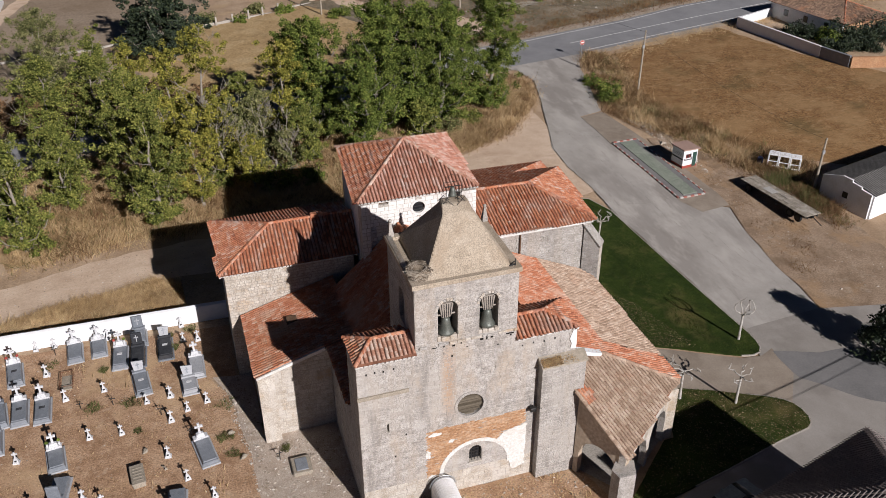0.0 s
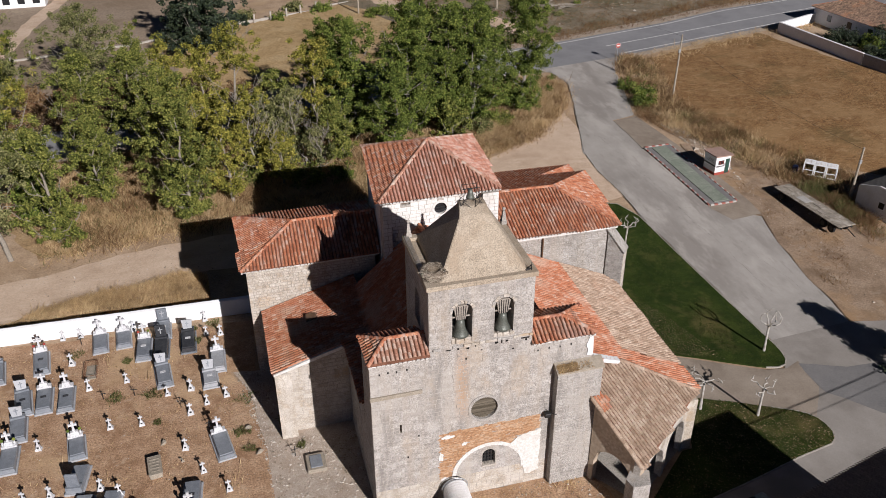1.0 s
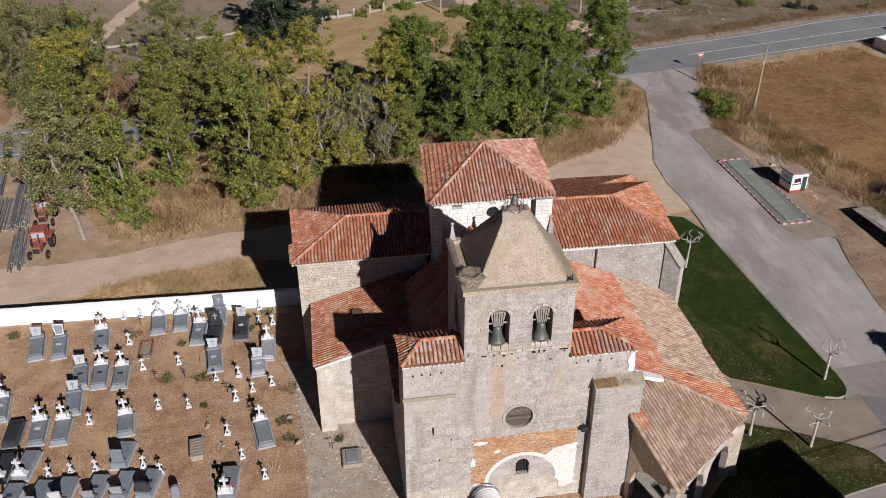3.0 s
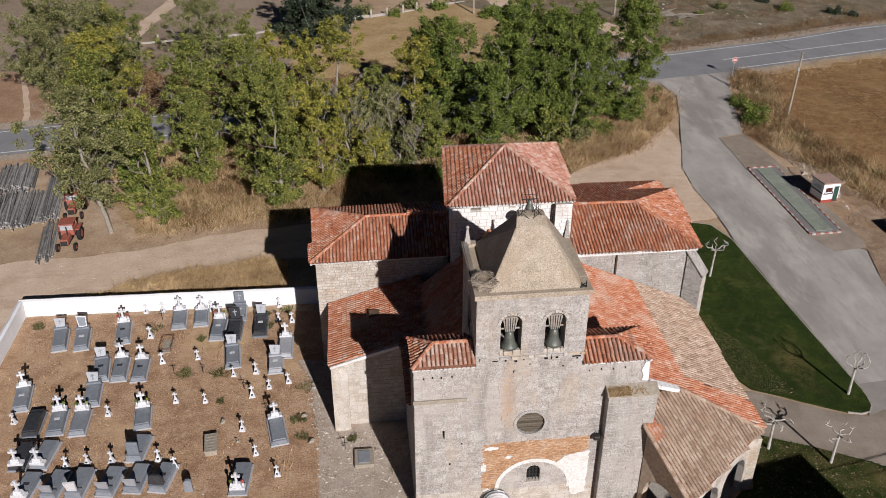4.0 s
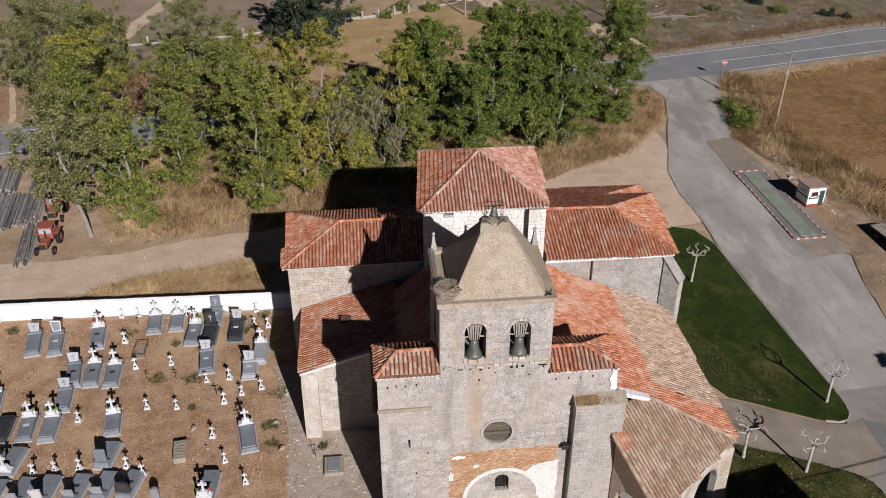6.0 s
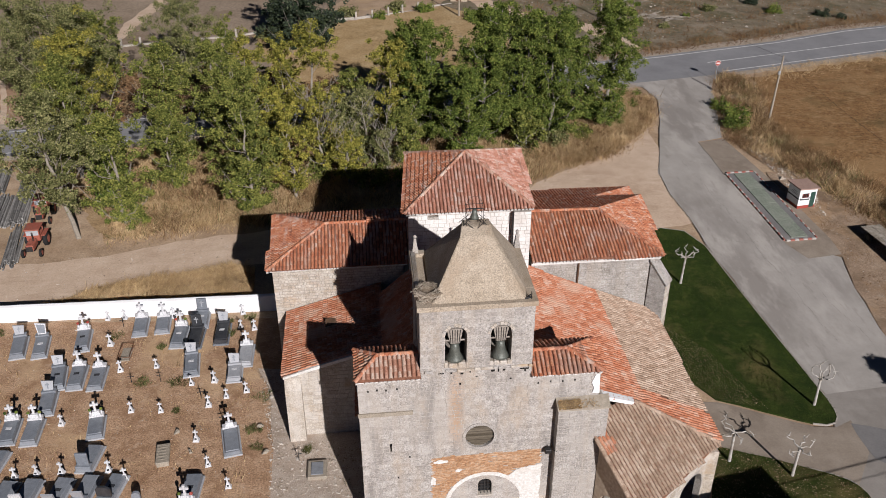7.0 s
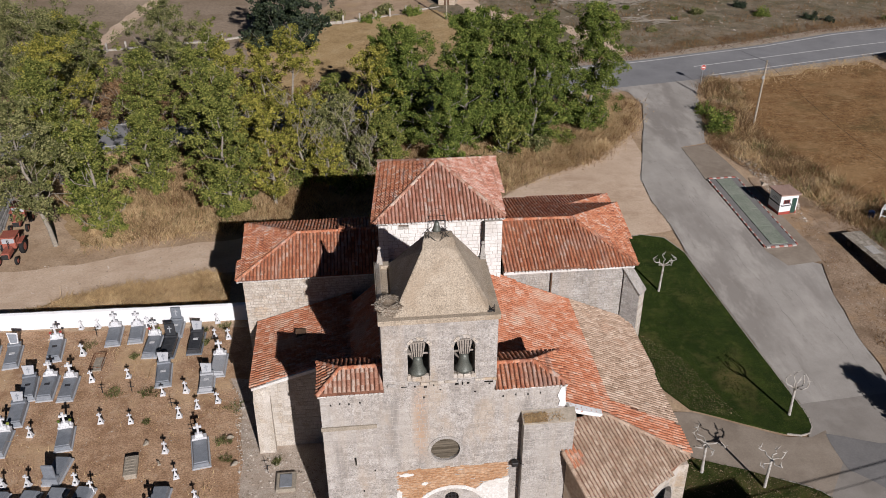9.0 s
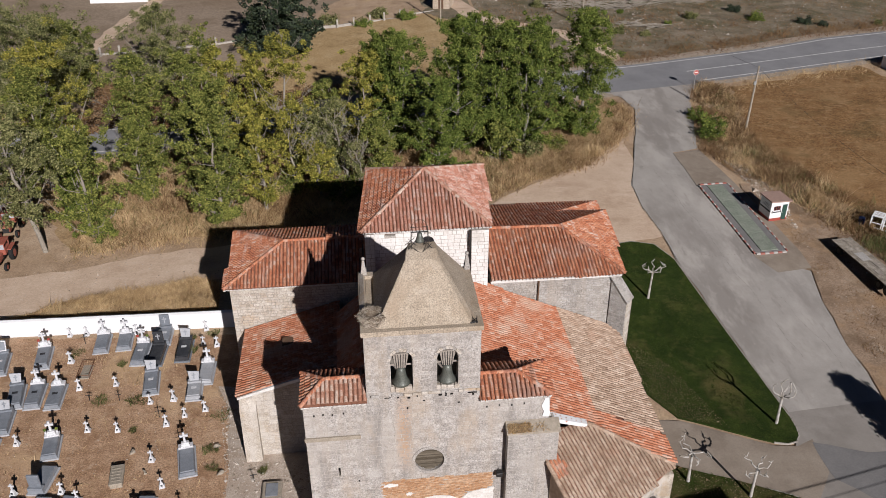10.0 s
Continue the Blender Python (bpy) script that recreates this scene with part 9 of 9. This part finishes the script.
garden_wall((87.0, 114.6), (89.4, 97.9), 1.6, M_WHITEWASH, "whitewashed garden wall by the road")
garden_wall((89.4, 97.7), (90.4, 92.9), 1.6, M_GRANITE, "dark grey garden wall")
garden_wall((90.45, 92.7), (99, 90.5), 1.5, M_BRICK, "orange brick garden wall")
garden_wall((87.2, 114.8), (96.0, 118.0), 1.4, M_WHITEWASH, "whitewashed garden wall by the road")
fz = gz(100, 110)
fm = thing("farmhouse", 102, 111, fz, "white farmhouse with an old brownish tiled roof", "house")
FH = [(95.8, 118.2), (97.8, 103.6), (107.5, 105.0), (105.5, 119.6)]
for i in range(4):
    a, b = Vector(FH[i]), Vector(FH[(i + 1) % 4])
    d = (b - a).normalized()
    LL = (b - a).length
    ang = math.degrees(math.atan2(d.y, d.x))
    bm = boxed(0, LL, 0.0, 0.3, -0.2, 2.55)
    bmesh.ops.transform(bm, matrix=pose(a.x, a.y, fz, 0, 0, ang), verts=bm.verts)
    w_ = part("wall", bm, M_BRICK if i == 1 else M_WHITEWASH, fm)
    for k in range(3):
        bm = boxed(LL * (0.2 + 0.28 * k), LL * (0.2 + 0.28 * k) + 0.9, -0.03, 0.1, 0.9, 1.9, 0.01)
        bmesh.ops.transform(bm, matrix=pose(a.x, a.y, fz, 0, 0, ang), verts=bm.verts)
        part("window", bm, M_GLASS, fm, "dark window")
cen = Vector((sum(p[0] for p in FH) / 4, sum(p[1] for p in FH) / 4))
ev = [(cen.x + (p[0] - cen.x) * 1.06, cen.y + (p[1] - cen.y) * 1.06, fz + 2.5) for p in FH]
ra, rb = (cen.x - 0.3, cen.y + 3.0, fz + 4.4), (cen.x + 0.3, cen.y - 3.0, fz + 4.4)
for pts in ([ev[0], ev[1], rb, ra], [ev[1], ev[2], rb], [ev[2], ev[3], ra, rb], [ev[3], ev[0], ra]):
    roof_plane("roof", pts, M_TILE_FARM, fm, "old brownish barrel tiles")
for c in (ev[0], ev[3]):
    ridge(ra, c, fm)
for c in (ev[1], ev[2]):
    ridge(rb, c, fm)
ridge(ra, rb, fm)

# garden bushes, with extra dark ones added to stand in for the yard's shade
for i, (x, y, r) in enumerate(((92.8, 108.5, 1.5), (97.2, 102.6, 2.4), (99.6, 101.4, 2.6), (102.4, 101.6, 2.8), (105.6, 102.2, 2.5), (95.6, 105.0, 1.3), (94.6, 99.0, 1.2), (98.5, 97.5, 1.4), (93.6, 105.6, 1.2), (95.0, 102.6, 1.7), (93.4, 101.0, 1.3), (96.4, 99.6, 1.7), (94.8, 108.0, 1.5))):
    bush(x, y, r, M_LEAF_DARK if i in (5, 9) else M_CONIFER, "garden bush by the farmhouse, dark green and massed to stand in for yard shade", 300 + i, 1.1)

# far white building and the low wall with posts
fb = thing("farm_building", -33, 171, 0.2, "low white farm building far across the field", "building")
part("wall", boxed(-38, -27.5, 168.0, 174, 0.1, 3.0, 0.03), M_WHITE_PAINT, fb)
part("roof", prism(bmesh.new(), [(167.5, 3.0), (171, 4.2), (174.5, 3.0)], -38.4, -27.1, "x"), M_TILE_OLD, fb, "tiled roof")
for k in range(4):
    part("window", boxed(-37 + 2.5 * k, -35.8 + 2.5 * k, 167.94, 168.1, 0.9, 2.1), M_GLASS, fb)
WALL_LINE = [(-30.0, 136.2), (-11.4, 139.9), (3.2, 146.8), (9.0, 147.8), (19.0, 150.8), (25.0, 152.6)]
for i, (a_, b_) in enumerate(zip(WALL_LINE, WALL_LINE[1:])):
    a_, b_ = Vector(a_), Vector(b_)
    d = (b_ - a_).normalized()
    bm = bmesh.new()
    box(bm, 0, (b_ - a_).length, -0.15, 0.15, -0.4, 0.45 if i > 1 else 0.3, 0.03)
    bmesh.ops.transform(bm, matrix=pose(a_.x, a_.y, gz(*a_), 0, 0, math.degrees(math.atan2(d.y, d.x))), verts=bm.verts)
    tagged(part("low_wall", bm, M_KERB), "low pale concrete wall bounding the meadow", "wall", kind="structure")
for x, y in ((-28.7, 136.4), (-25.9, 137.0), (-11.4, 139.7), (3.7, 146.9), (8.0, 147.5), (10.8, 148.2), (13.6, 149.0), (16.1, 149.8), (18.9, 150.6)):
    ps = thing("fence_post", x, y, gz(x, y), "pale concrete fence post on the low wall", "post", "fence posts")
    part("post", boxed(x - 0.15, x + 0.15, y - 0.55, y - 0.25, gz(x, y) - 0.1, gz(x, y) + 1.45, 0.03), M_KERB, ps)


def outbuilding(name, x, y, w, l, h, turn, wall_mat, roof_mat, label):
    """A small far building: walls, a gabled roof, a door."""
    z = gz(x, y)
    t = thing(name, x, y, z, label, "shed", "", turn)
    m = t.matrix_basis.copy()

    def put(nm, bm, mt, lab=""):
        bmesh.ops.transform(bm, matrix=m, verts=bm.verts)
        part(nm, bm, mt, t, lab)
    put("masonry_block", prism(bmesh.new(), [(-w / 2, -0.3), (w / 2, -0.3), (w / 2, h), (0, h + 0.22 * w), (-w / 2, h)], -l / 2, l / 2, "y"), wall_mat)
    for k in (-1, 1):
        put("roof", prism(bmesh.new(), [(0, h + 0.22 * w + 0.02), (k * (w / 2 + 0.25), h - 0.1), (k * (w / 2 + 0.25), h + 0.02), (0, h + 0.22 * w + 0.14)], -l / 2 - 0.25, l / 2 + 0.25, "y"), roof_mat)
    put("door", boxed(-0.45, 0.45, -l / 2 - 0.04, -l / 2 + 0.02, 0.0, 1.95, 0.01), M_BROWNWOOD, "dark wooden door")


outbuilding("shed", 27.0, 155.0, 3.0, 3.6, 2.1, -20, M_CREAM, M_GREY_ROOF, "small pale stone hut beside the dirt track")

# barrel canopy and timber before the facade
bc = thing("barrel_canopy", 11.8, 35.0, 0.25, "white corrugated barrel-vaulted canopy before the facade", "canopy")
verts, faces = [], []
nseg, nrib = 14, 34
for j in range(nrib + 1):
    y = 33.2 + (36.6 - 33.2) * j / nrib
    rr = 0.72 + (0.02 if j % 2 else 0.0)
    for i in range(nseg + 1):
        a = math.pi * i / nseg
        verts.append((11.8 + rr * math.cos(a), y, 1.45 + rr * 0.95 * math.sin(a)))
for j in range(nrib):
    for i in range(nseg):
        a = j * (nseg + 1) + i
        faces.append((a, a + 1, a + nseg + 2, a + nseg + 1))
ob = mesh("vault", verts, faces, M_WHITE_PAINT, bc, "white corrugated sheet")
md = ob.modifiers.new("thickness", "SOLIDIFY")
md.thickness = 0.03
for x in (11.06, 12.54):
    part("side_panel", boxed(x - 0.03, x + 0.03, 33.2, 36.6, 0.15, 1.47), M_WHITE_PAINT, bc)
arch = [(11.8 + 0.84 * math.cos(math.pi * i / 12), 36.6, 1.45 + 0.82 * math.sin(math.pi * i / 12)) for i in range(13)]
part("arch_frame", tube(bmesh.new(), arch, [0.04] * 13, 6), M_STEEL, bc)
part("end_panel", prism(bmesh.new(), [(11.0, 0.15), (12.6, 0.15)] + [(11.8 + 0.78 * math.cos(math.pi * i / 12), 1.45 + 0.74 * math.sin(math.pi * i / 12)) for i in range(13)], 36.5, 36.56, "y"), M_GRANITE_LIGHT, bc)
for x, y, w_, h_, lab in ((8.3, 36.2, 1.5, 1.1, "brown wooden chest against the facade"), (9.9, 35.7, 1.1, 0.8, "reddish-brown wooden chest on the ground")):
    ch = thing("wooden_chest", x, y, 0.25, lab, "chest", "wooden chests")
    part("body", boxed(x - w_ / 2, x + w_ / 2, y - 0.4, y + 0.4, 0.22, h_ * 0.85, 0.02), M_BROWNWOOD, ch)
    part("lid", boxed(x - w_ / 2 - 0.03, x + w_ / 2 + 0.03, y - 0.43, y + 0.43, h_ * 0.85, h_ * 0.92, 0.02), M_BROWNWOOD, ch)
